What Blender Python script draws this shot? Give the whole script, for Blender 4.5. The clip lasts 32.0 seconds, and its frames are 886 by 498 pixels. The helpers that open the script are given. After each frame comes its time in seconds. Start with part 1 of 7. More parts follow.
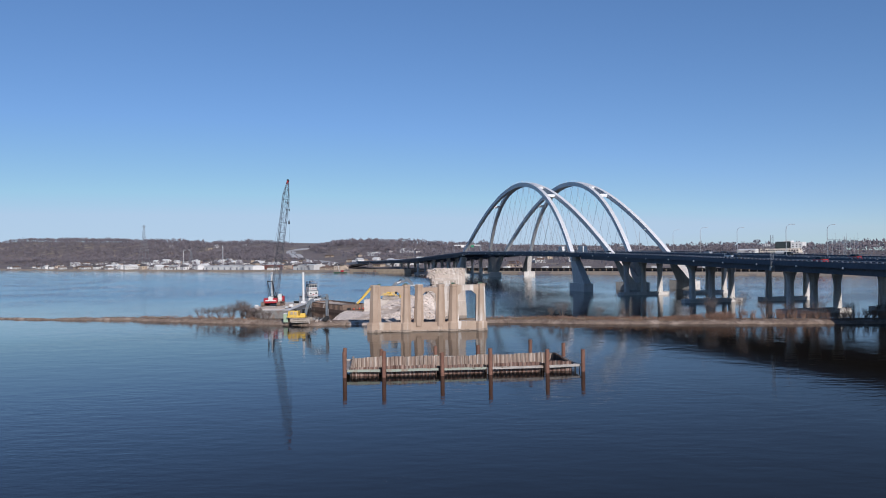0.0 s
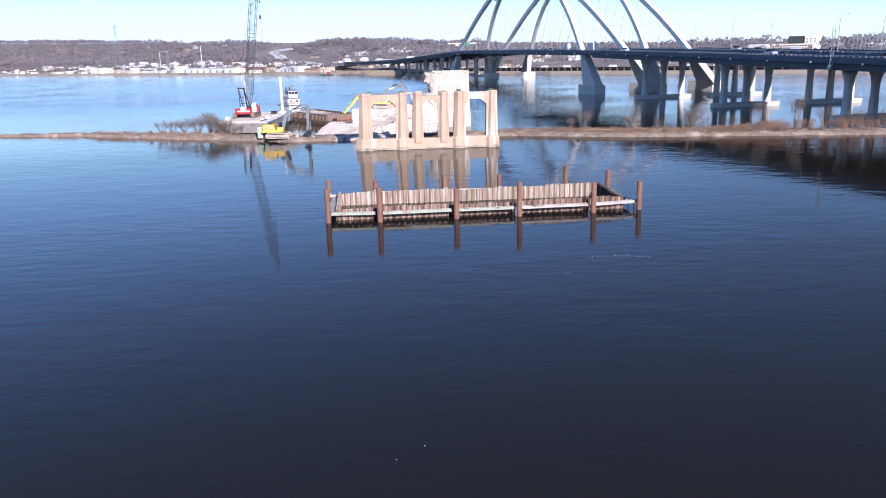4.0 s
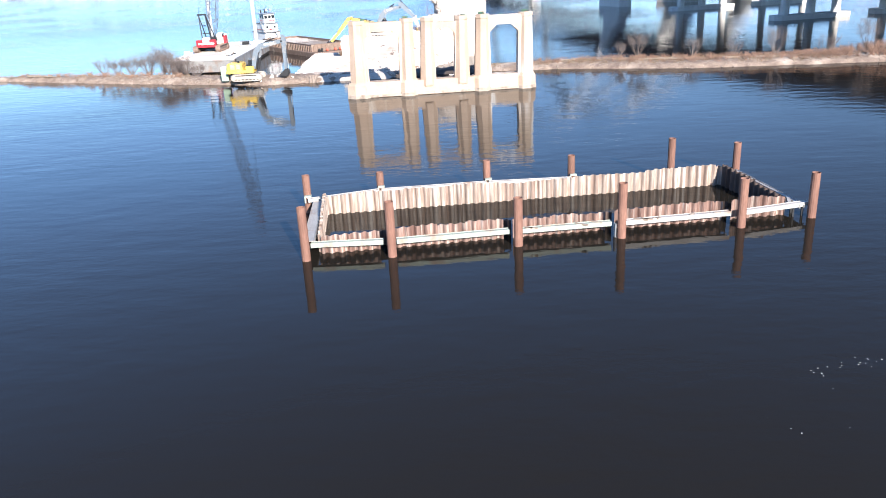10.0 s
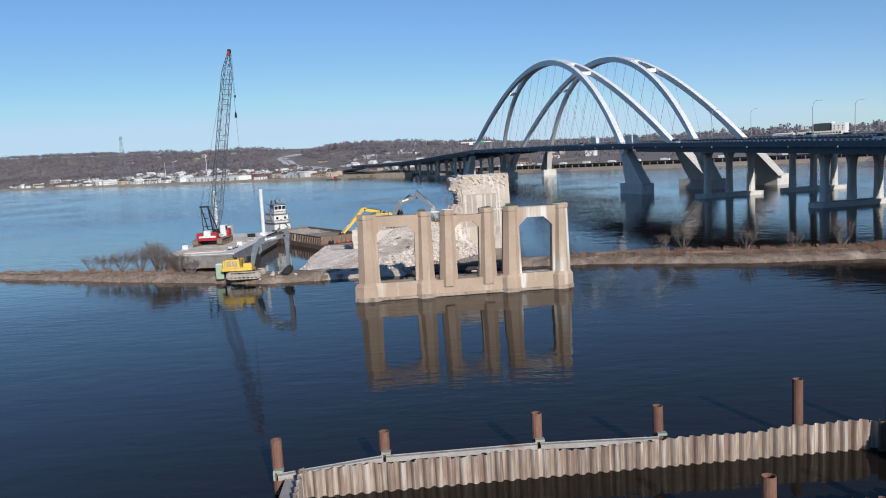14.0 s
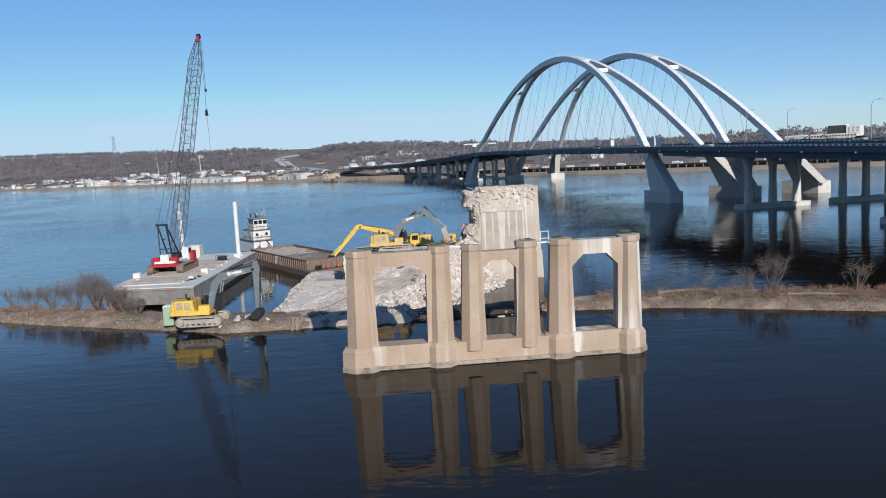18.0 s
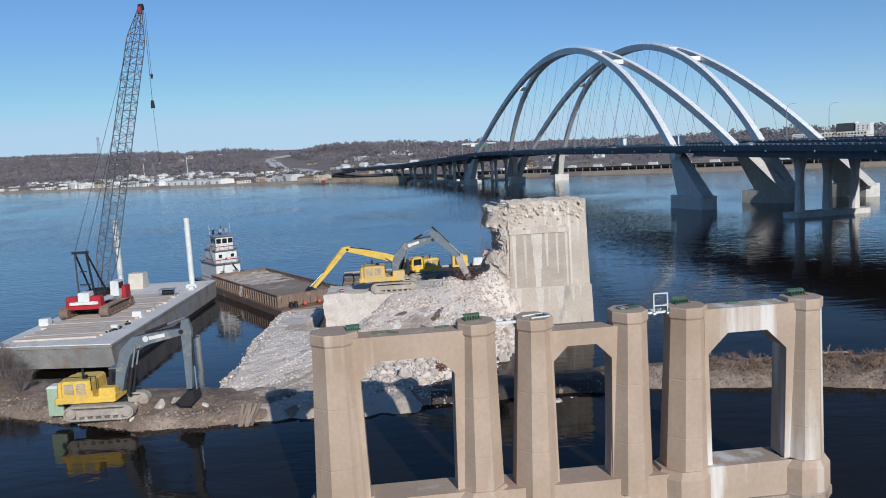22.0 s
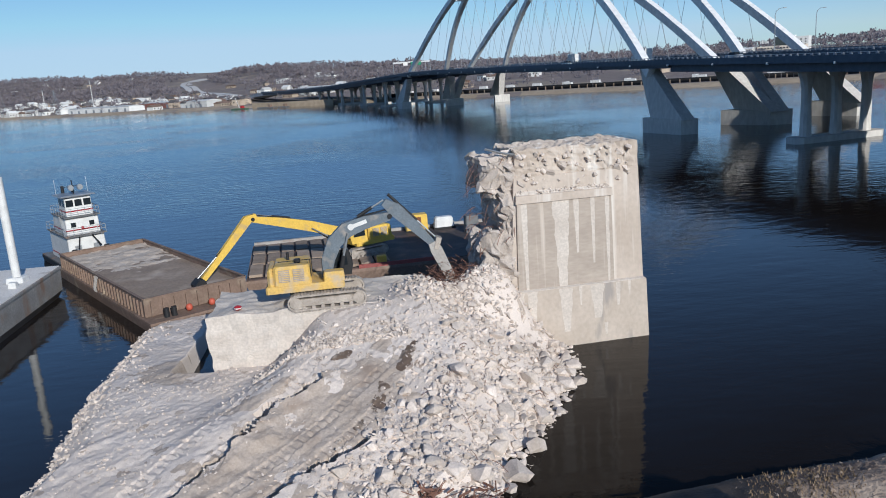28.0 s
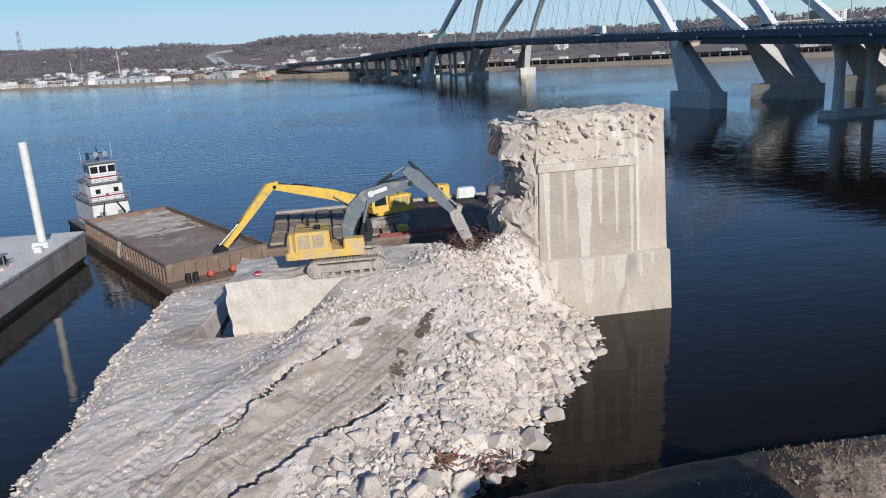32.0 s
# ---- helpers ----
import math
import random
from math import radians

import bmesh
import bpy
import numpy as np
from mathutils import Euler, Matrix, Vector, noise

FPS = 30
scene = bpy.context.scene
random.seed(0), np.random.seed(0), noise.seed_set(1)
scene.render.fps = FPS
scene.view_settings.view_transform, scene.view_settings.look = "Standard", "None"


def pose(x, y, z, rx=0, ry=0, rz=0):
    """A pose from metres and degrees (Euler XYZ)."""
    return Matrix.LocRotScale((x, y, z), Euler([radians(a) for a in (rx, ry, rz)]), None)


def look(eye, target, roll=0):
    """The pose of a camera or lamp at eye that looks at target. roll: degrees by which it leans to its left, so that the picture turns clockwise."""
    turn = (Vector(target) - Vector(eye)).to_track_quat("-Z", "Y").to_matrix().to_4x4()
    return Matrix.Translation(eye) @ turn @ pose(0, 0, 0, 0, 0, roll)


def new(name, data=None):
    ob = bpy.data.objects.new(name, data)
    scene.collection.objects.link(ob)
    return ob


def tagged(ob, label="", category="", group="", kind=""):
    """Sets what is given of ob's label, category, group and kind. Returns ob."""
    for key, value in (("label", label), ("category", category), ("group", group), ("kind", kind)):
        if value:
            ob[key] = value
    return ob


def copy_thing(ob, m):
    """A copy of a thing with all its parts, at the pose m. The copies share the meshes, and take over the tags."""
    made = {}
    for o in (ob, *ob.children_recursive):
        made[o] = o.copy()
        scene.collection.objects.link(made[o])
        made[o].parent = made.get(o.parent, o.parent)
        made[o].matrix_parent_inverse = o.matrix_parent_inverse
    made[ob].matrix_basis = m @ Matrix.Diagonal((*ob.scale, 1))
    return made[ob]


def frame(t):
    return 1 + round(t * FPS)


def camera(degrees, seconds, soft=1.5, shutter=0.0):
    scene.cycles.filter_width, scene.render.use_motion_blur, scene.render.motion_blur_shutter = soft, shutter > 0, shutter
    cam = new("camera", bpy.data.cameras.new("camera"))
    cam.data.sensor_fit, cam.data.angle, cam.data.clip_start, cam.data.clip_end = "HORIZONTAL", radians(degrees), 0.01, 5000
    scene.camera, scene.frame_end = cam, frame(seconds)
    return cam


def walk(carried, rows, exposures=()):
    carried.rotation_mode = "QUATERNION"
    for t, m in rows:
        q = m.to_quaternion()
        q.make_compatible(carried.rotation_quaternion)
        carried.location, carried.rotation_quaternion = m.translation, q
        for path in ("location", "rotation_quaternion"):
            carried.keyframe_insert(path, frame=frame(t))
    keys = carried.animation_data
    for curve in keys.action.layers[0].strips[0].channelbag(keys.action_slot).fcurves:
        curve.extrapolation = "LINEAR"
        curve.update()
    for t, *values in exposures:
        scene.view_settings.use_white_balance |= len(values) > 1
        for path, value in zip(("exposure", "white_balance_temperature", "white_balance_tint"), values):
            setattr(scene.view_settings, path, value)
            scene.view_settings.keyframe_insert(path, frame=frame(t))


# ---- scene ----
cam = camera(59.8, 32.0, 1.0)
PATH = [
    (0, (3.261, -45.067, 16.527), (3.248, -43.067, 16.546), -0.7),
    (0.5, (2.939, -42.698, 16.363), (2.927, -40.701, 16.260), -0.8),
    (1, (2.602, -39.838, 16.264), (2.593, -37.858, 15.981), -0.9),
    (1.5, (2.323, -36.462, 16.379), (2.316, -34.499, 15.997), -1.0),
    (2, (2.058, -32.774, 16.576), (2.050, -30.812, 16.187), -1.1),
    (2.5, (1.704, -29.084, 16.595), (1.699, -27.122, 16.207), -1.2),
    (3, (1.355, -25.330, 16.631), (1.353, -23.367, 16.244), -1.2),
    (3.5, (1.048, -21.552, 16.752), (1.047, -19.596, 16.333), -1.3),
    (4, (0.703, -18.022, 16.745), (0.704, -16.083, 16.258), -1.3),
    (4.5, (0.379, -14.346, 16.911), (0.38, -12.421, 16.369), -1.7),
    (6.5, (-0.956, 1.198, 17.242), (-0.946, 3.114, 16.669), -1.8),
    (7, (-1.248, 4.975, 17.259), (-1.238, 6.891, 16.687), -2.1),
    (7.5, (-1.565, 8.642, 17.39), (-1.552, 10.557, 16.813), -2.1),
    (8, (-1.804, 11.499, 17.506), (-1.794, 13.397, 16.875), -2.4),
    (8.5, (-2.03, 13.425, 17.574), (-2.021, 15.305, 16.893), -2.5),
    (9, (-2.24, 14.411, 17.549), (-2.232, 16.288, 16.858), -2.7),
    (9.5, (-2.445, 14.83, 17.358), (-2.442, 16.707, 16.665), -2.8),
    (10, (-2.539, 15.607, 17.075), (-2.54, 17.483, 16.382), -2.9),
    (10.5, (-2.52, 16.707, 16.904), (-2.526, 18.587, 16.222), -3.2),
    (11, (-2.465, 18.254, 16.803), (-2.472, 20.179, 16.263), -3.4),
    (11.5, (-2.451, 20.217, 16.682), (-2.458, 22.192, 16.369), -3.4),
    (12, (-2.464, 22.328, 16.62), (-2.473, 24.313, 16.38), -3.4),
    (12.5, (-2.53, 24.721, 16.64), (-2.542, 26.707, 16.401), -3.4),
    (13, (-2.677, 27.386, 16.658), (-2.692, 29.372, 16.419), -3.3),
    (13.5, (-2.804, 30.293, 16.714), (-2.821, 32.279, 16.476), -3.3),
    (14, (-3.014, 33.299, 16.794), (-3.034, 35.284, 16.555), -3.2),
    (14.5, (-3.207, 36.175, 16.868), (-3.228, 38.161, 16.631), -3.3),
    (16.5, (-4.309, 49.751, 17.465), (-4.33, 51.737, 17.229), -3.1),
    (17, (-4.6, 53.183, 17.598), (-4.619, 55.169, 17.362), -3.1),
    (17.5, (-4.888, 56.639, 17.739), (-4.905, 58.625, 17.502), -3.0),
    (18, (-5.174, 60.141, 17.864), (-5.19, 62.127, 17.627), -3.0),
    (18.5, (-5.471, 63.625, 17.986), (-5.485, 65.611, 17.749), -3.0),
    (19, (-5.763, 67.11, 18.085), (-5.776, 69.095, 17.847), -3.1),
    (19.5, (-6.05, 70.673, 18.161), (-6.061, 72.658, 17.923), -3.0),
    (20, (-6.338, 74.313, 18.242), (-6.346, 76.298, 18.004), -3.0),
    (20.5, (-6.579, 77.952, 18.349), (-6.585, 79.937, 18.109), -3.1),
    (21, (-6.849, 81.644, 18.422), (-6.853, 83.629, 18.183), -3.1),
    (21.5, (-7.089, 85.325, 18.507), (-7.092, 87.311, 18.267), -3.1),
    (22, (-7.5, 88.958, 18.342), (-7.499, 90.943, 18.104), -3.2),
    (22.5, (-7.703, 92.817, 18.518), (-7.685, 94.802, 18.278), -3.1),
    (23, (-8.046, 96.51, 18.523), (-7.909, 98.49, 18.277), -3.5),
    (23.5, (-8.356, 100.236, 18.555), (-8.141, 102.208, 18.303), -3.6),
    (24, (-8.688, 104.067, 18.572), (-8.471, 106.039, 18.321), -3.5),
    (24.5, (-8.7, 107.917, 18.502), (-8.481, 109.889, 18.251), -3.5),
    (25, (-8.884, 111.78, 18.544), (-8.661, 113.752, 18.292), -3.5),
    (25.5, (-9.072, 114.674, 18.741), (-8.848, 116.645, 18.49), -3.6),
    (27.5, (-9.387, 121.619, 18.494), (-9.193, 123.58, 18.155), -3.8),
    (28, (-9.32, 121.922, 18.213), (-9.155, 123.865, 17.767), -4.1),
    (28.5, (-9.258, 121.95, 17.953), (-9.107, 123.882, 17.459), -4.1),
    (29, (-9.167, 121.899, 17.707), (-9.025, 123.831, 17.21), -4.0),
    (29.5, (-9.109, 121.897, 17.63), (-8.976, 123.829, 17.13), -4.0),
    (30, (-9.074, 121.891, 17.586), (-8.949, 123.823, 17.084), -3.9),
    (30.5, (-9.086, 121.985, 17.596), (-8.967, 123.917, 17.092), -3.9),
    (31, (-9.097, 121.932, 17.613), (-8.985, 123.864, 17.109), -3.8),
    (31.5, (-9.127, 122.022, 17.667), (-9.022, 123.954, 17.161), -3.8),
    (32, (-9.166, 122.212, 17.727), (-9.066, 124.144, 17.221), -3.8),
]
EXPOSURES = [(0.0, -0.15, 5200, 15), (0.6, -0.15, 5200, 15), (1.0, -0.1, 5280, 16), (1.5, 0.45, 5230, 25), (3.0, 0.66, 5150, 25), (4.5, 0.98, 5140, 18), (6.5, 1.27, 5200, 15), (8.5, 1.53, 5260, 12),
             (10.5, 1.52, 5260, 12), (11.0, 1.36, 5300, 12), (11.5, 0.85, 5280, 14), (12.0, 0.4, 5270, 15), (12.5, 0.1, 5220, 9), (14.0, 0.04, 5220, 9), (18.0, 0.05, 5200, 8), (20.5, 0.0, 5080, 8),
             (22.0, -0.08, 5080, 8), (25.5, -0.1, 5080, 8), (28.0, -0.05, 5080, 8), (29.0, 0.0, 5200, 9), (32.0, 0.0, 5220, 9)]
walk(cam, [(t, look(e, g, r)) for t, e, g, r in PATH], EXPOSURES)


# ---- world, sun ----
SUN_EL, SUN_DIR = radians(22.2), Vector((0.335, -0.942, 0)).normalized()
world = bpy.data.worlds.new("world")
scene.world = world
world.use_nodes = True
wn = world.node_tree
sky = wn.nodes.new("ShaderNodeTexSky")
sky.sky_type = "NISHITA"
sky.sun_disc = False
sky.sun_elevation = SUN_EL
sky.sun_rotation = math.atan2(SUN_DIR.x, SUN_DIR.y)
sky.air_density, sky.dust_density, sky.ozone_density = 0.8, 0.0, 2.5
# gamma and a colour cap flatten the sky, painting haze towards the horizon
sky_gamma = wn.nodes.new("ShaderNodeGamma")
sky_gamma.inputs[1].default_value = 0.80
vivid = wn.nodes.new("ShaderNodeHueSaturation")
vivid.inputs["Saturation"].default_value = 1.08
wn.links.new(sky_gamma.outputs[0], vivid.inputs["Color"])
wn.links.new(sky.outputs[0], sky_gamma.inputs[0])
limit = wn.nodes.new("ShaderNodeMix")
limit.data_type, limit.blend_type = "RGBA", "DARKEN"
limit.inputs[0].default_value = 0.85
limit.inputs[7].default_value = (4.6, 5.3, 5.3, 1)
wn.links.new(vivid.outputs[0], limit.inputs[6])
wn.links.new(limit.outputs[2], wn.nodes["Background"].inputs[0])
wn.nodes["Background"].inputs[1].default_value = 0.122

sun = new("sun", bpy.data.lights.new("sun", "SUN"))
sun.data.energy, sun.data.angle, sun.data.color = 5.0, radians(0.5), (1.0, 0.835, 0.62)
sv = Vector((SUN_DIR.x * math.cos(SUN_EL), SUN_DIR.y * math.cos(SUN_EL), math.sin(SUN_EL)))
sun.matrix_world = look(sv * 100, (0, 0, 0))


# ---- materials ----
def material(name, a, b=None, scale=1.0, fine=12.0, rough=0.8, metal=0.0, bump=0.25, depth=0.03,
             stretch=(1, 1, 1), stain=None, stain_scale=0.3, stain_cut=(0.5, 0.7), vary=0.0, island=False, spec=0.3, streak=None, grain=0.55):
    """Two tones mixed by noise at two scales, optional stains, fine relief, optional change from piece to piece."""
    m = bpy.data.materials.new(name)
    m.use_nodes = True
    t = m.node_tree
    n, l = t.nodes, t.links
    p = n["Principled BSDF"]
    p.inputs["Roughness"].default_value, p.inputs["Metallic"].default_value = rough, metal
    p.inputs["Specular IOR Level"].default_value = spec
    geo = n.new("ShaderNodeNewGeometry")
    mp = n.new("ShaderNodeMapping")
    mp.inputs["Scale"].default_value = stretch
    l.new(geo.outputs["Position"], mp.inputs["Vector"])

    def nz(s, det=4.0, by=None):
        k = n.new("ShaderNodeTexNoise")
        k.inputs["Scale"].default_value, k.inputs["Detail"].default_value = s, det
        l.new((by or mp).outputs[0], k.inputs["Vector"])
        return k.outputs["Fac"]

    def ramp(f, lo, hi):
        k = n.new("ShaderNodeMapRange")
        k.inputs[1].default_value, k.inputs[2].default_value = lo, hi
        l.new(f, k.inputs[0])
        return k.outputs[0]

    def mix(f, c1, c2, how="MIX"):
        k = n.new("ShaderNodeMix")
        k.data_type, k.blend_type = "RGBA", how
        for s, v in ((k.inputs[0], f), (k.inputs[6], c1), (k.inputs[7], c2)):
            if isinstance(v, (int, float)):
                s.default_value = v
            elif isinstance(v, tuple):
                s.default_value = (*v, 1)
            else:
                l.new(v, s)
        return k.outputs[2]

    b = b or tuple(v * 0.72 for v in a)
    big, small = nz(scale), nz(fine, 6)
    col = mix(ramp(big, 0.35, 0.68), a, b)
    col = mix(ramp(small, 0.3, 0.75), col, mix(grain, col, tuple(v * 0.6 for v in b)))
    if stain:
        by = None
        if streak:
            by = n.new("ShaderNodeMapping")
            by.inputs["Scale"].default_value = streak
            l.new(geo.outputs["Position"], by.inputs["Vector"])
        col = mix(ramp(nz(stain_scale, 5, by), *stain_cut), col, stain)
    if vary:
        src = geo.outputs["Random Per Island"] if island else n.new("ShaderNodeObjectInfo").outputs["Random"]
        k = n.new("ShaderNodeMapRange")
        k.inputs[3].default_value, k.inputs[4].default_value = 1 - vary, 1 + vary
        l.new(src, k.inputs[0])
        hsv = n.new("ShaderNodeHueSaturation")
        l.new(k.outputs[0], hsv.inputs["Value"])
        l.new(col, hsv.inputs["Color"])
        col = hsv.outputs[0]
    l.new(col, p.inputs["Base Color"])
    if bump:
        bp = n.new("ShaderNodeBump")
        bp.inputs["Strength"].default_value, bp.inputs["Distance"].default_value = bump, depth
        l.new(small, bp.inputs["Height"])
        l.new(bp.outputs[0], p.inputs["Normal"])
    return m


def plain(name, c, rough=0.5, metal=0.0):
    return material(name, c, tuple(v * 0.82 for v in c), 1.5, 20, rough, metal, 0.08, 0.01)


CONCRETE = material("weathered_concrete", (0.47, 0.36, 0.27), (0.385, 0.285, 0.205), 0.35, 5, 0.9, stretch=(1, 1, 0.85),
                    stain=(0.56, 0.49, 0.41), stain_scale=0.8, stain_cut=(0.60, 0.74), streak=(1, 1, 0.08), bump=0.2, grain=0.25)
LIMED = material("lime_streaked_concrete", (0.47, 0.37, 0.28), (0.40, 0.305, 0.225), 0.35, 5, 0.9, stretch=(1, 1, 0.85),
                 stain=(0.66, 0.62, 0.57), stain_scale=0.85, stain_cut=(0.47, 0.63), streak=(1, 1, 0.12), bump=0.2, grain=0.25)
PIERCON = material("pier_concrete", (0.56, 0.48, 0.405), (0.46, 0.385, 0.315), 0.35, 4, 0.9, stretch=(1, 1, 0.85),
                   stain=(0.64, 0.59, 0.53), stain_scale=0.95, stain_cut=(0.56, 0.67), streak=(1.5, 1.5, 0.04), bump=0.25, grain=0.3)
PANELCON = material("panel_concrete", (0.455, 0.39, 0.325), (0.385, 0.325, 0.27), 0.45, 4, 0.9, stretch=(0.5, 0.5, 1.6),
                    stain=(0.54, 0.47, 0.40), stain_scale=1.0, stain_cut=(0.56, 0.68), streak=(1.8, 1.8, 0.05), bump=0.25, grain=0.4)
BASECON = material("stained_base_concrete", (0.54, 0.465, 0.39), (0.46, 0.39, 0.32), 0.4, 4, 0.9, stretch=(1, 1, 0.85),
                   stain=(0.33, 0.295, 0.265), stain_scale=0.75, stain_cut=(0.58, 0.68), streak=(1.3, 1.3, 0.35), bump=0.3, grain=0.35)
LIME = material("lime_dust", (0.65, 0.585, 0.515), (0.56, 0.495, 0.43), 0.8, 7, 0.95, bump=0.2, depth=0.02)
RUBBLE = material("broken_concrete", (0.70, 0.615, 0.545), (0.56, 0.48, 0.41), 1.2, 10, 0.95, bump=0.5, depth=0.05, vary=0.2)
RUBBLE_S = material("broken_concrete_chips", (0.70, 0.615, 0.545), (0.56, 0.48, 0.41), 1.2, 10, 0.95, bump=0.5, depth=0.05, vary=0.25, island=True)
FILL = material("crushed_fill", (0.76, 0.67, 0.595), (0.64, 0.555, 0.485), 0.35, 13, 0.95, bump=0.7, depth=0.05, grain=0.4,
                stain=(0.60, 0.515, 0.44), stain_scale=0.22, stain_cut=(0.5, 0.72))
DIRT = material("trodden_brown_dirt", (0.56, 0.475, 0.40), (0.45, 0.37, 0.30), 0.8, 8, 0.95, bump=0.5, depth=0.05, stain=(0.33, 0.26, 0.205), stain_scale=0.6, stain_cut=(0.58, 0.72))
EARTH = material("island_earth", (0.33, 0.25, 0.185), (0.18, 0.13, 0.10), 0.9, 4, 0.95, bump=1.0, depth=0.15,
                 stain=(0.43, 0.345, 0.27), stain_scale=0.3, stain_cut=(0.52, 0.7))
RUST = material("rusty_steel", (0.25, 0.135, 0.095), (0.165, 0.085, 0.06), 1.2, 9, 0.8, 0.1, vary=0.18, stretch=(1, 1, 0.3), bump=0.3, depth=0.01)
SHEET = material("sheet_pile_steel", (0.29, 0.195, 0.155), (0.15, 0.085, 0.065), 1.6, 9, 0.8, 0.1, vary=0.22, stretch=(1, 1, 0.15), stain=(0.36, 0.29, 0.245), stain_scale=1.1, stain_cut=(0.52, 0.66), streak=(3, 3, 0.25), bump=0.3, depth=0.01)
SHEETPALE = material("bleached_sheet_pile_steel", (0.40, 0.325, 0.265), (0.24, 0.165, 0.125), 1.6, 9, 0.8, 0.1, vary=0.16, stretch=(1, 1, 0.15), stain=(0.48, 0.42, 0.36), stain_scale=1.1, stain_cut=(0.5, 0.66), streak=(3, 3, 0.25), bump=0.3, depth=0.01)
# sheet steel with shade put into its colour, for gaps and the east wall
SHADESHEET = material("shaded_sheet_pile_steel", (0.12, 0.085, 0.07), (0.07, 0.05, 0.042), 0.9, 8, 0.8, 0.1, vary=0.2, stretch=(1, 1, 0.2), bump=0.3, depth=0.01)
WALER = material("pale_green_painted_steel", (0.37, 0.41, 0.335), (0.33, 0.345, 0.29), 0.7, 8, 0.7, 0.1, stain=(0.27, 0.19, 0.14), stain_scale=0.9, stain_cut=(0.56, 0.7), bump=0.15)
WALERG = material("pale_grey_painted_steel", (0.45, 0.42, 0.385), (0.36, 0.33, 0.30), 0.7, 8, 0.7, 0.1, stain=(0.27, 0.19, 0.14), stain_scale=0.9, stain_cut=(0.56, 0.7), bump=0.15)
GREEN = material("green_painted_steel", (0.10, 0.19, 0.12), (0.07, 0.12, 0.08), 2, 15, 0.6, 0.1, stain=(0.22, 0.12, 0.07), stain_scale=2, stain_cut=(0.55, 0.7))
WHITE = plain("white_paint", (0.78, 0.77, 0.74), 0.45)
BRIDGEWHITE = material("white_bridge_steel", (0.84, 0.83, 0.81), (0.79, 0.78, 0.76), 0.05, 0.8, 0.45, bump=0.05)
BRIDGECON = material("bridge_concrete", (0.66, 0.63, 0.59), (0.58, 0.55, 0.51), 0.12, 1.2, 0.85, bump=0.1, stretch=(1, 1, 0.4))
GIRDER = material("dark_blue_grey_girder", (0.10, 0.12, 0.16), (0.08, 0.10, 0.13), 0.1, 1, 0.6, bump=0.05)
POSTGREY = plain("pale_grey_rail_post", (0.34, 0.36, 0.40), 0.6)
ASPHALT = material("asphalt", (0.06, 0.06, 0.062), (0.045, 0.045, 0.047), 0.3, 4, 0.9, bump=0.1)
YELLOW = material("yellow_machine_paint", (0.80, 0.54, 0.085), (0.70, 0.46, 0.08), 1.2, 9, 0.5, stain=(0.42, 0.31, 0.16), stain_scale=1.1, stain_cut=(0.55, 0.75), bump=0.1)
DUSTYELLOW = material("dusty_yellow_machine_paint", (0.70, 0.46, 0.10), (0.60, 0.41, 0.14), 1.2, 9, 0.65, stain=(0.45, 0.37, 0.27), stain_scale=1.3, stain_cut=(0.48, 0.7), bump=0.1)
GREYPAINT = material("grey_boom_paint", (0.17, 0.20, 0.23), (0.13, 0.15, 0.17), 1.2, 10, 0.5, stain=(0.34, 0.30, 0.26), stain_scale=1.2, stain_cut=(0.55, 0.75), bump=0.1)
DARK = plain("dark_machine_steel", (0.035, 0.035, 0.037), 0.6, 0.3)
CRANEGREY = plain("dark_grey_lattice_paint", (0.11, 0.11, 0.12), 0.5, 0.2)
TRACK = material("muddy_track_steel", (0.55, 0.485, 0.415), (0.34, 0.295, 0.25), 2, 14, 0.85, 0.2, bump=0.4)
RED = material("red_machine_paint", (0.42, 0.028, 0.04), (0.33, 0.025, 0.03), 1, 9, 0.45, bump=0.06)
ORANGE = plain("faded_red_plastic", (0.55, 0.12, 0.07), 0.5)
PALETIMBER = material("bleached_crane_mats", (0.68, 0.585, 0.49), (0.54, 0.45, 0.365), 1, 12, 0.9, vary=0.12, bump=0.3)
DECK = material("barge_deck", (0.80, 0.76, 0.71), (0.70, 0.66, 0.61), 0.3, 5, 0.85, stain=(0.36, 0.30, 0.25), stain_scale=0.4, stain_cut=(0.6, 0.75), bump=0.2)
HULL = material("grey_barge_hull", (0.20, 0.20, 0.20), (0.13, 0.13, 0.13), 0.5, 6, 0.7, 0.1, stain=(0.24, 0.15, 0.10), stain_scale=0.7, stain_cut=(0.55, 0.7), bump=0.15)
RUSTHULL = material("rusted_barge_hull", (0.27, 0.19, 0.145), (0.17, 0.12, 0.09), 0.6, 6, 0.75, 0.1, stain=(0.34, 0.27, 0.2), stain_scale=0.6, stain_cut=(0.55, 0.72), bump=0.2)
MUD = material("wet_mud_cargo", (0.35, 0.275, 0.21), (0.27, 0.21, 0.16), 0.5, 4, 0.85, stain=(0.44, 0.36, 0.285), stain_scale=0.28, stain_cut=(0.55, 0.7), bump=0.6, depth=0.08)
TIMBER = material("weathered_timber", (0.37, 0.29, 0.22), (0.25, 0.19, 0.14), 1, 12, 0.9, vary=0.25, bump=0.3)
GLASS = plain("dark_window_glass", (0.02, 0.025, 0.03), 0.08)
REDTWIG = material("reddish_twigs", (0.34, 0.215, 0.15), (0.24, 0.15, 0.105), 1, 10, 0.95, bump=0, vary=0.3, island=True)
BARK = material("bare_twigs", (0.215, 0.175, 0.155), (0.15, 0.12, 0.105), 1, 10, 0.95, bump=0, vary=0.3, island=True)
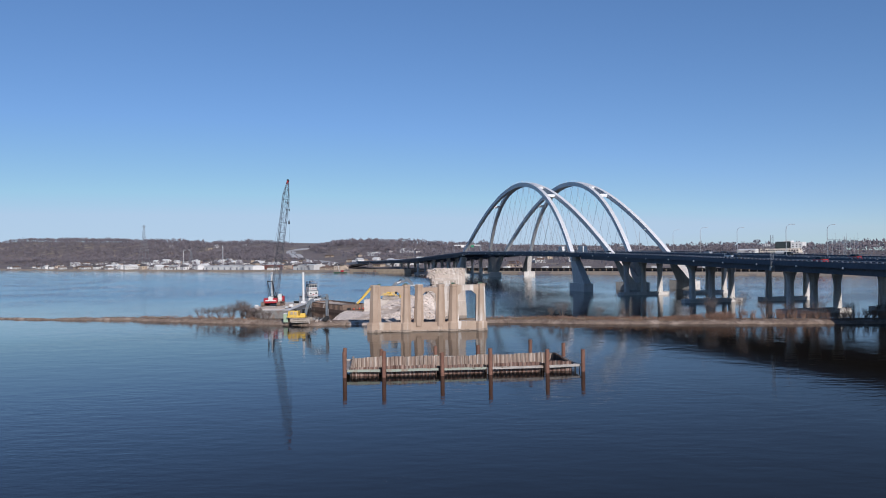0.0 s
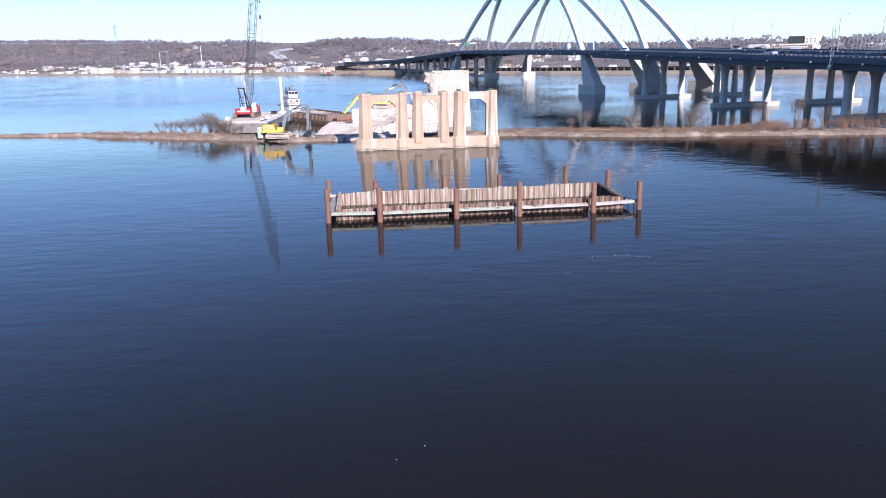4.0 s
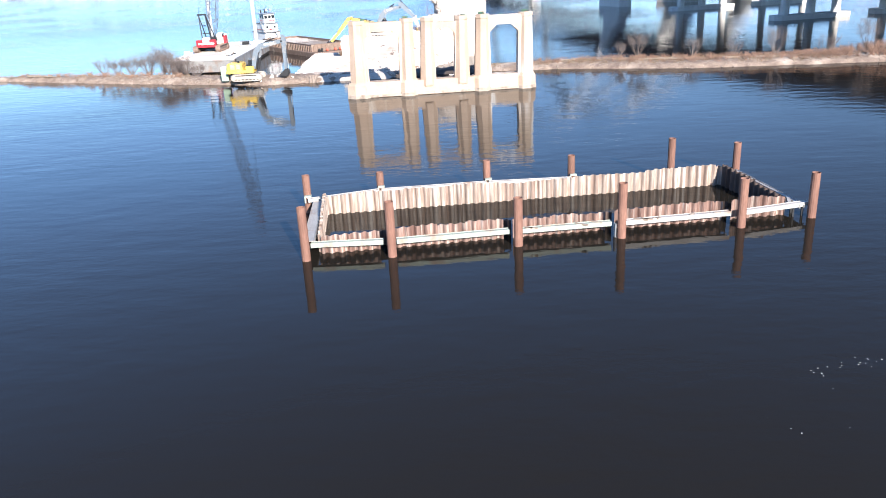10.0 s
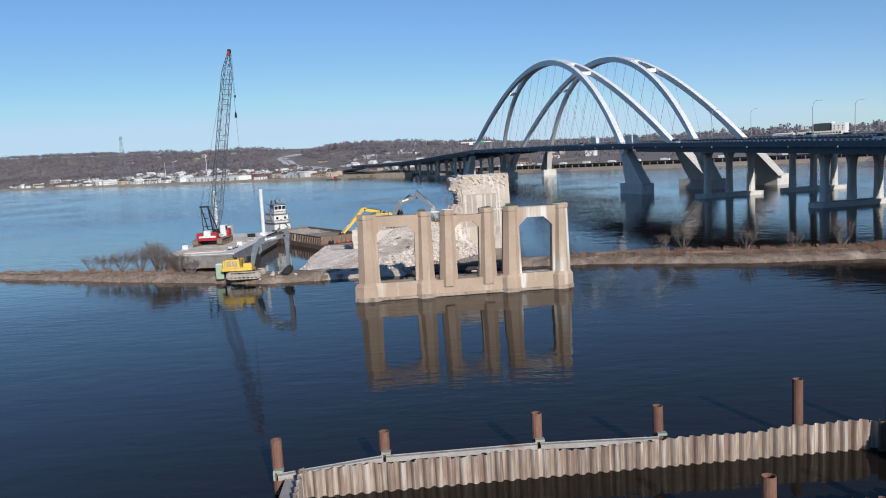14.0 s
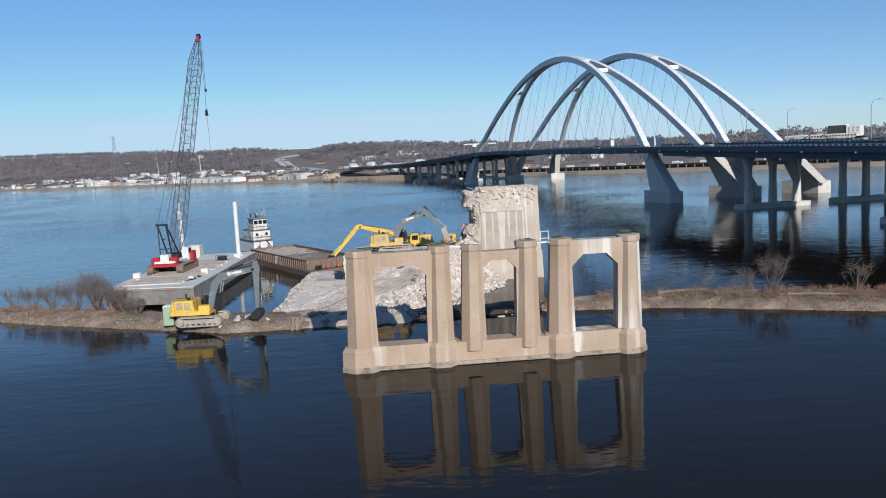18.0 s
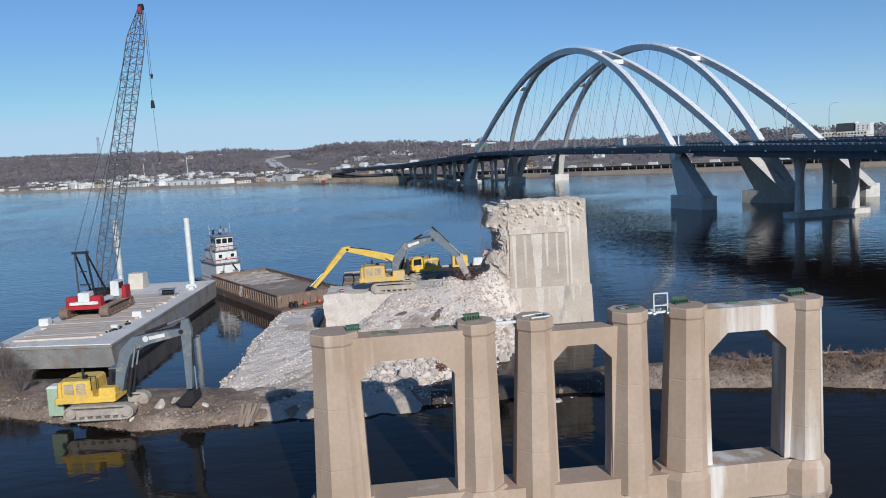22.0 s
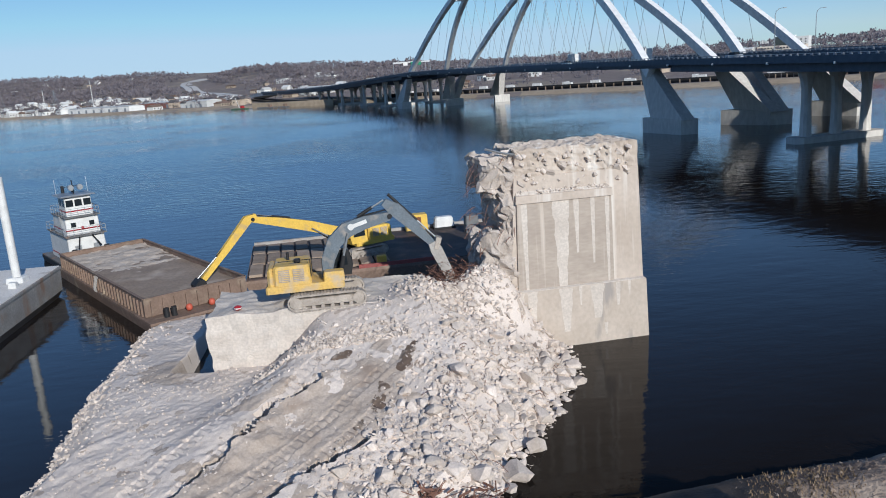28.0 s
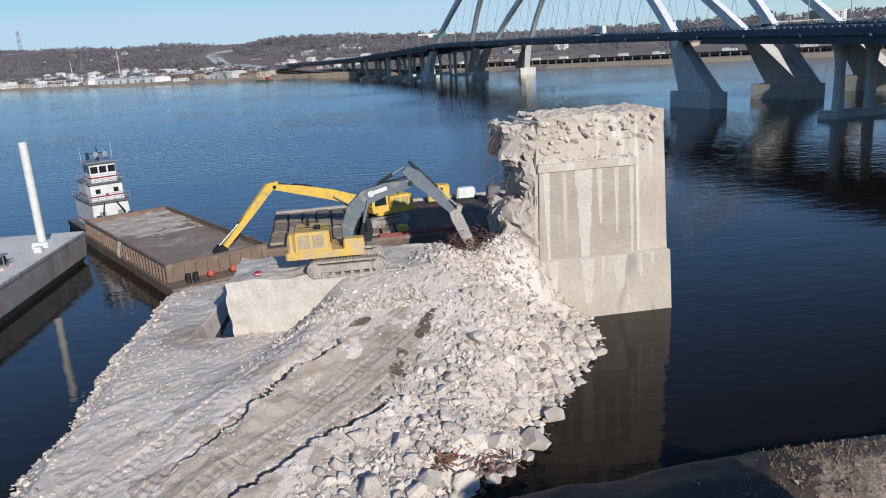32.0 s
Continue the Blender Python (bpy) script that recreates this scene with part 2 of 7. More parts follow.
# greyed, bluish tones put the distance haze into the woods' colour
WOODS = material("bare_winter_woods", (0.345, 0.305, 0.315), (0.285, 0.25, 0.26), 0.012, 0.2, 0.95, bump=0, vary=0.08, island=True, stain=(0.31, 0.255, 0.235), stain_scale=0.03, stain_cut=(0.6, 0.7))


def twiggy(m):
    """Fine twigs let part of the light through."""
    n, l = m.node_tree.nodes, m.node_tree.links
    p = n["Principled BSDF"]
    tr, mx = n.new("ShaderNodeBsdfTranslucent"), n.new("ShaderNodeMixShader")
    l.new(p.inputs["Base Color"].links[0].from_socket, tr.inputs["Color"])
    mx.inputs[0].default_value = 0.45
    l.new(p.outputs[0], mx.inputs[1])
    l.new(tr.outputs[0], mx.inputs[2])
    l.new(mx.outputs[0], n["Material Output"].inputs["Surface"])


twiggy(WOODS)
GRASS = material("dry_grass", (0.30, 0.22, 0.13), (0.22, 0.155, 0.09), 0.6, 6, 0.95, bump=0, vary=0.3, island=True)
LAND = material("far_ground", (0.25, 0.205, 0.185), (0.215, 0.18, 0.16), 0.012, 0.15, 0.95, bump=0, stain=(0.30, 0.25, 0.19), stain_scale=0.02, stain_cut=(0.5, 0.6))
SAND = material("sandy_bank", (0.44, 0.36, 0.26), (0.34, 0.27, 0.19), 0.03, 0.4, 0.95, bump=0.1)
WALLW = material("white_house_wall", (0.72, 0.71, 0.68), (0.64, 0.63, 0.60), 0.2, 2, 0.8, bump=0, vary=0.2)
WALLB = material("tan_house_wall", (0.48, 0.40, 0.31), (0.42, 0.34, 0.26), 0.2, 2, 0.8, bump=0, vary=0.25)
ROOF = material("grey_shingle_roof", (0.15, 0.14, 0.14), (0.11, 0.10, 0.10), 0.3, 2, 0.9, bump=0, vary=0.3)
ROOFB = material("brown_shingle_roof", (0.20, 0.14, 0.105), (0.15, 0.105, 0.08), 0.3, 2, 0.9, bump=0, vary=0.3)
BRICKRED = material("red_brick_wall", (0.30, 0.12, 0.085), (0.23, 0.09, 0.07), 0.3, 2, 0.9, bump=0)
GALV = plain("galvanised_steel", (0.42, 0.43, 0.44), 0.45, 0.6)
SIGNGREEN = plain("green_road_sign", (0.02, 0.22, 0.11), 0.5)


def water_material():
    m = bpy.data.materials.new("river_water")
    m.use_nodes = True
    t = m.node_tree
    n, l = t.nodes, t.links
    p = n["Principled BSDF"]
    p.inputs["Roughness"].default_value, p.inputs["IOR"].default_value = 0.025, 1.333
    geo = n.new("ShaderNodeNewGeometry")

    def nz(s, det, sx=1.0, sy=1.0, turn=0.0):
        mp = n.new("ShaderNodeMapping")
        mp.inputs["Scale"].default_value = (sx, sy, 1)
        mp.inputs["Rotation"].default_value = (0, 0, turn)
        l.new(geo.outputs["Position"], mp.inputs["Vector"])
        k = n.new("ShaderNodeTexNoise")
        k.inputs["Scale"].default_value, k.inputs["Detail"].default_value = s, det
        l.new(mp.outputs[0], k.inputs["Vector"])
        return k.outputs["Fac"]

    def op(how, a, b):
        k = n.new("ShaderNodeMath")
        k.operation = how
        for s, v in ((k.inputs[0], a), (k.inputs[1], b)):
            if isinstance(v, (int, float)):
                s.default_value = v
            else:
                l.new(v, s)
        return k.outputs[0]

    ripple = nz(2.6, 5, 0.62, 1.0, 0.3)
    swell = nz(0.22, 2, 0.6, 1.0, -0.2)
    calm = n.new("ShaderNodeMapRange")
    calm.inputs[1].default_value, calm.inputs[2].default_value = 0.40, 0.62
    calm.inputs[3].default_value, calm.inputs[4].default_value = 0.4, 1.0
    l.new(nz(0.02, 3), calm.inputs[0])
    wave = nz(0.75, 3, 0.42, 1.0, 0.1)
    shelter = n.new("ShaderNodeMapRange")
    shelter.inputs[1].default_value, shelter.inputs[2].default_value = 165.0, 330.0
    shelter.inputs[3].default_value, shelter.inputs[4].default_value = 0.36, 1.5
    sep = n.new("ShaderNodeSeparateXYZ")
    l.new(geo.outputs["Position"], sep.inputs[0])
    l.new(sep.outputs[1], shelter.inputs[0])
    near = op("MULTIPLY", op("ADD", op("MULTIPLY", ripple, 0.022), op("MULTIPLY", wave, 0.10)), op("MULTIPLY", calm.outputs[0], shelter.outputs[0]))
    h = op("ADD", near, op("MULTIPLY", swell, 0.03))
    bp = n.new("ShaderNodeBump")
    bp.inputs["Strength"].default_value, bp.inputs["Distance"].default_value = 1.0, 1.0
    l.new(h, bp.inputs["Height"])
    # reflection strength is put in by position, rising to the north and west
    gloss = n.new("ShaderNodeMapRange")
    gloss.inputs[1].default_value, gloss.inputs[2].default_value = 147.0, 240.0
    gloss.inputs[3].default_value, gloss.inputs[4].default_value = 0.07, 1.35
    l.new(op("SUBTRACT", sep.outputs[1], op("MULTIPLY", sep.outputs[0], 0.68)), gloss.inputs[0])
    # water brightness painted by place: base colour paler in the south, reflection stronger westward
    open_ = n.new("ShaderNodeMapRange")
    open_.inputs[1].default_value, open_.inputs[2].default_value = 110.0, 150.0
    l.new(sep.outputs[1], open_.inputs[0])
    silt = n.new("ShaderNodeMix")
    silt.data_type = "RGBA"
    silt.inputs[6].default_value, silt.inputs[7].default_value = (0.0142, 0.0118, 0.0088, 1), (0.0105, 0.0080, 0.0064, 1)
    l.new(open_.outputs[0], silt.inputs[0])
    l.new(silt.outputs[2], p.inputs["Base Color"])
    west = n.new("ShaderNodeMapRange")
    west.inputs[1].default_value, west.inputs[2].default_value = -25.0, 40.0
    west.inputs[3].default_value, west.inputs[4].default_value = 0.26, 0.06
    l.new(sep.outputs[0], west.inputs[0])
    skin = op("MULTIPLY", west.outputs[0], op("SUBTRACT", 1.0, op("MULTIPLY", open_.outputs[0], 0.75)))
    l.new(op("MAXIMUM", gloss.outputs[0], skin), p.inputs["Specular IOR Level"])
    # normals tilted southward to reflect higher sky, less to the east and far bank
    lean = n.new("ShaderNodeMapRange")
    lean.inputs[1].default_value, lean.inputs[2].default_value, lean.inputs[4].default_value = 175.0, 300.0, 0.042
    l.new(sep.outputs[1], lean.inputs[0])
    off = n.new("ShaderNodeVectorMath")
    off.operation = "DOT_PRODUCT"
    off.inputs[1].default_value = (0.645, 0.764, 0.0)
    l.new(geo.outputs["Position"], off.inputs[0])
    bank = n.new("ShaderNodeMapRange")
    bank.inputs[1].default_value, bank.inputs[2].default_value = 330.0, 500.0
    bank.inputs[3].default_value, bank.inputs[4].default_value = 1.0, 0.12
    l.new(off.outputs["Value"], bank.inputs[0])
    east = n.new("ShaderNodeMapRange")
    east.inputs[1].default_value, east.inputs[2].default_value = -10.0, 45.0
    east.inputs[3].default_value, east.inputs[4].default_value = 1.0, 0.25
    l.new(sep.outputs[0], east.inputs[0])
    tilt = n.new("ShaderNodeCombineXYZ")
    l.new(op("MULTIPLY", op("MULTIPLY", lean.outputs[0], op("MULTIPLY", bank.outputs[0], east.outputs[0])), -1.0), tilt.inputs[1])
    add = n.new("ShaderNodeVectorMath")
    l.new(bp.outputs[0], add.inputs[0])
    l.new(tilt.outputs[0], add.inputs[1])
    unit = n.new("ShaderNodeVectorMath")
    unit.operation = "NORMALIZE"
    l.new(add.outputs[0], unit.inputs[0])
    l.new(unit.outputs[0], p.inputs["Normal"])
    return m


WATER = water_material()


# ---- mesh tools ----
class Geo:
    """Collects vertices and faces of one mesh."""

    def __init__(self):
        self.v, self.f = [], []

    def add(self, vs, fs, m=None):
        k = len(self.v)
        self.v += [tuple(m @ Vector(p)) for p in vs] if m else [tuple(p) for p in vs]
        self.f += [tuple(i + k for i in f) for f in fs]
        return self

    def box(self, c, s, m=None, top=(1, 1), bev=0.0):
        """A box with centre c and size s; top scales its upper face; bev cuts its upright corners."""
        x, y, z = (v / 2 for v in s)
        if bev:
            ring = [(x - bev, -y), (x, -y + bev), (x, y - bev), (x - bev, y), (-x + bev, y), (-x, y - bev), (-x, -y + bev), (-x + bev, -y)]
        else:
            ring = [(x, -y), (x, y), (-x, y), (-x, -y)]
        q = min(bev, z * 0.5)
        lv = [(-z, 1, 1), (z - q, *top)] if q else [(-z, 1, 1), (z, *top)]
        if q:
            lv.append((z, top[0] * (x - q * 0.7) / x, top[1] * (y - q * 0.7) / y))
        k = len(ring)
        vs = [(c[0] + a * tx, c[1] + b * ty, c[2] + h) for h, tx, ty in lv for a, b in ring]
        fs = [(j * k + i, j * k + (i + 1) % k, (j + 1) * k + (i + 1) % k, (j + 1) * k + i) for j in range(len(lv) - 1) for i in range(k)]
        fs += [tuple(range(k))[::-1], tuple(range((len(lv) - 1) * k, len(lv) * k))]
        return self.add(vs, fs, m)

    def loft(self, rings, m=None, close=True, cap=True):
        """Joins rings of equally many points by quads."""
        k = len(rings[0])
        vs = [p for r in rings for p in r]
        fs = [(j * k + i, j * k + (i + 1) % k, (j + 1) * k + (i + 1) % k, (j + 1) * k + i)
              for j in range(len(rings) - 1) for i in range(k if close else k - 1)]
        if cap:
            fs += [tuple(range(k))[::-1], tuple(range((len(rings) - 1) * k, len(rings) * k))]
        return self.add(vs, fs, m)

    def tube(self, a, b, r, r2=None, n=8, m=None, cap=True):
        a, b = Vector(a), Vector(b)
        q = (b - a).to_track_quat("Z", "Y")
        rings = [[o + q @ Vector((math.cos(6.28319 * i / n) * w, math.sin(6.28319 * i / n) * w, 0)) for i in range(n)]
                 for o, w in ((a, r), (b, r if r2 is None else r2))]
        return self.loft(rings, m, True, cap)

    def bar(self, a, b, w, h=None, m=None):
        """A square bar from a to b."""
        a, b, h = Vector(a), Vector(b), h or w
        d = (b - a).normalized()
        side = d.cross(Vector((0, 0, 1)))
        side = side.normalized() if side.length > 1e-4 else Vector((1, 0, 0))
        up = side.cross(d)
        rings = [[o + side * x * w / 2 + up * y * h / 2 for x, y in ((1, -1), (1, 1), (-1, 1), (-1, -1))] for o in (a, b)]
        return self.loft(rings, m)

    def prism(self, outline, y0, y1, m=None):
        """An outline in x and z, pushed from y0 to y1."""
        return self.loft([[(x, y0, z) for x, z in outline], [(x, y1, z) for x, z in outline]], m)

    def mesh(self, name, mat, smooth=False):
        me = bpy.data.meshes.new(name)
        me.from_pydata(self.v, [], self.f)
        me.materials.append(mat)
        bm = bmesh.new()
        bm.from_mesh(me)
        bmesh.ops.recalc_face_normals(bm, faces=bm.faces)
        bm.to_mesh(me)
        bm.free()
        if smooth:
            me.shade_smooth()
        return me


def part(name, g, mat, parent=None, label="", at=None, smooth=False):
    """One mesh object from a Geo or from a ready mesh, under parent."""
    ob = new(name, g if isinstance(g, bpy.types.Mesh) else g.mesh(name, mat, smooth))
    if parent:
        ob.parent = parent
    if at:
        ob.matrix_basis = at
    return tagged(ob, label)


def thing(name, label, category, m=None, group="", kind=""):
    ob = new(name)
    ob.empty_display_size = 0.3
    if m:
        ob.matrix_basis = m
    return tagged(ob, label, category, group, kind)


def rowed(p, t):
    """Interpolates the rows (t, value...) at t."""
    if t <= p[0][0]:
        return p[0][1]
    for (a, va), (b, vb) in zip(p, p[1:]):
        if t <= b:
            return va + (vb - va) * (t - a) / (b - a)
    return p[-1][1]


def smooth01(v):
    v = max(0.0, min(1.0, v))
    return v * v * (3 - 2 * v)


# ---- river ----
g = Geo()
NX = 40
xs = [-4200 + 8400 * i / NX for i in range(NX + 1)]
g.add([(x, y, 0) for y in xs for x in xs], [(j * (NX + 1) + i, j * (NX + 1) + i + 1, (j + 1) * (NX + 1) + i + 1, (j + 1) * (NX + 1) + i)
                                            for j in range(NX) for i in range(NX)])
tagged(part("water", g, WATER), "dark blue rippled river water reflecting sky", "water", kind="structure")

# ---- far shore: straight bank, flat strip, wooded bluffs ----
SHORE, ALONG, INLAND = Vector((-33, 728, 0)), Vector((0.764, -0.645, 0)), Vector((0.645, 0.764, 0))
BLUFF = [(-2600, 80), (-2400, 75), (-2200, 71), (-2000, 63), (-1800, 60), (-1600, 55), (-1400, 42), (-1200, 38), (-1110, 42), (-1050, 36), (-1000, 30), (-900, 30), (-800, 33), (-700, 31), (-600, 25), (-560, 24), (-400, 16), (-200, 9), (0, 7), (100, 5), (200, 7), (400, 6), (2400, 6)]
# the highway's line inland, as (along the shore, inland)
ROAD = [(-122, 62), (-200, 105), (-330, 180), (-480, 270), (-640, 370), (-800, 480), (-930, 585), (-1010, 680), (-1080, 800)]


def bank_offset(s):
    return 10 * noise.noise((s * 0.006, 3.3, 0)) + 3 * noise.noise((s * 0.03, 8.1, 0))


def land_z(s, n):
    n = n - bank_offset(s)
    low = 3.0 * smooth01((n + 2) / 14) + 9.0 * smooth01((n - 20) / 260) - 1.0
    start = 230 + 60 * noise.noise((s * 0.003, 1.7, 0))
    hill = rowed(BLUFF, s) * smooth01((n - start) / 380) + 5.0 * noise.noise((s * 0.006, n * 0.005, 5.2)) * smooth01((n - start) / 200)
    if -1200 < s < -100:
        k = smooth01((road_gap(s, n) - 18) / 110)
        hill = hill * k + min(hill, 0.062 * max(0.0, n - 230)) * (1 - k)
    return low + hill


def road_gap(s, n):
    """Distance in plan from the highway's line."""
    best = 1e9
    for (sa, na), (sb, nb) in zip(ROAD, ROAD[1:]):
        vs, vn = sb - sa, nb - na
        t = max(0.0, min(1.0, ((s - sa) * vs + (n - na) * vn) / (vs * vs + vn * vn)))
        best = min(best, math.hypot(s - sa - t * vs, n - na - t * vn))
    return best


def on_land(s, n):
    p = SHORE + ALONG * s + INLAND * n
    return Vector((p.x, p.y, land_z(s, n)))


ss = [-3600 + 40 * i for i in range(161)]
ns = [-14, -6, 0, 4, 8, 12, 18, 30, 50, 80, 120, 170, 220, 270, 320, 380, 440, 520, 620, 760, 1000, 1600, 3200]
g = Geo()
g.add([on_land(s, n) for s in ss for n in ns], [(i * len(ns) + j, i * len(ns) + j + 1, (i + 1) * len(ns) + j + 1, (i + 1) * len(ns) + j)
                                              for i in range(len(ss) - 1) for j in range(len(ns) - 1)])
tagged(part("ground", g, LAND, smooth=True), "brown winter ground of the far river bank", "ground", kind="structure")
g = Geo()
bs = [-1500 + 12 * i for i in range(200)]
g.add([on_land(s, n + bank_offset(s)) + Vector((0, 0, 0.12)) for s in bs for n in (-3, 2, 6, 9, 12, 16)],
      [(i * 6 + j, i * 6 + j + 1, i * 6 + j + 7, i * 6 + j + 6) for i in range(len(bs) - 1) for j in range(5)])
tagged(part("river_bank", g, SAND, smooth=True), "pale sandy strip along the far water edge", "bank", kind="structure")


def twig_tree(g, p, h, w, rnd, n=24):
    """A leafless tree: short stem and a rounded crown of many fine upward slivers."""
    up = Vector((0, 0, 1))
    g.tube(p, p + up * h * 0.5, w * 0.03, w * 0.015, 3, cap=False)
    c = p + up * h * 0.58
    for _ in range(n):
        a, e, r = rnd.uniform(0, 6.283), rnd.uniform(-0.5, 1.5), rnd.uniform(0.35, 0.85)
        out = Vector((math.cos(a) * math.cos(e), math.sin(a) * math.cos(e), math.sin(e)))
        o = c + Vector((out.x * w * 0.5, out.y * w * 0.5, out.z * h * 0.42)) * r
        q = o + (out * 0.7 + up * 0.5).normalized() * h * rnd.uniform(0.12, 0.24)
        side = Vector((-math.sin(a + rnd.uniform(-1, 1)), math.cos(a), rnd.uniform(-0.3, 0.3))) * w * rnd.uniform(0.05, 0.11)
        mid = o.lerp(q, 0.55)
        g.add([o - side * 0.6, mid - side, q, mid + side], [(0, 1, 2, 3)])


rnd = random.Random(4)
g = Geo()
for i in range(11500):
    s = rnd.uniform(-2500, 900) if i % 3 else rnd.uniform(-1000, 500)
    n = 190 + 560 * rnd.random() ** 1.1
    bare = noise.noise((s * 0.008, n * 0.01, 9)) < -0.28 and n < 400
    slope = -700 < s < -420 and n < 560 and noise.noise((s * 0.012, n * 0.012, 2)) > -0.15 and rnd.random() < 0.85
    thin = s > -520 and rnd.random() < (0.8 if n < 330 else 0.6)
    lot = 205 < s < 300 and n < 360
    if bare or slope or thin or lot or (-1200 < s < -100 and road_gap(s, n) < 42):
        continue
    p = on_land(s, n)
    lump = 0.5 + 0.5 * noise.noise((s * 0.014, n * 0.011, 17)) + 0.5 * noise.noise((s * 0.045, n * 0.03, 23))
    twig_tree(g, p - Vector((0, 0, 0.5)), max(6.0, 6.0 + 9.0 * lump + rnd.uniform(-1, 4)), rnd.uniform(9, 15), rnd)
tagged(part("far_woods", g, WOODS), "leafless grey-brown winter woods covering the bluffs", "woods", kind="stuff")
g = Geo()
for i in range(620):
    s, n = rnd.uniform(-1250, 420), 14 + 210 * rnd.random()
    if road_gap(s, n) > 25:
        twig_tree(g, on_land(s, n), rnd.uniform(5, 11), rnd.uniform(5, 9), rnd, 26)
tagged(part("shore_trees", g, WOODS), "scattered leafless trees along the far shore", "trees", kind="stuff")

# ---- island: long thin spit ----
FRONT = [(-240, 214), (-150, 184), (-105, 169), (-84, 165.6), (-57, 153), (-42, 147), (-30, 142.2), (-24, 142.4), (-20, 143.2), (-10, 144.5), (6, 145.5), (20, 143.6), (38, 137), (60, 134.5), (87, 131), (125, 127), (170, 124)]
BACK = [(-240, 215.6), (-150, 186.2), (-108, 171.8), (-86, 168.8), (-66, 163.2), (-58, 161.6), (-50, 159.5), (-42, 155.5), (-34, 153), (-28, 152), (-10, 149.4), (-2, 150.2), (4, 151.2), (14, 152.2), (28, 150.5), (42, 147), (60, 144), (87, 141), (125, 138), (170, 135)]


def island_z(x, y):
    a, b = rowed(FRONT, x), rowed(BACK, x)
    a += 0.5 * noise.noise((x * 0.35, 1, 0)) + 0.35 * noise.noise((x * 1.1, 4, 0))
    b += 0.5 * noise.noise((x * 0.3, 7, 0))
    d = min(y - a, b - y)
    z = -0.35 + 0.85 * smooth01((d + 0.5) / 1.8) + 0.4 * smooth01(d / 4)
    return z + 0.22 * noise.noise((x * 0.5, y * 0.5, 0)) * smooth01(d + 0.6) + 0.1 * noise.noise((x * 1.6, y * 1.6, 2))


g = Geo()
cols = [-240 + 2.5 * i for i in range(60)] + [-90 + 0.6 * i for i in range(250)] + [60 + 1.2 * i for i in range(93)]
rows = [i / 24 for i in range(25)]
g.add([(x, y, island_z(x, y)) for x in cols for r in rows for y in (rowed(FRONT, x) - 2 + r * (rowed(BACK, x) - rowed(FRONT, x) + 4),)],
      [(i * 25 + j, i * 25 + j + 1, i * 25 + j + 26, i * 25 + j + 25) for i in range(len(cols) - 1) for j in range(24)])
tagged(part("island", g, EARTH, smooth=True), "narrow brown gravel and earth spit in the river", "island", kind="structure")

strip = lambda x, f: rowed(BACK, x) - 2.2 * smooth01((x - 8) / 8) * (1 - smooth01((x - 34) / 14)) * (1 - f) - 0.2 + 0.5 * noise.noise((x * 0.4, 3, 8)) * (1 - f)
g = Geo()
sx = [9 + 0.5 * i for i in range(88)]
g.add([(x, strip(x, j / 8), island_z(x, strip(x, j / 8)) + 0.05 + 0.05 * noise.noise((x * 1.3, j * 0.7, 2)) - 0.05 * (j == 0)) for x in sx for j in range(9)],
      [(i * 9 + j, i * 9 + j + 1, i * 9 + j + 10, i * 9 + j + 9) for i in range(len(sx) - 1) for j in range(8)])
tagged(part("sand_strip", g, material("pale_washed_sand", (0.40, 0.33, 0.26), (0.31, 0.25, 0.195), 0.5, 6, 0.95, bump=0.3), smooth=True), "pale sandy strip on the spit's far edge", "sand", kind="structure")

# near-black sheet paints the portal pier's shadow darker on the spit's neck
g = Geo()
wx = [-9 + 0.3 * i for i in range(62)]


def neck(x, f):
    a, b = rowed(FRONT, x) - 1.2, rowed(BACK, x) + 1.2
    y = a + (b - a) * f
    away = min(x + 9, 5.6 - x + 0.5 * (y - 147.5))
    return x, y, island_z(x, y) + min(0.05, 0.05 * away + 0.08 * noise.noise((x * 0.9, y * 0.9, 61)) + 0.04 * noise.noise((x * 3, y * 3, 64)))


g.add([neck(x, j / 30) for x in wx for j in range(31)], [(i * 31 + j, i * 31 + j + 1, i * 31 + j + 32, i * 31 + j + 31) for i in range(len(wx) - 1) for j in range(30)])
tagged(part("wet_silt", g, material("shadow_black_ground", (0.085, 0.066, 0.052), (0.05, 0.04, 0.033), 0.8, 7, 0.6, bump=0.6, depth=0.06), smooth=True), "near-black sheet deepening the pier's shadow on the spit's low neck", "silt", kind="structure")

# ---- rubble ramp up to the footing ----
LEFT = [(140, -21), (146, -24), (150, -27), (154.7, -27.8), (158.8, -27.2), (164.6, -28.2), (170.7, -28.3), (180.2, -28.4), (184, -27)]
RIGHT = [(140, -10), (146, -9), (150.3, -7.1), (152.6, -4.2), (156.3, -2.6), (159.2, -0.7), (163.7, 1.8), (168, 2.4), (190, 2.4)]
RAMP = [(143, 0.5), (147, 0.8), (150, 1.05), (156, 1.9), (160, 2.7), (164, 3.7), (167, 4.6), (171, 4.6), (175, 2.6), (180, 0.4), (184, -0.6)]
SIDE = [(143, 0.5), (150, 1.0), (158, 1.7), (165, 1.7), (172, 1.25), (181, 0.8), (184, 0.5)]


TURN = [(150, -22.5), (156, -22), (160, -20), (163, -18.2), (166, -17.0), (184, -15)]
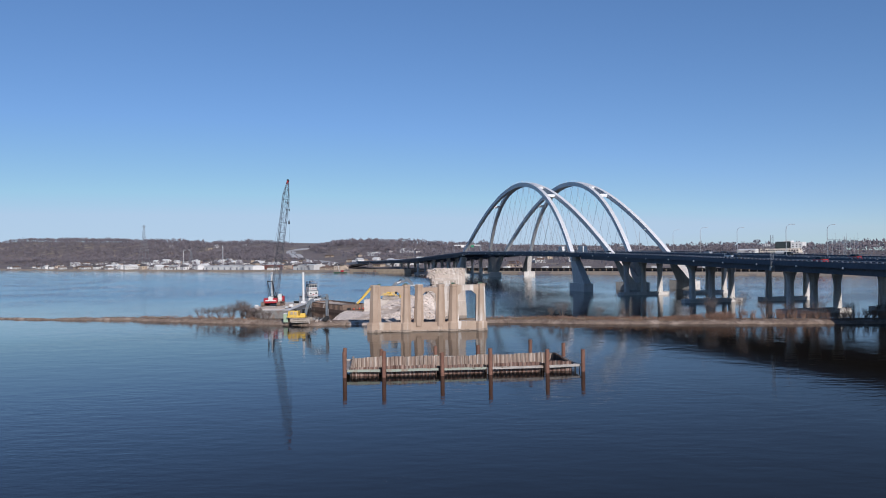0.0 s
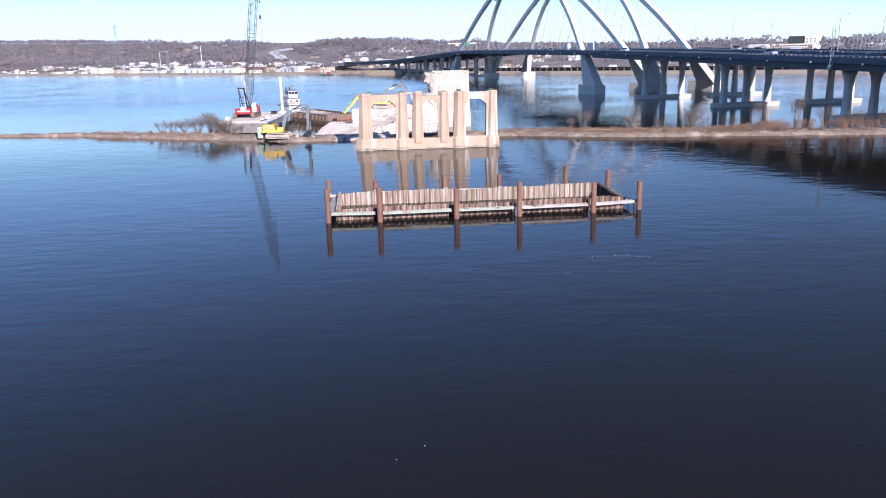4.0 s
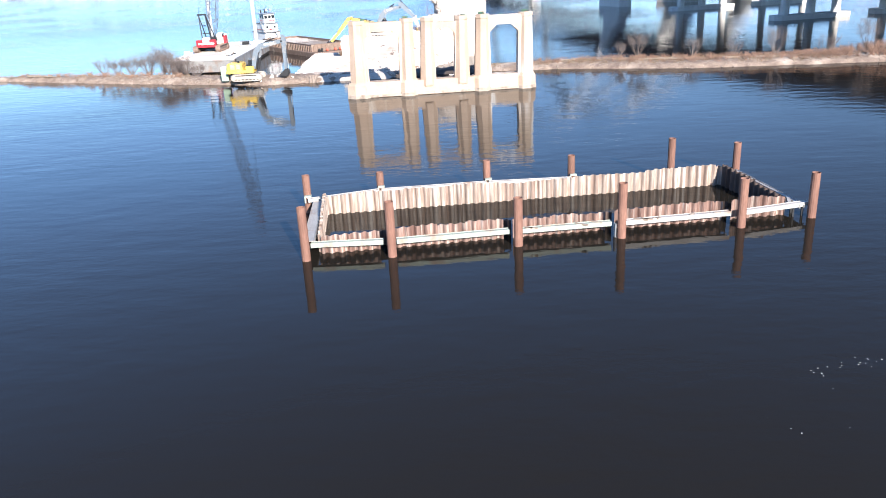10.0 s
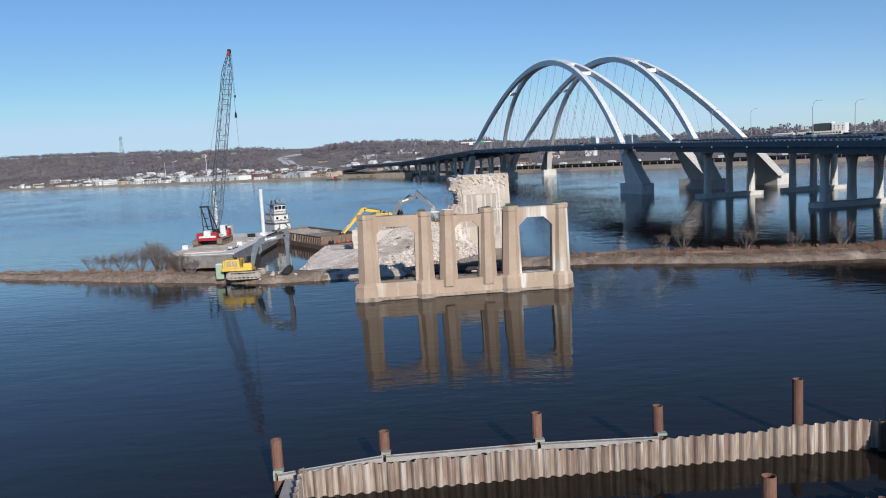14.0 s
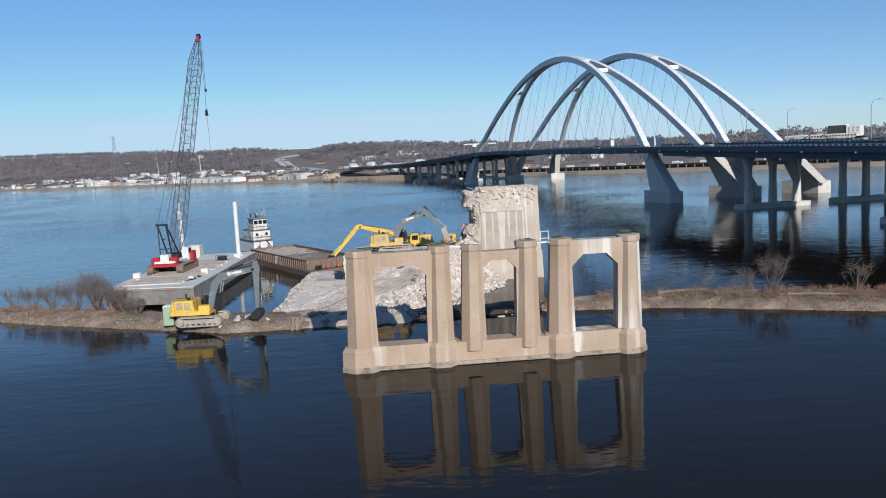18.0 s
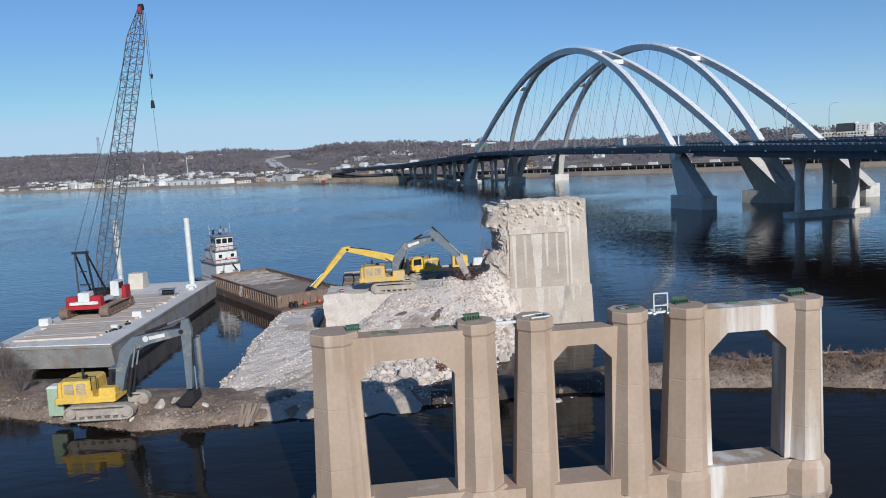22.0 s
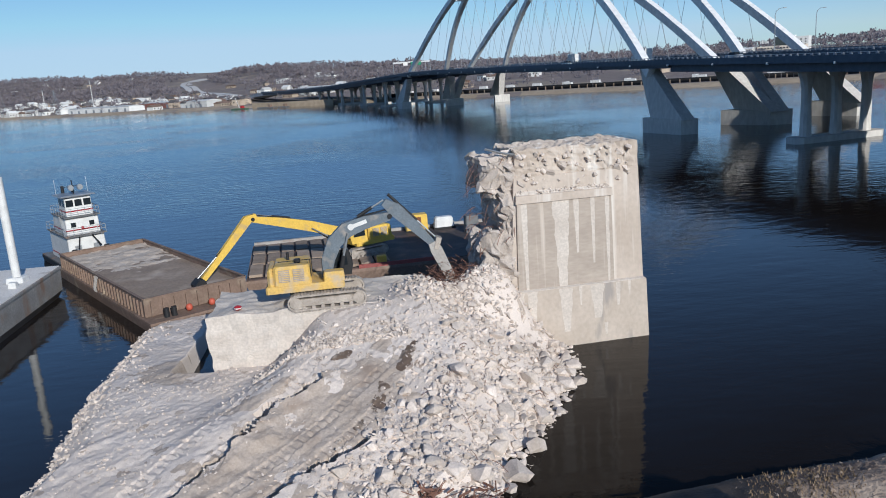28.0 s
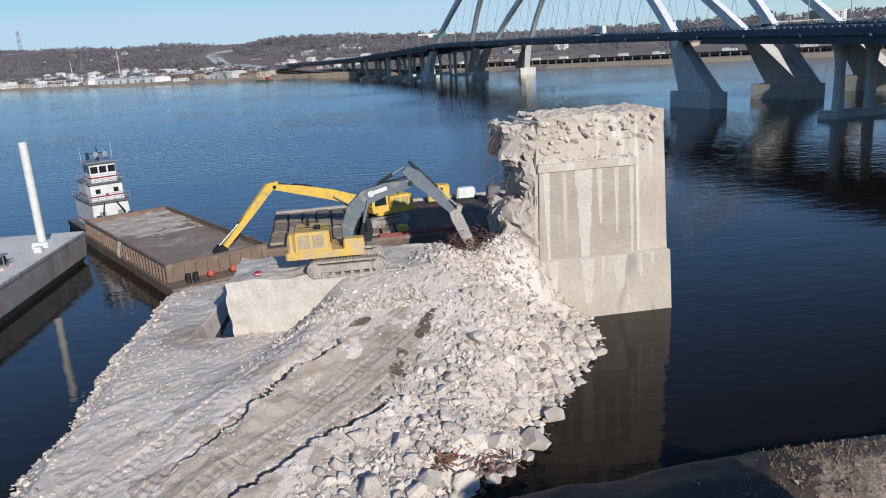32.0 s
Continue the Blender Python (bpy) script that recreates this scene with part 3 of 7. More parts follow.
CRACKS = (([(-16.6, 156.0), (-15.9, 158.0), (-15.5, 158.8), (-14.3, 159.25), (-13.3, 160.2)], 0.5, 1.8),
          ([(-19.1, 152.5), (-18.0, 154.3), (-16.6, 156.0)], 0.26, 1.0),
          ([(-17.6, 148.6), (-16.5, 150.1), (-15.4, 151.1), (-14.3, 152.4), (-13.0, 153.6), (-11.5, 154.5), (-10.7, 155.1)], 0.36, 1.4))


def track_ruts(x, y):
    """Cleated caterpillar ruts running up the ramp."""
    z = 0.0
    for x0, y0, slope, wide in ((-24.0, 149.0, 0.62, 0.45), (-22.0, 148.2, 0.62, 0.45), (-20.6, 147.8, 0.85, 0.4), (-18.6, 147.6, 0.85, 0.4)):
        c = x - x0 - slope * (y - y0) - 0.3 * noise.noise((y * 0.3, x0, 2))
        if abs(c) < wide and y0 < y < 163:
            z -= 0.05 + 0.035 * math.sin((x * slope + y) * 11.0)
    return z


def ramp_z(x, y):
    l = rowed(LEFT, y) + 0.7 * noise.noise((y * 0.4, 2, 0))
    r = rowed(RIGHT, y) + 0.8 * noise.noise((y * 0.5, 5, 0))
    k = smooth01((x - rowed(TURN, y)) / 4.5)
    z = rowed(SIDE, y) * (1 - k) + rowed(RAMP, y) * k
    heap = 1.3 * math.exp(-((x + 4.5) ** 2 + (y - 169.5) ** 2) / 14) + 0.5 * math.exp(-((x + 7) ** 2 + (y - 163) ** 2) / 20)
    edge = min((x - l) * 0.75, (r - x) * 0.62) - 0.35
    z = min(z + heap, edge + 0.15 * heap)
    z += 3.2 * math.exp(-((x + 2.0) ** 2 / 5 + (y - 169.2) ** 2 / 4))
    z = min(z, (y - 142.6) * 0.5 - 0.3 + 0.5 * noise.noise((x * 0.6, 3, 0)))
    z += 0.09 * noise.noise((x * 0.6, y * 0.6, 1)) + 0.035 * noise.noise((x * 2.3, y * 2.3, 6)) + 0.03 * noise.noise((x * 4.1, y * 4.1, 9))
    z += 0.07 * noise.noise((0.12 * (x + y), 0.6 * (x - y), 21)) + 0.035 * noise.noise((0.2 * (x + y), 1.7 * (x - y), 25)) + track_ruts(x, y)
    jx, jy = x + 0.35 * noise.noise((x * 1.3, y * 1.3, 12)), y + 0.35 * noise.noise((x * 1.3, y * 1.3, 15))
    for line, wide, deep in CRACKS:
        best, side = 9.0, 1.0
        for (xa, ya), (xb, yb) in zip(line, line[1:]):
            vx, vy = xb - xa, yb - ya
            t = max(0.0, min(1.0, ((jx - xa) * vx + (jy - ya) * vy) / (vx * vx + vy * vy)))
            d = math.hypot(jx - xa - t * vx, jy - ya - t * vy)
            if d < best:
                best, side = d, vx * (jy - ya) - vy * (jx - xa)
        if best < wide:
            z -= deep
        elif best < 2.2:
            z += deep * (0.26 if side < 0 else -0.08) * (1 - (best - wide) / (2.2 - wide)) ** 1.5
    if y > 167 and -22.6 < x < -19.8:
        z -= 1.5 * smooth01((y - 167) / 1.5) * smooth01((x + 22.6) / 0.5)
    return z


g = Geo()
UX, UY = 0.725, 0.689
index = {}
for i in range(352):
    for j in range(540):
        u, v = 74.6 + 0.16 * i, 98.8 + 0.104 * j
        x, y = u * UX - v * UY, u * UY + v * UX
        if -31 < x < 5 and 141 < y < 184:
            z = ramp_z(x, y)
            if z > -0.9:
                index[i, j] = len(g.v)
                g.v.append((x, y, z))
for i, j in index:
    q = [index.get(k) for k in ((i, j), (i + 1, j), (i + 1, j + 1), (i, j + 1))]
    if None not in q:
        g.f.append(tuple(q))
ramp_at = dict((key, g.v[k]) for key, k in index.items())
tagged(part("rubble_ramp", g, FILL), "pale crushed concrete ramp with dark cracks and ruts", "rubble", kind="structure")



def ramp_cover(name, mat, label, category, lift):
    """A thin ragged layer lying on the ramp wherever lift(x, y) rises above nought."""
    high = dict((key, lift(v[0], v[1])) for key, v in ramp_at.items())
    g, order = Geo(), {}

    def corner(key):
        if key not in order:
            order[key] = len(g.v)
            x, y, z = ramp_at[key]
            g.v.append((x, y, z + max(-0.02, min(0.05, high[key]))))
        return order[key]

    for i, j in ramp_at:
        q = ((i, j), (i + 1, j), (i + 1, j + 1), (i, j + 1))
        if all(k in high for k in q) and max(high[k] for k in q) > 0:
            g.f.append(tuple(corner(k) for k in q))
    tagged(part(name, g, mat), label, category, kind="structure")


def rough(x, y, f, seed):
    return noise.noise((x * f, y * f, seed)) + 0.6 * noise.noise((x * f * 2.7, y * f * 2.7, seed + 3)) + 0.35 * noise.noise((x * f * 7, y * f * 7, seed + 6))


def dirt_lift(x, y):
    foot = 1.6 * smooth01((149.2 - y) / 3) - 0.25
    corner_ = 1.3 * math.exp(-((x + 22.6) ** 2 / 4 + (y - 168) ** 2 / 7)) - 0.5
    crest = 1.3 * math.exp(-((x + 11.2 + 0.5 * (158 - y) * 0.9) ** 2 / 7 + (y - 158) ** 2 / 22)) - 0.62
    streaks = 0.9 * noise.noise((0.1 * (x + y), 0.9 * (x - y), 41)) - 0.25 - 0.4 * smooth01((-17 - x) / 5) if 147 < y < 164 and -26 < x < -9 else -1
    beside = x + 19.1 - 0.75 * (y - 152.5)
    worn = 0.75 * math.exp(-((beside - 2.2) / 3.6) ** 2) * smooth01((162.5 - y) / 4) - 0.42
    return 0.1 * (max(foot, corner_, crest, streaks, worn) + 0.45 * rough(x, y, 0.8, 50))


ramp_cover("dirt_layer", DIRT, "brown dirt trodden into the pale rubble ramp", "dirt", dirt_lift)

# ---- demolished bridge pier with three portals ----
PIER_M = Matrix(((0.9957, -0.0926, 0, -1.15), (0.0926, 0.9957, 0, 126.25), (0, 0, 1, 0), (0, 0, 0, 1)))


def octagon(x, y, w, d, z, cut=0.3):
    a, b = w / 2, d / 2
    cx, cy = a * cut * 2, b * cut * 2
    return [(x + a - cx, y - b, z), (x + a, y - b + cy, z), (x + a, y + b - cy, z), (x + a - cx, y + b, z),
            (x - a + cx, y + b, z), (x - a, y + b - cy, z), (x - a, y - b + cy, z), (x - a + cx, y - b, z)]


bent = thing("bridge_pier", "tan weathered concrete pier with six columns and three portals", "bridge pier", PIER_M)
# each column: centre and width under its cap, centre and width at its foot
LEGS = [(-11.82, 2.1, -11.9, 2.68), (-4.98, 1.7, -5.1, 2.2), (-2.12, 1.66, -2.33, 2.24), (2.63, 1.66, 2.46, 2.22), (5.6, 1.78, 5.4, 2.3), (11.7, 1.7, 11.6, 2.16)]
PLINTHS = [(-11.92, 3.6), (-5.15, 3.1), (5.25, 3.1), (11.5, 3.0)]
PLZ, TOPZ = 2.1, 9.65
for xa, xb, zz in ((-11.8, -5.1, PLZ), (-5.1, 5.3, PLZ - 0.1), (5.3, 11.6, PLZ + 0.05)):
    part("plinth_wall", Geo().box(((xa + xb) / 2, 0, zz / 2 - 1), (xb - xa, 2.0, zz + 2), None, (1, 0.93)), LIMED if xb > 11 else CONCRETE, bent)
for x, w in PLINTHS:
    part("plinth_block", Geo().loft([octagon(x, 0, w, 3.0, -2), octagon(x, 0, w - 0.1, 2.9, 1.75), octagon(x, 0, w - 0.65, 2.6, 2.15)]), CONCRETE, bent)

g = Geo()
g.box((-0.2, 0, 0.22), (25.0, 2.2, 0.3), None, (1, 1))
for x, w in PLINTHS:
    g.loft([octagon(x, 0, w + 0.1, 3.1, -1), octagon(x, 0, w + 0.07, 3.06, 0.42), octagon(x, 0, w - 0.05, 2.95, 0.5)])
part("water_line_ledge", g, material("damp_concrete", (0.44, 0.36, 0.285), (0.34, 0.27, 0.21), 0.7, 8, 0.8, stain=(0.16, 0.13, 0.10), stain_scale=1.2, stain_cut=(0.5, 0.7)), bent, "bleached ledge stained by the water")
lifts = [(0, 0), (0.3, 0), (0.302, 0.03), (0.306, 0.03), (0.308, 0), (0.64, 0), (0.642, 0.03), (0.646, 0.03), (0.648, 0), (1, 0)]
for x, w, fx, bw in LEGS:
    col = part("column", Geo().loft([octagon(fx + (x - fx) * q, 0, bw + (w + 0.02 - bw) * q - e, 2.5 - 0.45 * q - e, 1.2 + (TOPZ - 1.0) * q) for q, e in lifts]), LIMED if x > 11 else CONCRETE, bent)
    part("column_cap", Geo().loft([octagon(x, 0, w + 0.04, 2.07, TOPZ + 0.1), octagon(x, 0, w + 0.16, 2.18, TOPZ + 0.2), octagon(x, 0, w + 0.16, 2.18, TOPZ + 0.65),
                                   octagon(x, 0, w + 0.08, 2.1, TOPZ + 0.7)]), CONCRETE, col)


def portal(xa, xb, top, soffit, chamfer, thick, ja=0.42, jb=0.42):
    """Lintel with haunches and the jambs that stand between two columns."""
    o = [(xa, top), (xb, top), (xb, PLZ - 0.2), (xb - jb - 0.13, PLZ - 0.2), (xb - jb, soffit - chamfer), (xb - jb - chamfer, soffit),
         (xa + ja + chamfer, soffit), (xa + ja, soffit - chamfer), (xa + ja + 0.13, PLZ - 0.2), (xa, PLZ - 0.2)]
    g = Geo()
    n = len(o)
    y = thick / 2
    vs = [(x, -y, z) for x, z in o] + [(x, y, z) for x, z in o]
    side = [(0, 1, 5, 6), (1, 2, 3, 4), (1, 4, 5), (0, 6, 7), (0, 7, 8, 9)]
    fs = side + [tuple(i + n for i in f)[::-1] for f in side] + [(i, (i + 1) % n, (i + 1) % n + n, i + n) for i in range(n)]
    return g.add(vs, fs)


part("lintel", portal(-11.1, -5.6, 10.05, 8.85, 0.85, 1.35, 0.4, 0.6), CONCRETE, bent)
part("lintel", portal(-1.55, 2.0, 9.65, 8.85, 0.75, 1.2, 0.2, 0.4), CONCRETE, bent)
part("lintel", portal(6.3, 11.05, 10.15, 8.9, 1.0, 1.35, 0.2, 0.5), LIMED, bent, "lintel bleached by white lime streaks")

# ---- half-broken main pier ----
MP = Matrix(((0.9957, -0.0926, 0, 8.15), (0.0926, 0.9957, 0, 169.75), (0, 0, 1, 0), (0, 0, 0, 1)))
main = thing("concrete_pier", "tall half-demolished pale concrete pier with broken top and jagged face", "bridge pier", MP)
DEPTH = 6.5
g = Geo().loft([[(x, y, z) for x, y in ((-10.4, 0), (0.2, 0), (0.2, DEPTH), (-10.4, DEPTH))] for z in (-3,)] +
               [[(x, y, 4.0) for x, y in ((-10.1, 0.12), (0.0, 0.12), (0.0, DEPTH - 0.12), (-10.1, DEPTH - 0.12))]])
part("base", g, BASECON, main, "stained lower course with pale drips")
g = Geo().loft([[(-9.2, 0.45, 3.9), (-0.08, 0.45, 3.9), (-0.08, DEPTH - 0.5, 3.9), (-9.2, DEPTH - 0.5, 3.9)],
                [(-8.6, 0.75, 11.4), (-0.2, 0.75, 11.4), (-0.2, DEPTH - 0.8, 11.4), (-8.6, DEPTH - 0.8, 11.4)]])
part("shaft", g, PIERCON, main)
g = Geo().loft([[(-8.75, 0.35, 3.95), (-2.15, 0.35, 3.95), (-2.15, 0.9, 3.95), (-8.75, 0.9, 3.95)],
                [(-8.55, 0.5, 9.75), (-2.2, 0.5, 9.75), (-2.2, 1.1, 9.75), (-8.55, 1.1, 9.75)]])
part("front_panel", g, PANELCON, main, "raised front panel with pale lime streaks")
g = Geo().loft([[(-8.65, 0.38, 9.75), (-2.12, 0.38, 9.75), (-2.12, 1.2, 9.75), (-8.65, 1.2, 9.75)],
                [(-8.6, 0.4, 10.25), (-2.15, 0.4, 10.25), (-2.15, 1.2, 10.3), (-8.6, 1.2, 10.4)]])
part("panel_cornice", g, PIERCON, main)
part("ledge_dust", Geo().loft([[(-8.9, 0.13, 3.98), (-0.1, 0.13, 3.98), (-0.1, 0.5, 3.98), (-8.9, 0.5, 3.98)], [(-8.9, 0.16, 4.03), (-0.1, 0.16, 4.03), (-0.1, 0.5, 4.1), (-8.9, 0.5, 4.14)]]), LIME, main, "pale dust lying on the ledge")


def lime_streak(x, w, low, high, face):
    """A thin ragged run of lime down a wall face; w tapers to its lower end."""
    k = 26
    pts = []
    for i in range(k + 1):
        f = i / k
        z = high + (low - high) * f
        half = w * 0.5 * (1 - 0.55 * f) * (1 + 0.25 * noise.noise((x * 3, z * 2.2, 4)))
        c = x + 0.05 * w * noise.noise((x, z * 1.3, 9))
        pts.append((c - half, c + half, z))
    g = Geo()
    g.add([(q, face(z) - 0.005, z) for a, b, z in pts for q in (a, b)], [(2 * i, 2 * i + 1, 2 * i + 3, 2 * i + 2) for i in range(k)])
    part("lime_streak", g, LIME, main, "chalky white drip")


on_panel = lambda z: 0.35 + 0.15 * (z - 3.95) / 5.8
on_base = lambda z: 0.0514 + 0.01714 * z
for x, w, low, high in ((-5.65, 1.15, 4.0, 9.74), (-8.1, 0.4, 4.0, 9.74), (-4.6, 0.35, 6.2, 9.74), (-2.5, 0.3, 4.0, 9.74), (-3.5, 0.3, 5.4, 9.74)):
    lime_streak(x, w, low, high, on_panel)
for x, w, low, high in ((-3.45, 0.95, 1.7, 3.97), (-5.6, 0.9, 1.0, 3.97), (-7.9, 0.7, 1.6, 3.97), (-2.0, 0.35, 2.4, 3.97), (-1.2, 0.2, 3.0, 3.97), (-2.9, 0.28, 0.5, 1.3), (-4.6, 0.22, 2.7, 3.97), (-8.9, 1.0, 1.5, 3.97)):
    lime_streak(x, w, low, high, on_base)


# ---- cofferdam ----
FP = [(-11.17, 61.0, 3.5), (-5.75, 60.95, 3.6), (2.27, 61.75, 3.2), (8.97, 62.3, 3.65), (17.0, 63.15, 3.3), (22.2, 64.4, 3.1)]
BP = [(-12.5, 71.3, 2.87), (-7.13, 73.0, 2.4), (1.12, 73.66, 2.74), (7.68, 73.65, 2.8), (15.88, 75.1, 3.4), (21.0, 74.9, 2.85)]
dam = thing("cofferdam", "rectangular rusty sheet-pile cofferdam with steel posts standing in the river", "cofferdam")


def post(x, y, h):
    n, r = 14, 0.285
    ring = lambda rr, z: [(x + rr * math.cos(6.2832 * i / n), y + rr * math.sin(6.2832 * i / n), z) for i in range(n)]
    return Geo().loft([ring(r, -2.5), ring(r, h), ring(r - 0.035, h), ring(r - 0.035, h - 0.9), ring(0.01, h - 0.95)], None, True, False)


for x, y, h in FP + BP:
    part("steel_post", post(x, y, h), RUST, dam)


def sheet_run(a, b, z, mat, wob, pitch=0.62, gaps=()):
    """Interlocked corrugated sheet piles between two plan points; gap sheets are set back and coloured as in shade."""
    a, b = Vector((*a, 0)), Vector((*b, 0))
    n = round((b - a).length / pitch)
    d = (b - a) / n
    u, w = d.normalized(), d.length
    s = Vector((-u.y, u.x, 0))
    rr = random.Random(n)
    prof = [(0, 0), (0.1, 0), (0.22, 0.06), (0.36, 0.2), (0.5, 0.235), (0.64, 0.2), (0.78, 0.06), (0.9, 0), (1.0, 0)]
    k = 2 * len(prof)
    step = 0.0
    for i in range(n):
        o = a + d * i
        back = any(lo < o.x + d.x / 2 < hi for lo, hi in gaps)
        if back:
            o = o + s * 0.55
        if i % 3 == 0:
            step = rr.uniform(-wob, wob)
        top = z(i / n) + step + rr.uniform(-0.02, 0.02) - 0.25 * back
        ring = [u * (p * w) + s * q for p, q in prof] + [u * (p * w) + s * (q + 0.03) for p, q in reversed(prof)]
        vs = [o + p + Vector((0, 0, h)) for h in (-2, top) for p in ring]
        fs = [(q, (q + 1) % k, k + (q + 1) % k, k + q) for q in range(k)]
        fs += [(k + q, k + q + 1, k + k - 2 - q, k + k - 1 - q) for q in range(len(prof) - 1)]
        part("sheet_pile", Geo().add(vs, fs), SHADESHEET if back else mat, dam)


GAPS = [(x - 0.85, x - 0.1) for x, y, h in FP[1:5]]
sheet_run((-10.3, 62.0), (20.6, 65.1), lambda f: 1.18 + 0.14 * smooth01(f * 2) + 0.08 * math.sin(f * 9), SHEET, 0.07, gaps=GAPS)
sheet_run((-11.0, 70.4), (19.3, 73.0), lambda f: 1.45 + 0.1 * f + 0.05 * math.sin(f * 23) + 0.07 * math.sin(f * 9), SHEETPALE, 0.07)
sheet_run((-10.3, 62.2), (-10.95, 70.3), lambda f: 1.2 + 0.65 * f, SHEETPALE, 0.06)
# the east wall's shadow side is put into its darker steel colour
sheet_run((20.7, 65.15), (19.3, 73.05), lambda f: 1.3 + 0.5 * f, SHADESHEET, 0.08)


def waler(a, b, z, w, h, mat):
    """A wide-flange beam lying on its side."""
    a, b = Vector((*a, z)), Vector((*b, z))
    g = Geo()
    d = (b - a).normalized()
    s = Vector((-d.y, d.x, 0))
    g.bar(a + s * w / 2, b + s * w / 2, 0.03, h)
    g.bar(a - s * w / 2, b - s * w / 2, 0.03, h)
    g.bar(a + Vector((0, 0, h * 0.3)), b + Vector((0, 0, h * 0.3)), w, 0.03)
    return g


fl = [(x, y + 0.62) for x, y, h in FP]
for (a, b), m in zip(zip(fl, fl[1:]), (WALER, WALER, WALER, WALERG, WALERG)):
    part("waler", waler((a[0] + 0.28, a[1]), (b[0] - 0.55 * (b[0] < 20), b[1] + 0.02), 0.82, 0.4, 0.3, m), m, dam)
part("waler", waler((-11.05, 61.7), (-11.65, 70.9), 0.9, 0.7, 0.36, WALERG), WALERG, dam)
bl = [(x, y - 0.5) for x, y, h in BP]
for a, b in list(zip(bl, bl[1:]))[:3]:
    part("waler", waler((a[0] + 0.1, a[1] - 0.15), (b[0] - 0.1, b[1] - 0.15), 1.12, 0.34, 0.26, WALERG), WALERG, dam)
part("waler", waler((21.6, 64.6), (20.6, 74.2), 0.75, 0.3, 0.3, WALERG), WALERG, dam)
for x, y in ((21.1, 64.75), (21.75, 64.85), (21.3, 65.5)):
    part("bracket_post", Geo().box((x, y, 0.1), (0.12, 0.12, 1.4)), DARK, dam)
part("cross_tie", Geo().bar((20.9, 64.9, 0.86), (21.4, 66.4, 0.9), 0.22, 0.1), WALERG, dam)
part("cross_tie", Geo().bar((21.3, 64.9, 0.86), (22.1, 65.3, 0.86), 0.22, 0.1), WALERG, dam)
for x, y in ((8.55, 62.55), (8.6, 62.35)):
    part("dangling_chain", Geo().tube((x, y, 0.95), (x - 0.05, y - 0.1, 0.05), 0.05, n=6), GALV, dam)
for x, y, h in BP[:4]:
    part("post_bracket", Geo().box((x + 0.1, y - 0.35, 1.35), (0.5, 0.35, 0.12)).box((x - 0.12, y - 0.42, 1.1), (0.1, 0.12, 0.5)), WALER, dam)

rr = random.Random(5)
for i in range(16):
    x = rr.choice((rr.uniform(9.5, 16.5), rr.uniform(3, 8)))
    a = rowed([(p[0], p[1]) for p in fl], x)
    bit = thing("timber_offcut", "short weathered timber offcut lying on the waler", "timber", pose(x, a + rr.uniform(-0.15, 0.15), 0.9, 0, 0, rr.uniform(-40, 40)), "waler offcuts")
    part("wood", Geo().box((0, 0, 0.04), (rr.uniform(0.25, 0.9), rr.uniform(0.08, 0.2), 0.08)), TIMBER, bit)

# ---- twin arch bridge ----
BO, BD, BC = Vector((63.3, 302.5, 0)), Vector((-0.1957, 0.9807, 0)), Vector((0.9807, 0.1957, 0))
ROADZ = [(-420, 9.5), (-300, 11.0), (-200, 12.6), (-160, 13.3), (-129, 13.9), (-88, 14.9), (-57, 15.5), (-40, 15.85), (7, 16.8), (78, 17.4), (171, 18.4), (230, 18.7), (280, 17.8), (320, 16.8), (360, 15.6), (400, 14.2), (440, 13.1), (480, 12.3), (520, 11.7), (560, 11.4), (700, 11.0)]
BEND = [(240, 0), (280, -1.3), (320, -3.1), (360, -6), (400, -10.8), (440, -17.7), (480, -26), (520, -36), (560, -47), (700, -95)]


def bridge_point(d, c, z=None):
    """Place on the bridge: d metres along, c across, z above the water (the road's height if left out)."""
    bend = rowed(BEND, d)
    p = BO + BD * d + BC * (c + bend)
    return Vector((p.x, p.y, rowed(ROADZ, d) if z is None else z))


def run(ds, section):
    """Lofts a section of (c, height over road) along the bridge."""
    return Geo().loft([[bridge_point(d, c) + Vector((0, 0, h)) for c, h in section] for d in ds])


DS = list(range(-420, -20, 25)) + list(range(-20, 300, 20)) + list(range(300, 581, 20))
bridge = thing("arch_bridge", "white steel basket-handle arch bridge with dark girders on concrete piers", "bridge")
part("road_deck", run(DS, [(-1.6, -0.35), (21.6, -0.35), (21.6, 0.0), (-1.6, 0.0)]), ASPHALT, bridge)
for c in (-1.45, 21.45):
    part("parapet", run(DS, [(c - 0.25, -0.5), (c + 0.25, -0.5), (c + 0.2, 0.85), (c - 0.2, 0.85)]), GIRDER, bridge)
    part("railing", run(DS, [(c - 0.05, 1.15), (c + 0.05, 1.15), (c + 0.05, 1.27), (c - 0.05, 1.27)]), GALV, bridge)
rail_post = Geo().box((0, 0, 0.75), (0.26, 0.62, 1.0), None, (0.8, 0.9)).mesh("rail_post", POSTGREY)
for c, count, gap in ((-1.45, 250, 1.8), (21.45, 50, 9.0)):
    for i in range(count):
        part("rail_post", rail_post, POSTGREY, bridge, at=Matrix.Translation(bridge_point(-190 + gap * i, c)))
deck_light = Geo().box((0, 0, -0.45), (0.4, 0.4, 0.4), None, (0.8, 0.8), 0.05).mesh("deck_light", WHITE)
for i in range(26):
    part("deck_light", deck_light, WHITE, bridge, "small white lamp under the deck edge", at=Matrix.Translation(bridge_point(-188 + 17 * i, -1.95)))
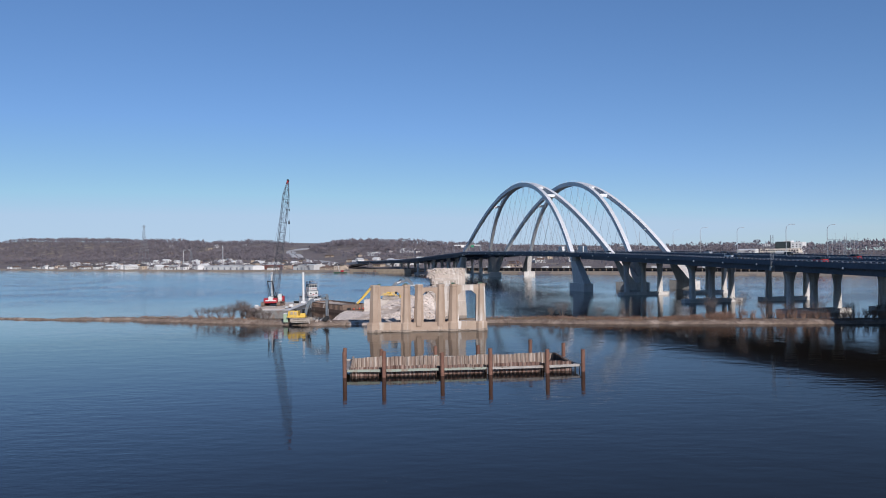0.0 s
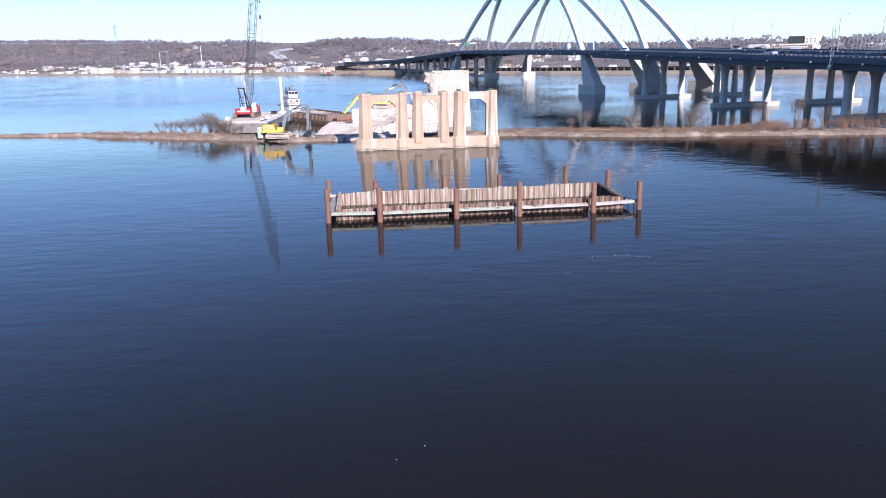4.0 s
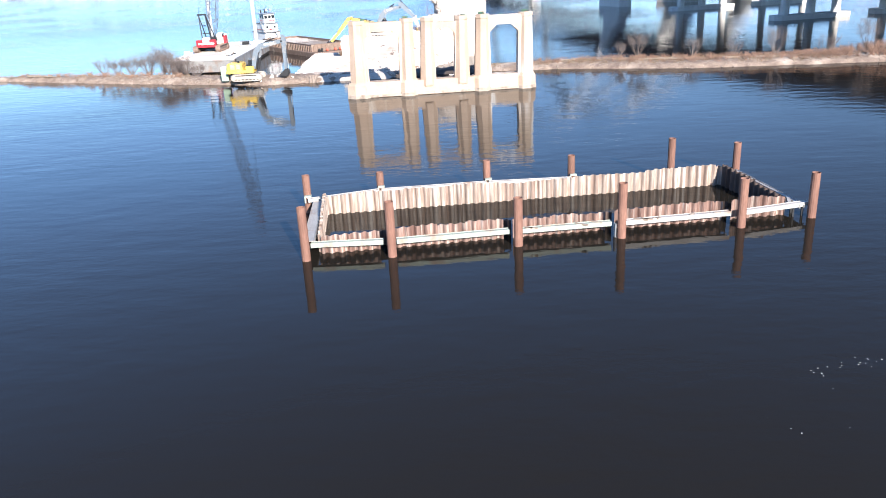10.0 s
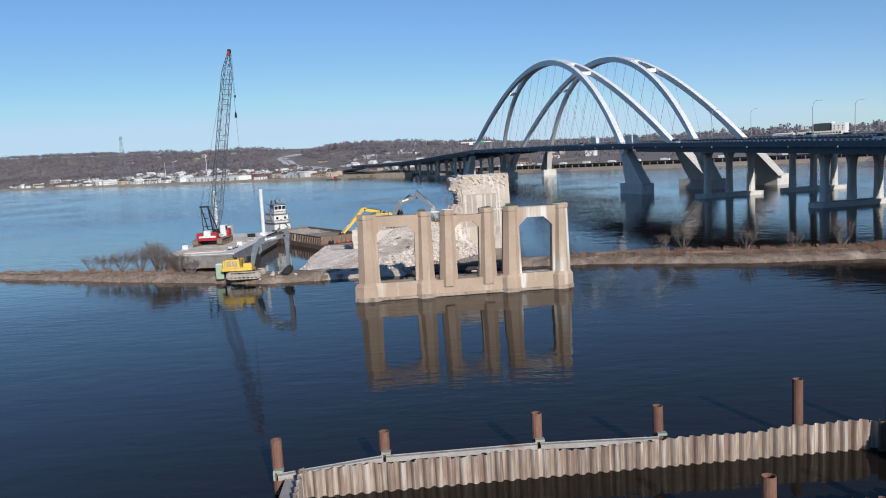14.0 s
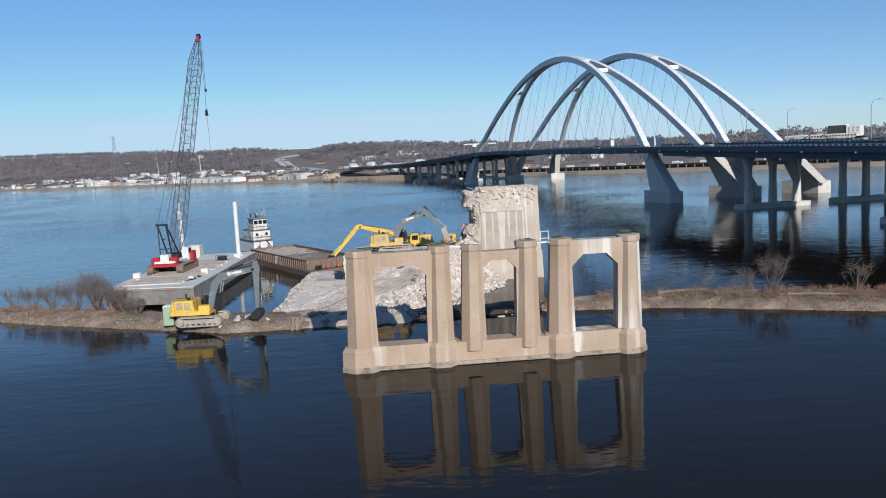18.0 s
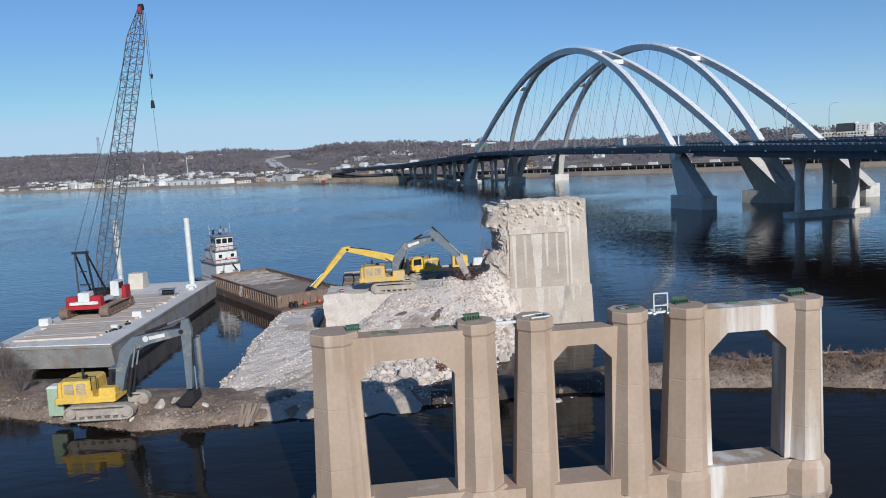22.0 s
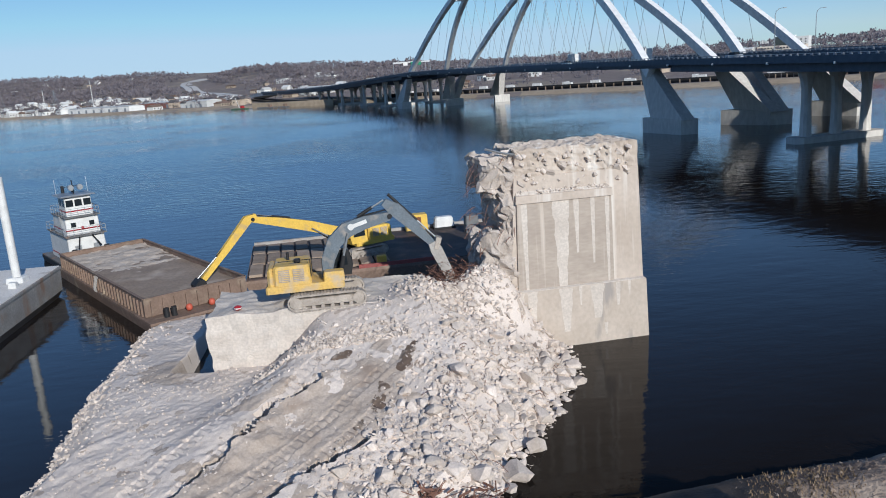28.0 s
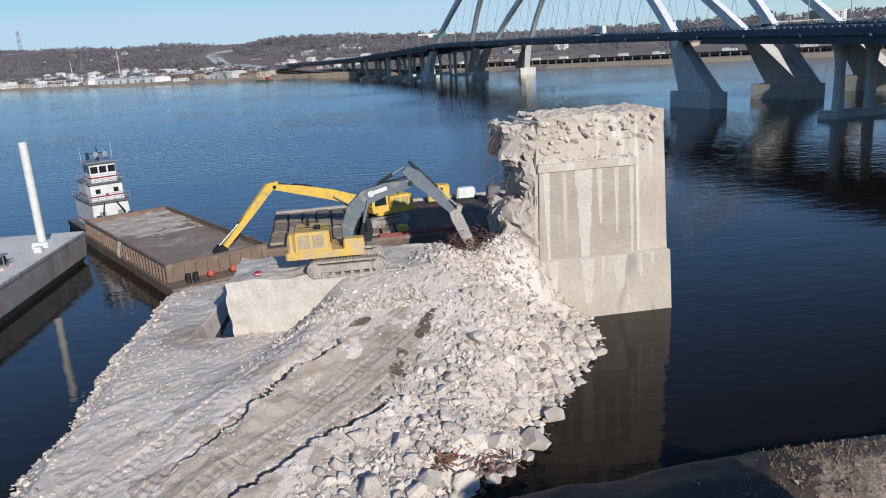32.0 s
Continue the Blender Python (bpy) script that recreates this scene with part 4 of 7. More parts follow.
for c in (0, 5, 10, 15, 20):
    part("girder", run([d for d in DS if d <= 0], [(c - 0.35, -2.1), (c + 0.35, -2.1), (c + 0.35, -0.3), (c - 0.35, -0.3)]), GIRDER, bridge)
    part("girder", run([d for d in DS if d >= 260], [(c - 0.35, -2.3), (c + 0.35, -2.3), (c + 0.35, -0.3), (c - 0.35, -0.3)]), GIRDER, bridge)
for c in (-0.5, 20.5):
    part("edge_girder", run([d for d in DS if 0 <= d <= 260], [(c - 0.6, -1.2), (c + 0.6, -1.2), (c + 0.6, -0.3), (c - 0.6, -0.3)]), GIRDER, bridge)
beam = Geo().box((10, 0, -0.9), (20, 0.5, 0.9)).mesh("floor_beam", GIRDER)
yaw = math.degrees(math.atan2(BC.y, BC.x))
for i in range(27):
    p = bridge_point(6 + 9.5 * i, 0)
    part("floor_beam", beam, GIRDER, bridge, at=pose(p.x, p.y, p.z, 0, 0, yaw))


def arch(owner, off, end):
    """Two box ribs leaning together over one deck, with hangers, braces and a crown plate; end is the far springing."""
    inv = owner.matrix_basis.inverted()
    chord = lambda d: 18.0 + 3.2 * (d - 14) / (end - 14)
    rise = lambda d: 39.9 * 4 * (d - 14) * (end - d) / (end - 14) ** 2
    rib_z = lambda d: chord(d) + rise(d)
    rib_c = lambda d, side: off + 10 - side * 9.5 + side * 0.215 * rise(d)
    for side in (1, -1):
        rings = []
        for i in range(61):
            d = 9 + (end - 4) * i / 60
            slope = rib_z(d + 0.5) - rib_z(d - 0.5)
            k = 1 / math.sqrt(1 + slope * slope)
            rings.append([bridge_point(d - v * 1.12 * slope * k, rib_c(d, side) + u * 0.95, rib_z(d) + v * 1.12 * k) for u, v in ((-1, -1), (1, -1), (1, 1), (-1, 1))])
        part("arch_rib", Geo().loft(rings), BRIDGEWHITE, owner, at=inv)
        for i in range(17):
            d = 32 + (end - 50) * i / 16
            part("hanger", Geo().tube(bridge_point(d, rib_c(d, side), rib_z(d)), bridge_point(d, off + 10 - side * 10), 0.06, n=5), GALV, owner, at=inv)
    for f in (0.25, 0.755):
        d = 14 + (end - 14) * f
        part("cross_brace", Geo().bar(bridge_point(d, rib_c(d, 1), rib_z(d)), bridge_point(d, rib_c(d, -1), rib_z(d)), 1.8, 1.6), BRIDGEWHITE, owner, at=inv)
    lo, hi = int(end * 0.36), int(end * 0.68)
    part("crown_plate", Geo().loft([[bridge_point(d, off + 10 + u * 2.0, rib_z(d) + v) for u, v in ((-1, 0.2), (1, 0.2), (1, 1.3), (-1, 1.3))] for d in range(lo, hi, 4)]), BRIDGEWHITE, owner, at=inv)
    for i in range(28):
        d = lo + (hi - lo) * i / 28
        part("crown_rail_post", Geo().tube(bridge_point(d, off + 9, rib_z(d) + 1.3), bridge_point(d, off + 9, rib_z(d) + 2.4), 0.06, n=4), WHITE, owner, at=inv)


def flare(d, c, top):
    rings = []
    for z, w, q in ((0.8, 1.05, 0.95), (top * 0.55, 0.85, 0.8), (top - 3.4, 0.9, 0.8), (top - 1.6, 1.3, 0.85), (top - 0.7, 1.75, 0.9), (top, 1.8, 0.9)):
        rings.append([bridge_point(d + v * q, c + u * w, z) for u, v in ((-1, -0.55), (-0.55, -1), (0.55, -1), (1, -0.55), (1, 0.55), (0.55, 1), (-0.55, 1), (-1, 0.55))])
    return Geo().loft(rings)


for d in (-352, -300, -248, -195, -143, -91, -39, 312, 362, 412, 462):
    top = rowed(ROADZ, d) - 2.05
    for c in (4.0, 11.2, 18.4):
        part("pier_column", flare(d, c, top), BRIDGECON, bridge)
    ring = [(1.9, -2.2), (20.6, -2.2), (21.9, -1.2), (21.9, 1.2), (20.6, 2.2), (1.9, 2.2), (0.6, 1.2), (0.6, -1.2)]
    part("pier_pad", Geo().loft([[bridge_point(d + v, c, z) for c, v in ring] for z in (-3, 1.2)]), BRIDGECON, bridge)
lamp_g = Geo().tube((0, 0, 0), (0, 0, 9.6), 0.14, 0.09, 6).tube((0, 0, 9.6), (0.3, 0, 10.6), 0.08, n=5).tube((0.3, 0, 10.6), (1.1, 0, 11.2), 0.07, n=5).tube((1.1, 0, 11.2), (2.4, 0, 11.35), 0.06, n=5)
lamp_m = lamp_g.mesh("lamp_pole", GALV)
head_m = Geo().box((2.7, 0, 11.32), (0.9, 0.3, 0.16)).mesh("lamp_head", GALV)
for c, ds in ((27.5, (-212, -160, -108, -55, -1.5, 262, 330, 400)), (50.0, (-204, -152, -98, -44, 10, 300, 366))):
    for d in ds:
        p = bridge_point(d, c)
        l = thing("street_lamp", "tall grey steel street lamp on the bridge edge", "street lamp", pose(p.x, p.y, p.z - 0.3, 0, 0, yaw), "bridge street lamps")
        part("pole", lamp_m, GALV, l)
        part("lamp_head", head_m, GALV, l)
tw = copy_thing(bridge, Matrix.Translation(BC * 28.8 + BD * 0.5))
arch(bridge, 0.0, 240)
arch(tw, 28.8, 228)


def leg(owner, top, low, far):
    """An inclined concrete leg under an arch foot: its cross range at the deck and at the footing."""
    f = (lambda d: far - d) if far else (lambda d: d)
    rings = []
    for k in range(9):
        q = k / 8
        z = 3.4 + q * 12.4
        a, b = low[0] + (top[0] - low[0]) * q, low[1] + (top[1] - low[1]) * q
        d0, d1 = -5.7 + 16.7 * q, 8.0 + 7.0 * q
        rings.append([bridge_point(f(d), c, z) for d, c in ((d0, a), (d1, a), (d1, b), (d0, b))])
    part("arch_leg", Geo().loft(rings), BRIDGECON, owner, at=owner.matrix_basis.inverted())


def leg_footing(owner, ring, high, far):
    f = (lambda d: far - d) if far else (lambda d: d)
    g = Geo().loft([[bridge_point(f(d), c, z) for d, c in ring] for z in (-3, high - 0.15)] + [[bridge_point(f(d * 0.985), c, high) for d, c in ring]])
    part("footing", g, BRIDGECON, owner, at=owner.matrix_basis.inverted())


for far in ((0, 0, 0), (266, 258, 254)):
    leg(bridge, (0.3, 3.1), (-1.0, 2.4), far[0])
    leg_footing(bridge, [(9.6, -2.3), (-4.9, -0.9), (-5.7, 3.2), (9.6, 3.2)], 3.7, far[0])
    leg(bridge, (20.9, 24.4), (23.7, 26.8), far[1])
    leg(tw, (28.6, 31.4), (25.9, 28.9), far[1])
    leg_footing(bridge, [(9.3, 20.4), (-3.6, 25.0), (-5.0, 30.4), (9.3, 30.8)], 3.7, far[1])
    leg(tw, (48.6, 52.2), (50.6, 53.6), far[2])
    leg_footing(tw, [(9.6, 47.6), (-2.9, 52.0), (-3.4, 56.2), (9.6, 56.4)], 3.9, far[2])


# ---- rough stone shapes ----
def hull_mesh(name, seed, size, mat, n=15, flat=0.75):
    """An angular lump: the hull of random points."""
    r = random.Random(seed)
    bm = bmesh.new()
    for _ in range(n):
        v = Vector((r.gauss(0, 1), r.gauss(0, 1), r.gauss(0, 1))).normalized() * r.uniform(0.75, 1.0)
        bm.verts.new((v.x * size * 0.5 * r.uniform(0.9, 1.2), v.y * size * 0.5, v.z * size * 0.5 * flat))
    res = bmesh.ops.convex_hull(bm, input=bm.verts)
    bmesh.ops.delete(bm, geom=list({e for e in res["geom_interior"] if isinstance(e, bmesh.types.BMVert)}), context="VERTS")
    me = bpy.data.meshes.new(name)
    bm.to_mesh(me)
    bm.free()
    me.materials.append(mat)
    return me


def rough_box(c, s, cuts, amp, freq, seed=0, keep=None):
    """A finely cut box whose skin is broken up by noise; keep(v) scales the break at a vertex."""
    bm = bmesh.new()
    bmesh.ops.create_cube(bm, size=1)
    bmesh.ops.subdivide_edges(bm, edges=bm.edges, cuts=cuts, use_grid_fill=True)
    g = Geo()
    c, s = Vector(c), Vector(s)
    for v in bm.verts:
        p = Vector((v.co.x * s.x, v.co.y * s.y, v.co.z * s.z)) + c
        k = keep(p) if keep else 1.0
        q = p * freq + Vector((seed * 7.1, seed * 3.7, seed))
        p = p + (noise.noise_vector(q) * 1.0 + noise.noise_vector(q * 2.7) * 0.5) * amp * k
        g.v.append(tuple(p))
    bm.verts.index_update()
    g.f = [tuple(v.index for v in f.verts) for f in bm.faces]
    bm.free()
    return g


# broken parts of the main pier
part("broken_top", rough_box((-4.32, 3.3, 12.05), (8.3, 4.9, 2.1), 40, 0.15, 1.7, 1, lambda p: 0.25 if p.x > -0.4 else 1.35 if p.z > 12.8 else 1.1), PIERCON, main, "broken upper course with exposed aggregate")
part("broken_overhang", rough_box((-9.2, 3.0, 11.6), (2.5, 4.0, 1.9), 24, 0.62, 1.1, 2), RUBBLE, main, "ragged overhanging concrete")
part("broken_face", rough_box((-8.85, 3.2, 7.6), (1.2, 4.6, 6.8), 34, 0.5, 1.2, 3), RUBBLE, main, "ragged torn concrete face")
part("broken_face", rough_box((-9.8, 2.8, 5.9), (2.1, 4.3, 3.8), 26, 0.55, 1.1, 4), RUBBLE, main)
part("ledge_debris", Geo().loft([[(-8.55, 0.5, 10.22), (-2.25, 0.5, 10.22), (-2.25, 1.1, 10.22), (-8.55, 1.1, 10.22)], [(-8.5, 0.72, 10.5), (-2.4, 0.68, 10.42), (-2.4, 1.1, 10.7), (-8.5, 1.1, 10.95)]]), LIME, main, "dust and gravel left on the ledge")
rr = random.Random(11)
stud = [hull_mesh("stud", 60 + i, 1.0, RUBBLE, 12) for i in range(4)]
for i in range(64):
    x, z = rr.uniform(-8.2, -0.8), rr.uniform(10.8, 12.95)
    w = rr.choice((0.22, 0.3, 0.35, 0.45, 0.6, 0.75))
    part("broken_lump", stud[i % 4], RUBBLE, main, at=pose(x, 0.78, z, rr.uniform(0, 360), 0, rr.uniform(0, 360)) @ Matrix.Diagonal((w, w, w, 1)))

for i in range(120):
    z = rr.uniform(4.6, 13.0)
    x = {0: -10.2, 1: -9.1, 2: -9.9}[0 if z < 8.2 else 1 if z < 10.1 else 2] + rr.uniform(-0.4, 1.3)
    w = rr.choice((0.25, 0.35, 0.5, 0.7, 0.95))
    part("broken_lump", stud[i % 4], RUBBLE, main, at=pose(x, 1.15 + rr.uniform(-0.25, 0.5) + 0.3 * abs(x + 10), z, rr.uniform(0, 360), 0, rr.uniform(0, 360)) @ Matrix.Diagonal((w, w, w * rr.uniform(0.7, 1.4), 1)))


def wire(points, r, mat=RUST, parent=None, name="rebar"):
    g = Geo()
    for a, b in zip(points, points[1:]):
        g.tube(a, b, r, n=4, cap=False)
    return part(name, g, mat, parent)


for i in range(64):
    p = Vector((rr.uniform(-11.2, -8.6), rr.uniform(0.8, 3.0), rr.uniform(5, 13)))
    d = Vector((rr.uniform(-1, 0.1), rr.uniform(-0.8, 0.2), rr.uniform(-0.6, 0.5)))
    pts = [p + d * (k / 4) * rr.uniform(0.9, 1.1) + Vector((0, 0, -0.35 * (k / 4) ** 2)) for k in range(6)]
    wire(pts, 0.022, RUST, main)
wire([(-8.2, 1.0, 12.8), (-9.3, 0.8, 13.05), (-10.4, 0.6, 13.4)], 0.07, GALV, main, "bent_pipe")

# ---- concrete footing block under the excavator ----
block = tagged(part("footing_block", rough_box((-13.2, 170.3, 2.35), (13.6, 5.7, 5.0), 30, 0.24, 0.5, 8), LIME), "pale broken concrete pier footing with a flat worn top", "concrete block")

# ---- rubble ----
CREST = [(146, -17), (150, -14.5), (154.5, -12), (158, -9.6), (162, -7.6), (165, -6.4), (169, -5.6)]
rocks = [hull_mesh("rock", i, 1.0, RUBBLE, 20, 0.85) for i in range(14)]
chip_v = []
for i in range(10):
    me = hull_mesh("chip", 30 + i, 1.0, RUBBLE_S, 9)
    chip_v.append(([v.co.copy() for v in me.vertices], [tuple(p.vertices) for p in me.polygons]))
    bpy.data.meshes.remove(me)
pile = thing("rubble_pile", "heap of pale broken concrete boulders sloping into the water", "rubble")
rr = random.Random(21)
spots = [(-5.3, 163.3, 0.9), (-5.7, 159.6, 1.5), (-4.6, 155.4, 1.4), (-11.8, 152.8, 1.2), (-9.9, 152.2, 1.1), (-3.6, 158.0, 1.3), (-7.3, 156.6, 1.3), (-1.6, 161.8, 1.4)]
tries = 0
for x, y, w in ((-7.5, 150.6, 1.7), (-4.0, 153.6, 1.9), (-9.0, 149.8, 1.5), (-1.4, 158.9, 1.7), (0.6, 162.6, 1.6), (-5.8, 152.6, 1.5), (-2.6, 156.0, 1.6), (-11.2, 149.3, 1.4)):
    spots.append((x, y, w))
while len(spots) < 300 and tries < 20000:
    tries += 1
    y = rr.uniform(147, 169)
    down = rr.random() ** 0.6
    x = (rowed(CREST, y) + 0.2) * (1 - down) + (rowed(RIGHT, y) + 0.1) * down
    w = rr.choice((0.45, 0.55, 0.65, 0.75, 0.9, 1.05, 1.25)) * (0.6 + 0.55 * down)
    if (x + 1.9) ** 2 / 4 + (y - 167.8) ** 2 / 6 > 1 and all((x - a) ** 2 + (y - b) ** 2 > (0.36 * (w + c)) ** 2 for a, b, c in spots):
        spots.append((x, y, w))
for i, (x, y, w) in enumerate(spots):
    z = max(ramp_z(x, y), -0.1) + w * 0.12
    part("rock", rocks[i % 14], RUBBLE, pile, at=pose(x, y, z, rr.uniform(-40, 40), rr.uniform(-40, 40), rr.uniform(0, 360)) @ Matrix.Diagonal((w, w * rr.uniform(0.7, 1.0), w * rr.uniform(0.6, 0.95), 1)))
g = Geo()


def chip(g, p, w):
    vs, fs = rr.choice(chip_v)
    m = pose(*p, rr.uniform(-60, 60), rr.uniform(-60, 60), rr.uniform(0, 360)) @ Matrix.Diagonal((w, w * rr.uniform(0.7, 1), w * rr.uniform(0.5, 0.9), 1))
    g.add(vs, fs, m)


for i in range(260):
    f = rr.random()
    chip(g, (rr.uniform(-8.5, -2.3), 0.5 + 0.5 * f, 10.3 + 0.5 * f), rr.choice((0.06, 0.1, 0.14, 0.2, 0.3)))
tagged(part("ledge_gravel", g, RUBBLE_S, main), kind="stuff")
g = Geo()
for i in range(5600):
    y = rr.uniform(146, 171)
    down = rr.random() ** 0.75
    x = (rowed(CREST, y) - 0.8) * (1 - down) + (rowed(RIGHT, y) + 0.35) * down
    if (x + 1.9) ** 2 / 4 + (y - 167.8) ** 2 / 6 < 1 and i % 5:
        continue
    chip(g, (x, y, max(ramp_z(x, y), -0.15) + 0.01), rr.choice((0.1, 0.14, 0.18, 0.24, 0.32, 0.42, 0.55, 0.7)) * (0.6 + 0.5 * down))
for i in range(1500):
    y = rr.uniform(146, 181)
    x = rowed(LEFT, y) + abs(rr.gauss(0, 1.0)) + 0.1
    chip(g, (x, y, max(ramp_z(x, y), -0.15) + 0.02), rr.choice((0.15, 0.2, 0.3, 0.45)))
for i in range(9000):
    x, y = rr.uniform(-27, -6), rr.uniform(146, 170)
    if noise.noise((x * 0.35, y * 0.35, 31)) > -0.12 * rr.random():
        chip(g, (x, y, ramp_z(x, y) + 0.005), rr.choice((0.05, 0.06, 0.07, 0.08, 0.1, 0.13, 0.18, 0.26)))
for i in range(900):
    x, y = rr.uniform(-17.0, -8), 164.6 + abs(rr.gauss(0, 1.3)) * 0.7 - 1.4
    chip(g, (x, y, max(ramp_z(x, y), 0) + 0.03), rr.choice((0.15, 0.22, 0.3, 0.45)))
for i in range(1500):
    x, y = rr.gauss(-4.6, 1.7), rr.gauss(168.6, 1.2)
    chip(g, (x, y, max(ramp_z(x, y), 4.6 * (x < -6.6)) + 0.03), rr.choice((0.15, 0.25, 0.35, 0.5, 0.6)))
for i in range(420):
    x = rr.uniform(-21, -6)
    y = 144.2 + abs(rr.gauss(0, 2.2))
    chip(g, (x, y, max(ramp_z(x, y), island_z(x, y), -0.1) + 0.01), rr.choice((0.1, 0.15, 0.22, 0.3, 0.45)))
tagged(part("rubble_chips", g, RUBBLE_S), "small pale concrete rubble covering the ramp slopes", "rubble", kind="stuff")
for i in range(22):
    p = Vector((0, rr.uniform(150, 164), 0))
    p.x = rowed(RIGHT, p.y) - rr.uniform(1.2, 7)
    p.z = max(ramp_z(p.x, p.y), 0) + 0.1
    d = Vector((rr.uniform(-0.6, 1.0), rr.uniform(-0.8, 0.3), rr.uniform(0.2, 0.9)))
    wire([p + d * k * 0.35 + Vector((0, 0, -0.09 * k * k)) for k in range(5)], 0.015, RUST, pile)
g = Geo()
for i in range(420):
    p = Vector((rr.gauss(-5.0, 0.8), rr.gauss(169.4, 0.6), 5.2 + abs(rr.gauss(0, 0.6))))
    g.tube(p, p + Vector((rr.uniform(-1, 1), rr.uniform(-1, 1), rr.uniform(-0.6, 0.6))) * 0.4, rr.choice((0.012, 0.018, 0.03)), n=4)
tagged(part("rebar_heap", g, RUST), "tangle of rusty brown reinforcing bars on the rubble", "rebar", kind="stuff")

for a, b, c, rad in ((-6.2, 151.4, 0.5, 0.7), (-8.2, 151.0, 0.6, 0.4)):
    g = Geo()
    for i in range(60):
        p = Vector((rr.gauss(a, rad), rr.gauss(b, rad * 0.6), max(ramp_z(a, b), 0.2) + 0.15 + abs(rr.gauss(0, 0.25))))
        g.tube(p, p + Vector((rr.uniform(-1, 1), rr.uniform(-1, 1), rr.uniform(-0.3, 0.5))) * 0.6, rr.choice((0.02, 0.03, 0.06)), n=4)
    tagged(part("rebar_heap", g, RUST), "tangle of rusty brown reinforcing bars on the rubble", "rebar", kind="stuff")
WETMUD = material("wet_dark_mud", (0.13, 0.09, 0.065), (0.20, 0.15, 0.11), 1.1, 9, 0.45, bump=0.5, stain=(0.42, 0.35, 0.28), stain_scale=1.4, stain_cut=(0.55, 0.65))


def mud_lift(x, y):
    best = -1.0
    for cx, cy, rx, ry, turn in ((-10.2, 158.2, 1.5, 0.6, 1.2), (-10.9, 156.6, 0.9, 0.35, 1.0), (-8.4, 161.2, 1.3, 0.4, 1.1), (-11.8, 162.4, 0.6, 0.3, 0.4)):
        u = (x - cx) * math.cos(turn) + (y - cy) * math.sin(turn)
        v = (y - cy) * math.cos(turn) - (x - cx) * math.sin(turn)
        best = max(best, 1 - (u / rx) ** 2 - (v / ry) ** 2)
    return 0.07 * (best + 0.9 * rough(x, y, 1.1, 70)) if best > -3 else -1.0


ramp_cover("mud_patch", WETMUD, "dark wet mud smeared over the rubble ramp", "mud", mud_lift)

# ---- details on the portal pier ----
TZ = TOPZ + 0.7


def bearing(x, y, tilt=0, lean=0, size=1.0):
    """A steel rocker bearing: base plate, row of stiffeners and a tilted top plate."""
    b = thing("bridge_bearing", "green painted steel bridge bearing rusting on a column top", "bearing", PIER_M @ pose(x, y, TZ, 0, 0, tilt) @ Matrix.Scale(size, 4), "column bearings")
    part("base_plate", Geo().box((0, 0, 0.03), (1.15, 0.75, 0.06)), GREEN, b)
    part("top_plate", Geo().box((0, 0, 0), (1.1, 0.3, 0.05)), GREEN, b, at=pose(0, 0.22, 0.32, lean, 0, 0))
    part("back_web", Geo().box((0, 0.12, 0.17), (1.05, 0.05, 0.26)), GREEN, b)
    for k in range(6):
        part("web", Geo().box((-0.45 + 0.18 * k, -0.06, 0.14), (0.04, 0.36, 0.2), None, (1, 0.45)), GREEN, b)


bearing(5.55, 0.35, 8, 25, 0.75)
bearing(-5.1, 0.2, 8, 10, 0.75)
bearing(11.6, 0.2, 2, 15, 0.8)
bearing(-10.9, -0.1, 10, 20, 0.6)
lid = thing("steel_hatch", "flat green steel plate lying on a column top", "steel plate", PIER_M @ pose(2.75, 0.05, TZ + 0.02, 0, 0, 20))
part("plate", Geo().box((0.1, 0, 0.03), (0.75, 0.5, 0.05)), GREEN, lid)
part("plate", Geo().box((-0.3, 0.1, 0.05), (0.5, 0.35, 0.04)), WALER, lid)
part("angle", Geo().bar((-0.55, 0.3, 0.05), (0.5, 0.32, 0.07), 0.06), DARK, lid)
fr = thing("loose_scaffold", "light green steel angle frame lying on a column top", "scaffold", PIER_M @ pose(-1.95, -0.2, TZ + 0.04, 0, 0, 14))
for a, b in (((-0.5, -0.35, 0), (0.5, -0.35, 0)), ((-0.2, 0.35, 0), (0.5, 0.35, 0)), ((-0.2, -0.35, 0), (-0.2, 0.35, 0)), ((0.5, -0.35, 0), (0.5, 0.35, 0)), ((-0.75, 0.15, 0.03), (-0.1, 0.25, 0.03))):
    part("angle", Geo().bar(a, b, 0.06), WHITE, fr)
part("plate", Geo().box((0.15, 0, -0.015), (0.66, 0.66, 0.02)), GREEN, fr)
gate = thing("steel_catwalk", "white painted steel catwalk and handrail bridging two columns", "catwalk", PIER_M @ pose(4.2, 0.1, TZ - 0.25))
for a, b in (((-0.75, -0.35, 0), (0.75, -0.25, 0)), ((-0.75, 0.3, 0), (0.75, 0.35, 0)), ((-0.3, -0.35, 0), (-0.3, 0.35, 0)), ((0.05, -0.35, 0), (0.1, 0.35, 0)), ((0.4, -0.35, 0), (0.4, 0.35, 0))):
    part("walk_beam", Geo().bar(a, b, 0.11), WHITE, gate)
for x in (-0.3, 0.4):
    part("rail_upright", Geo().bar((x, -0.38, -0.1), (x, -0.38, 0.95), 0.055), WHITE, gate)
for z in (0.35, 0.95):
    part("rail", Geo().bar((-0.3, -0.38, z), (0.4, -0.38, z), 0.055), WHITE, gate)
for x in (-0.3, 0.4):
    part("drum_roller", Geo().tube((x - 0.07, -0.42, -0.05), (x + 0.07, -0.42, -0.05), 0.1, n=10), GALV, gate)
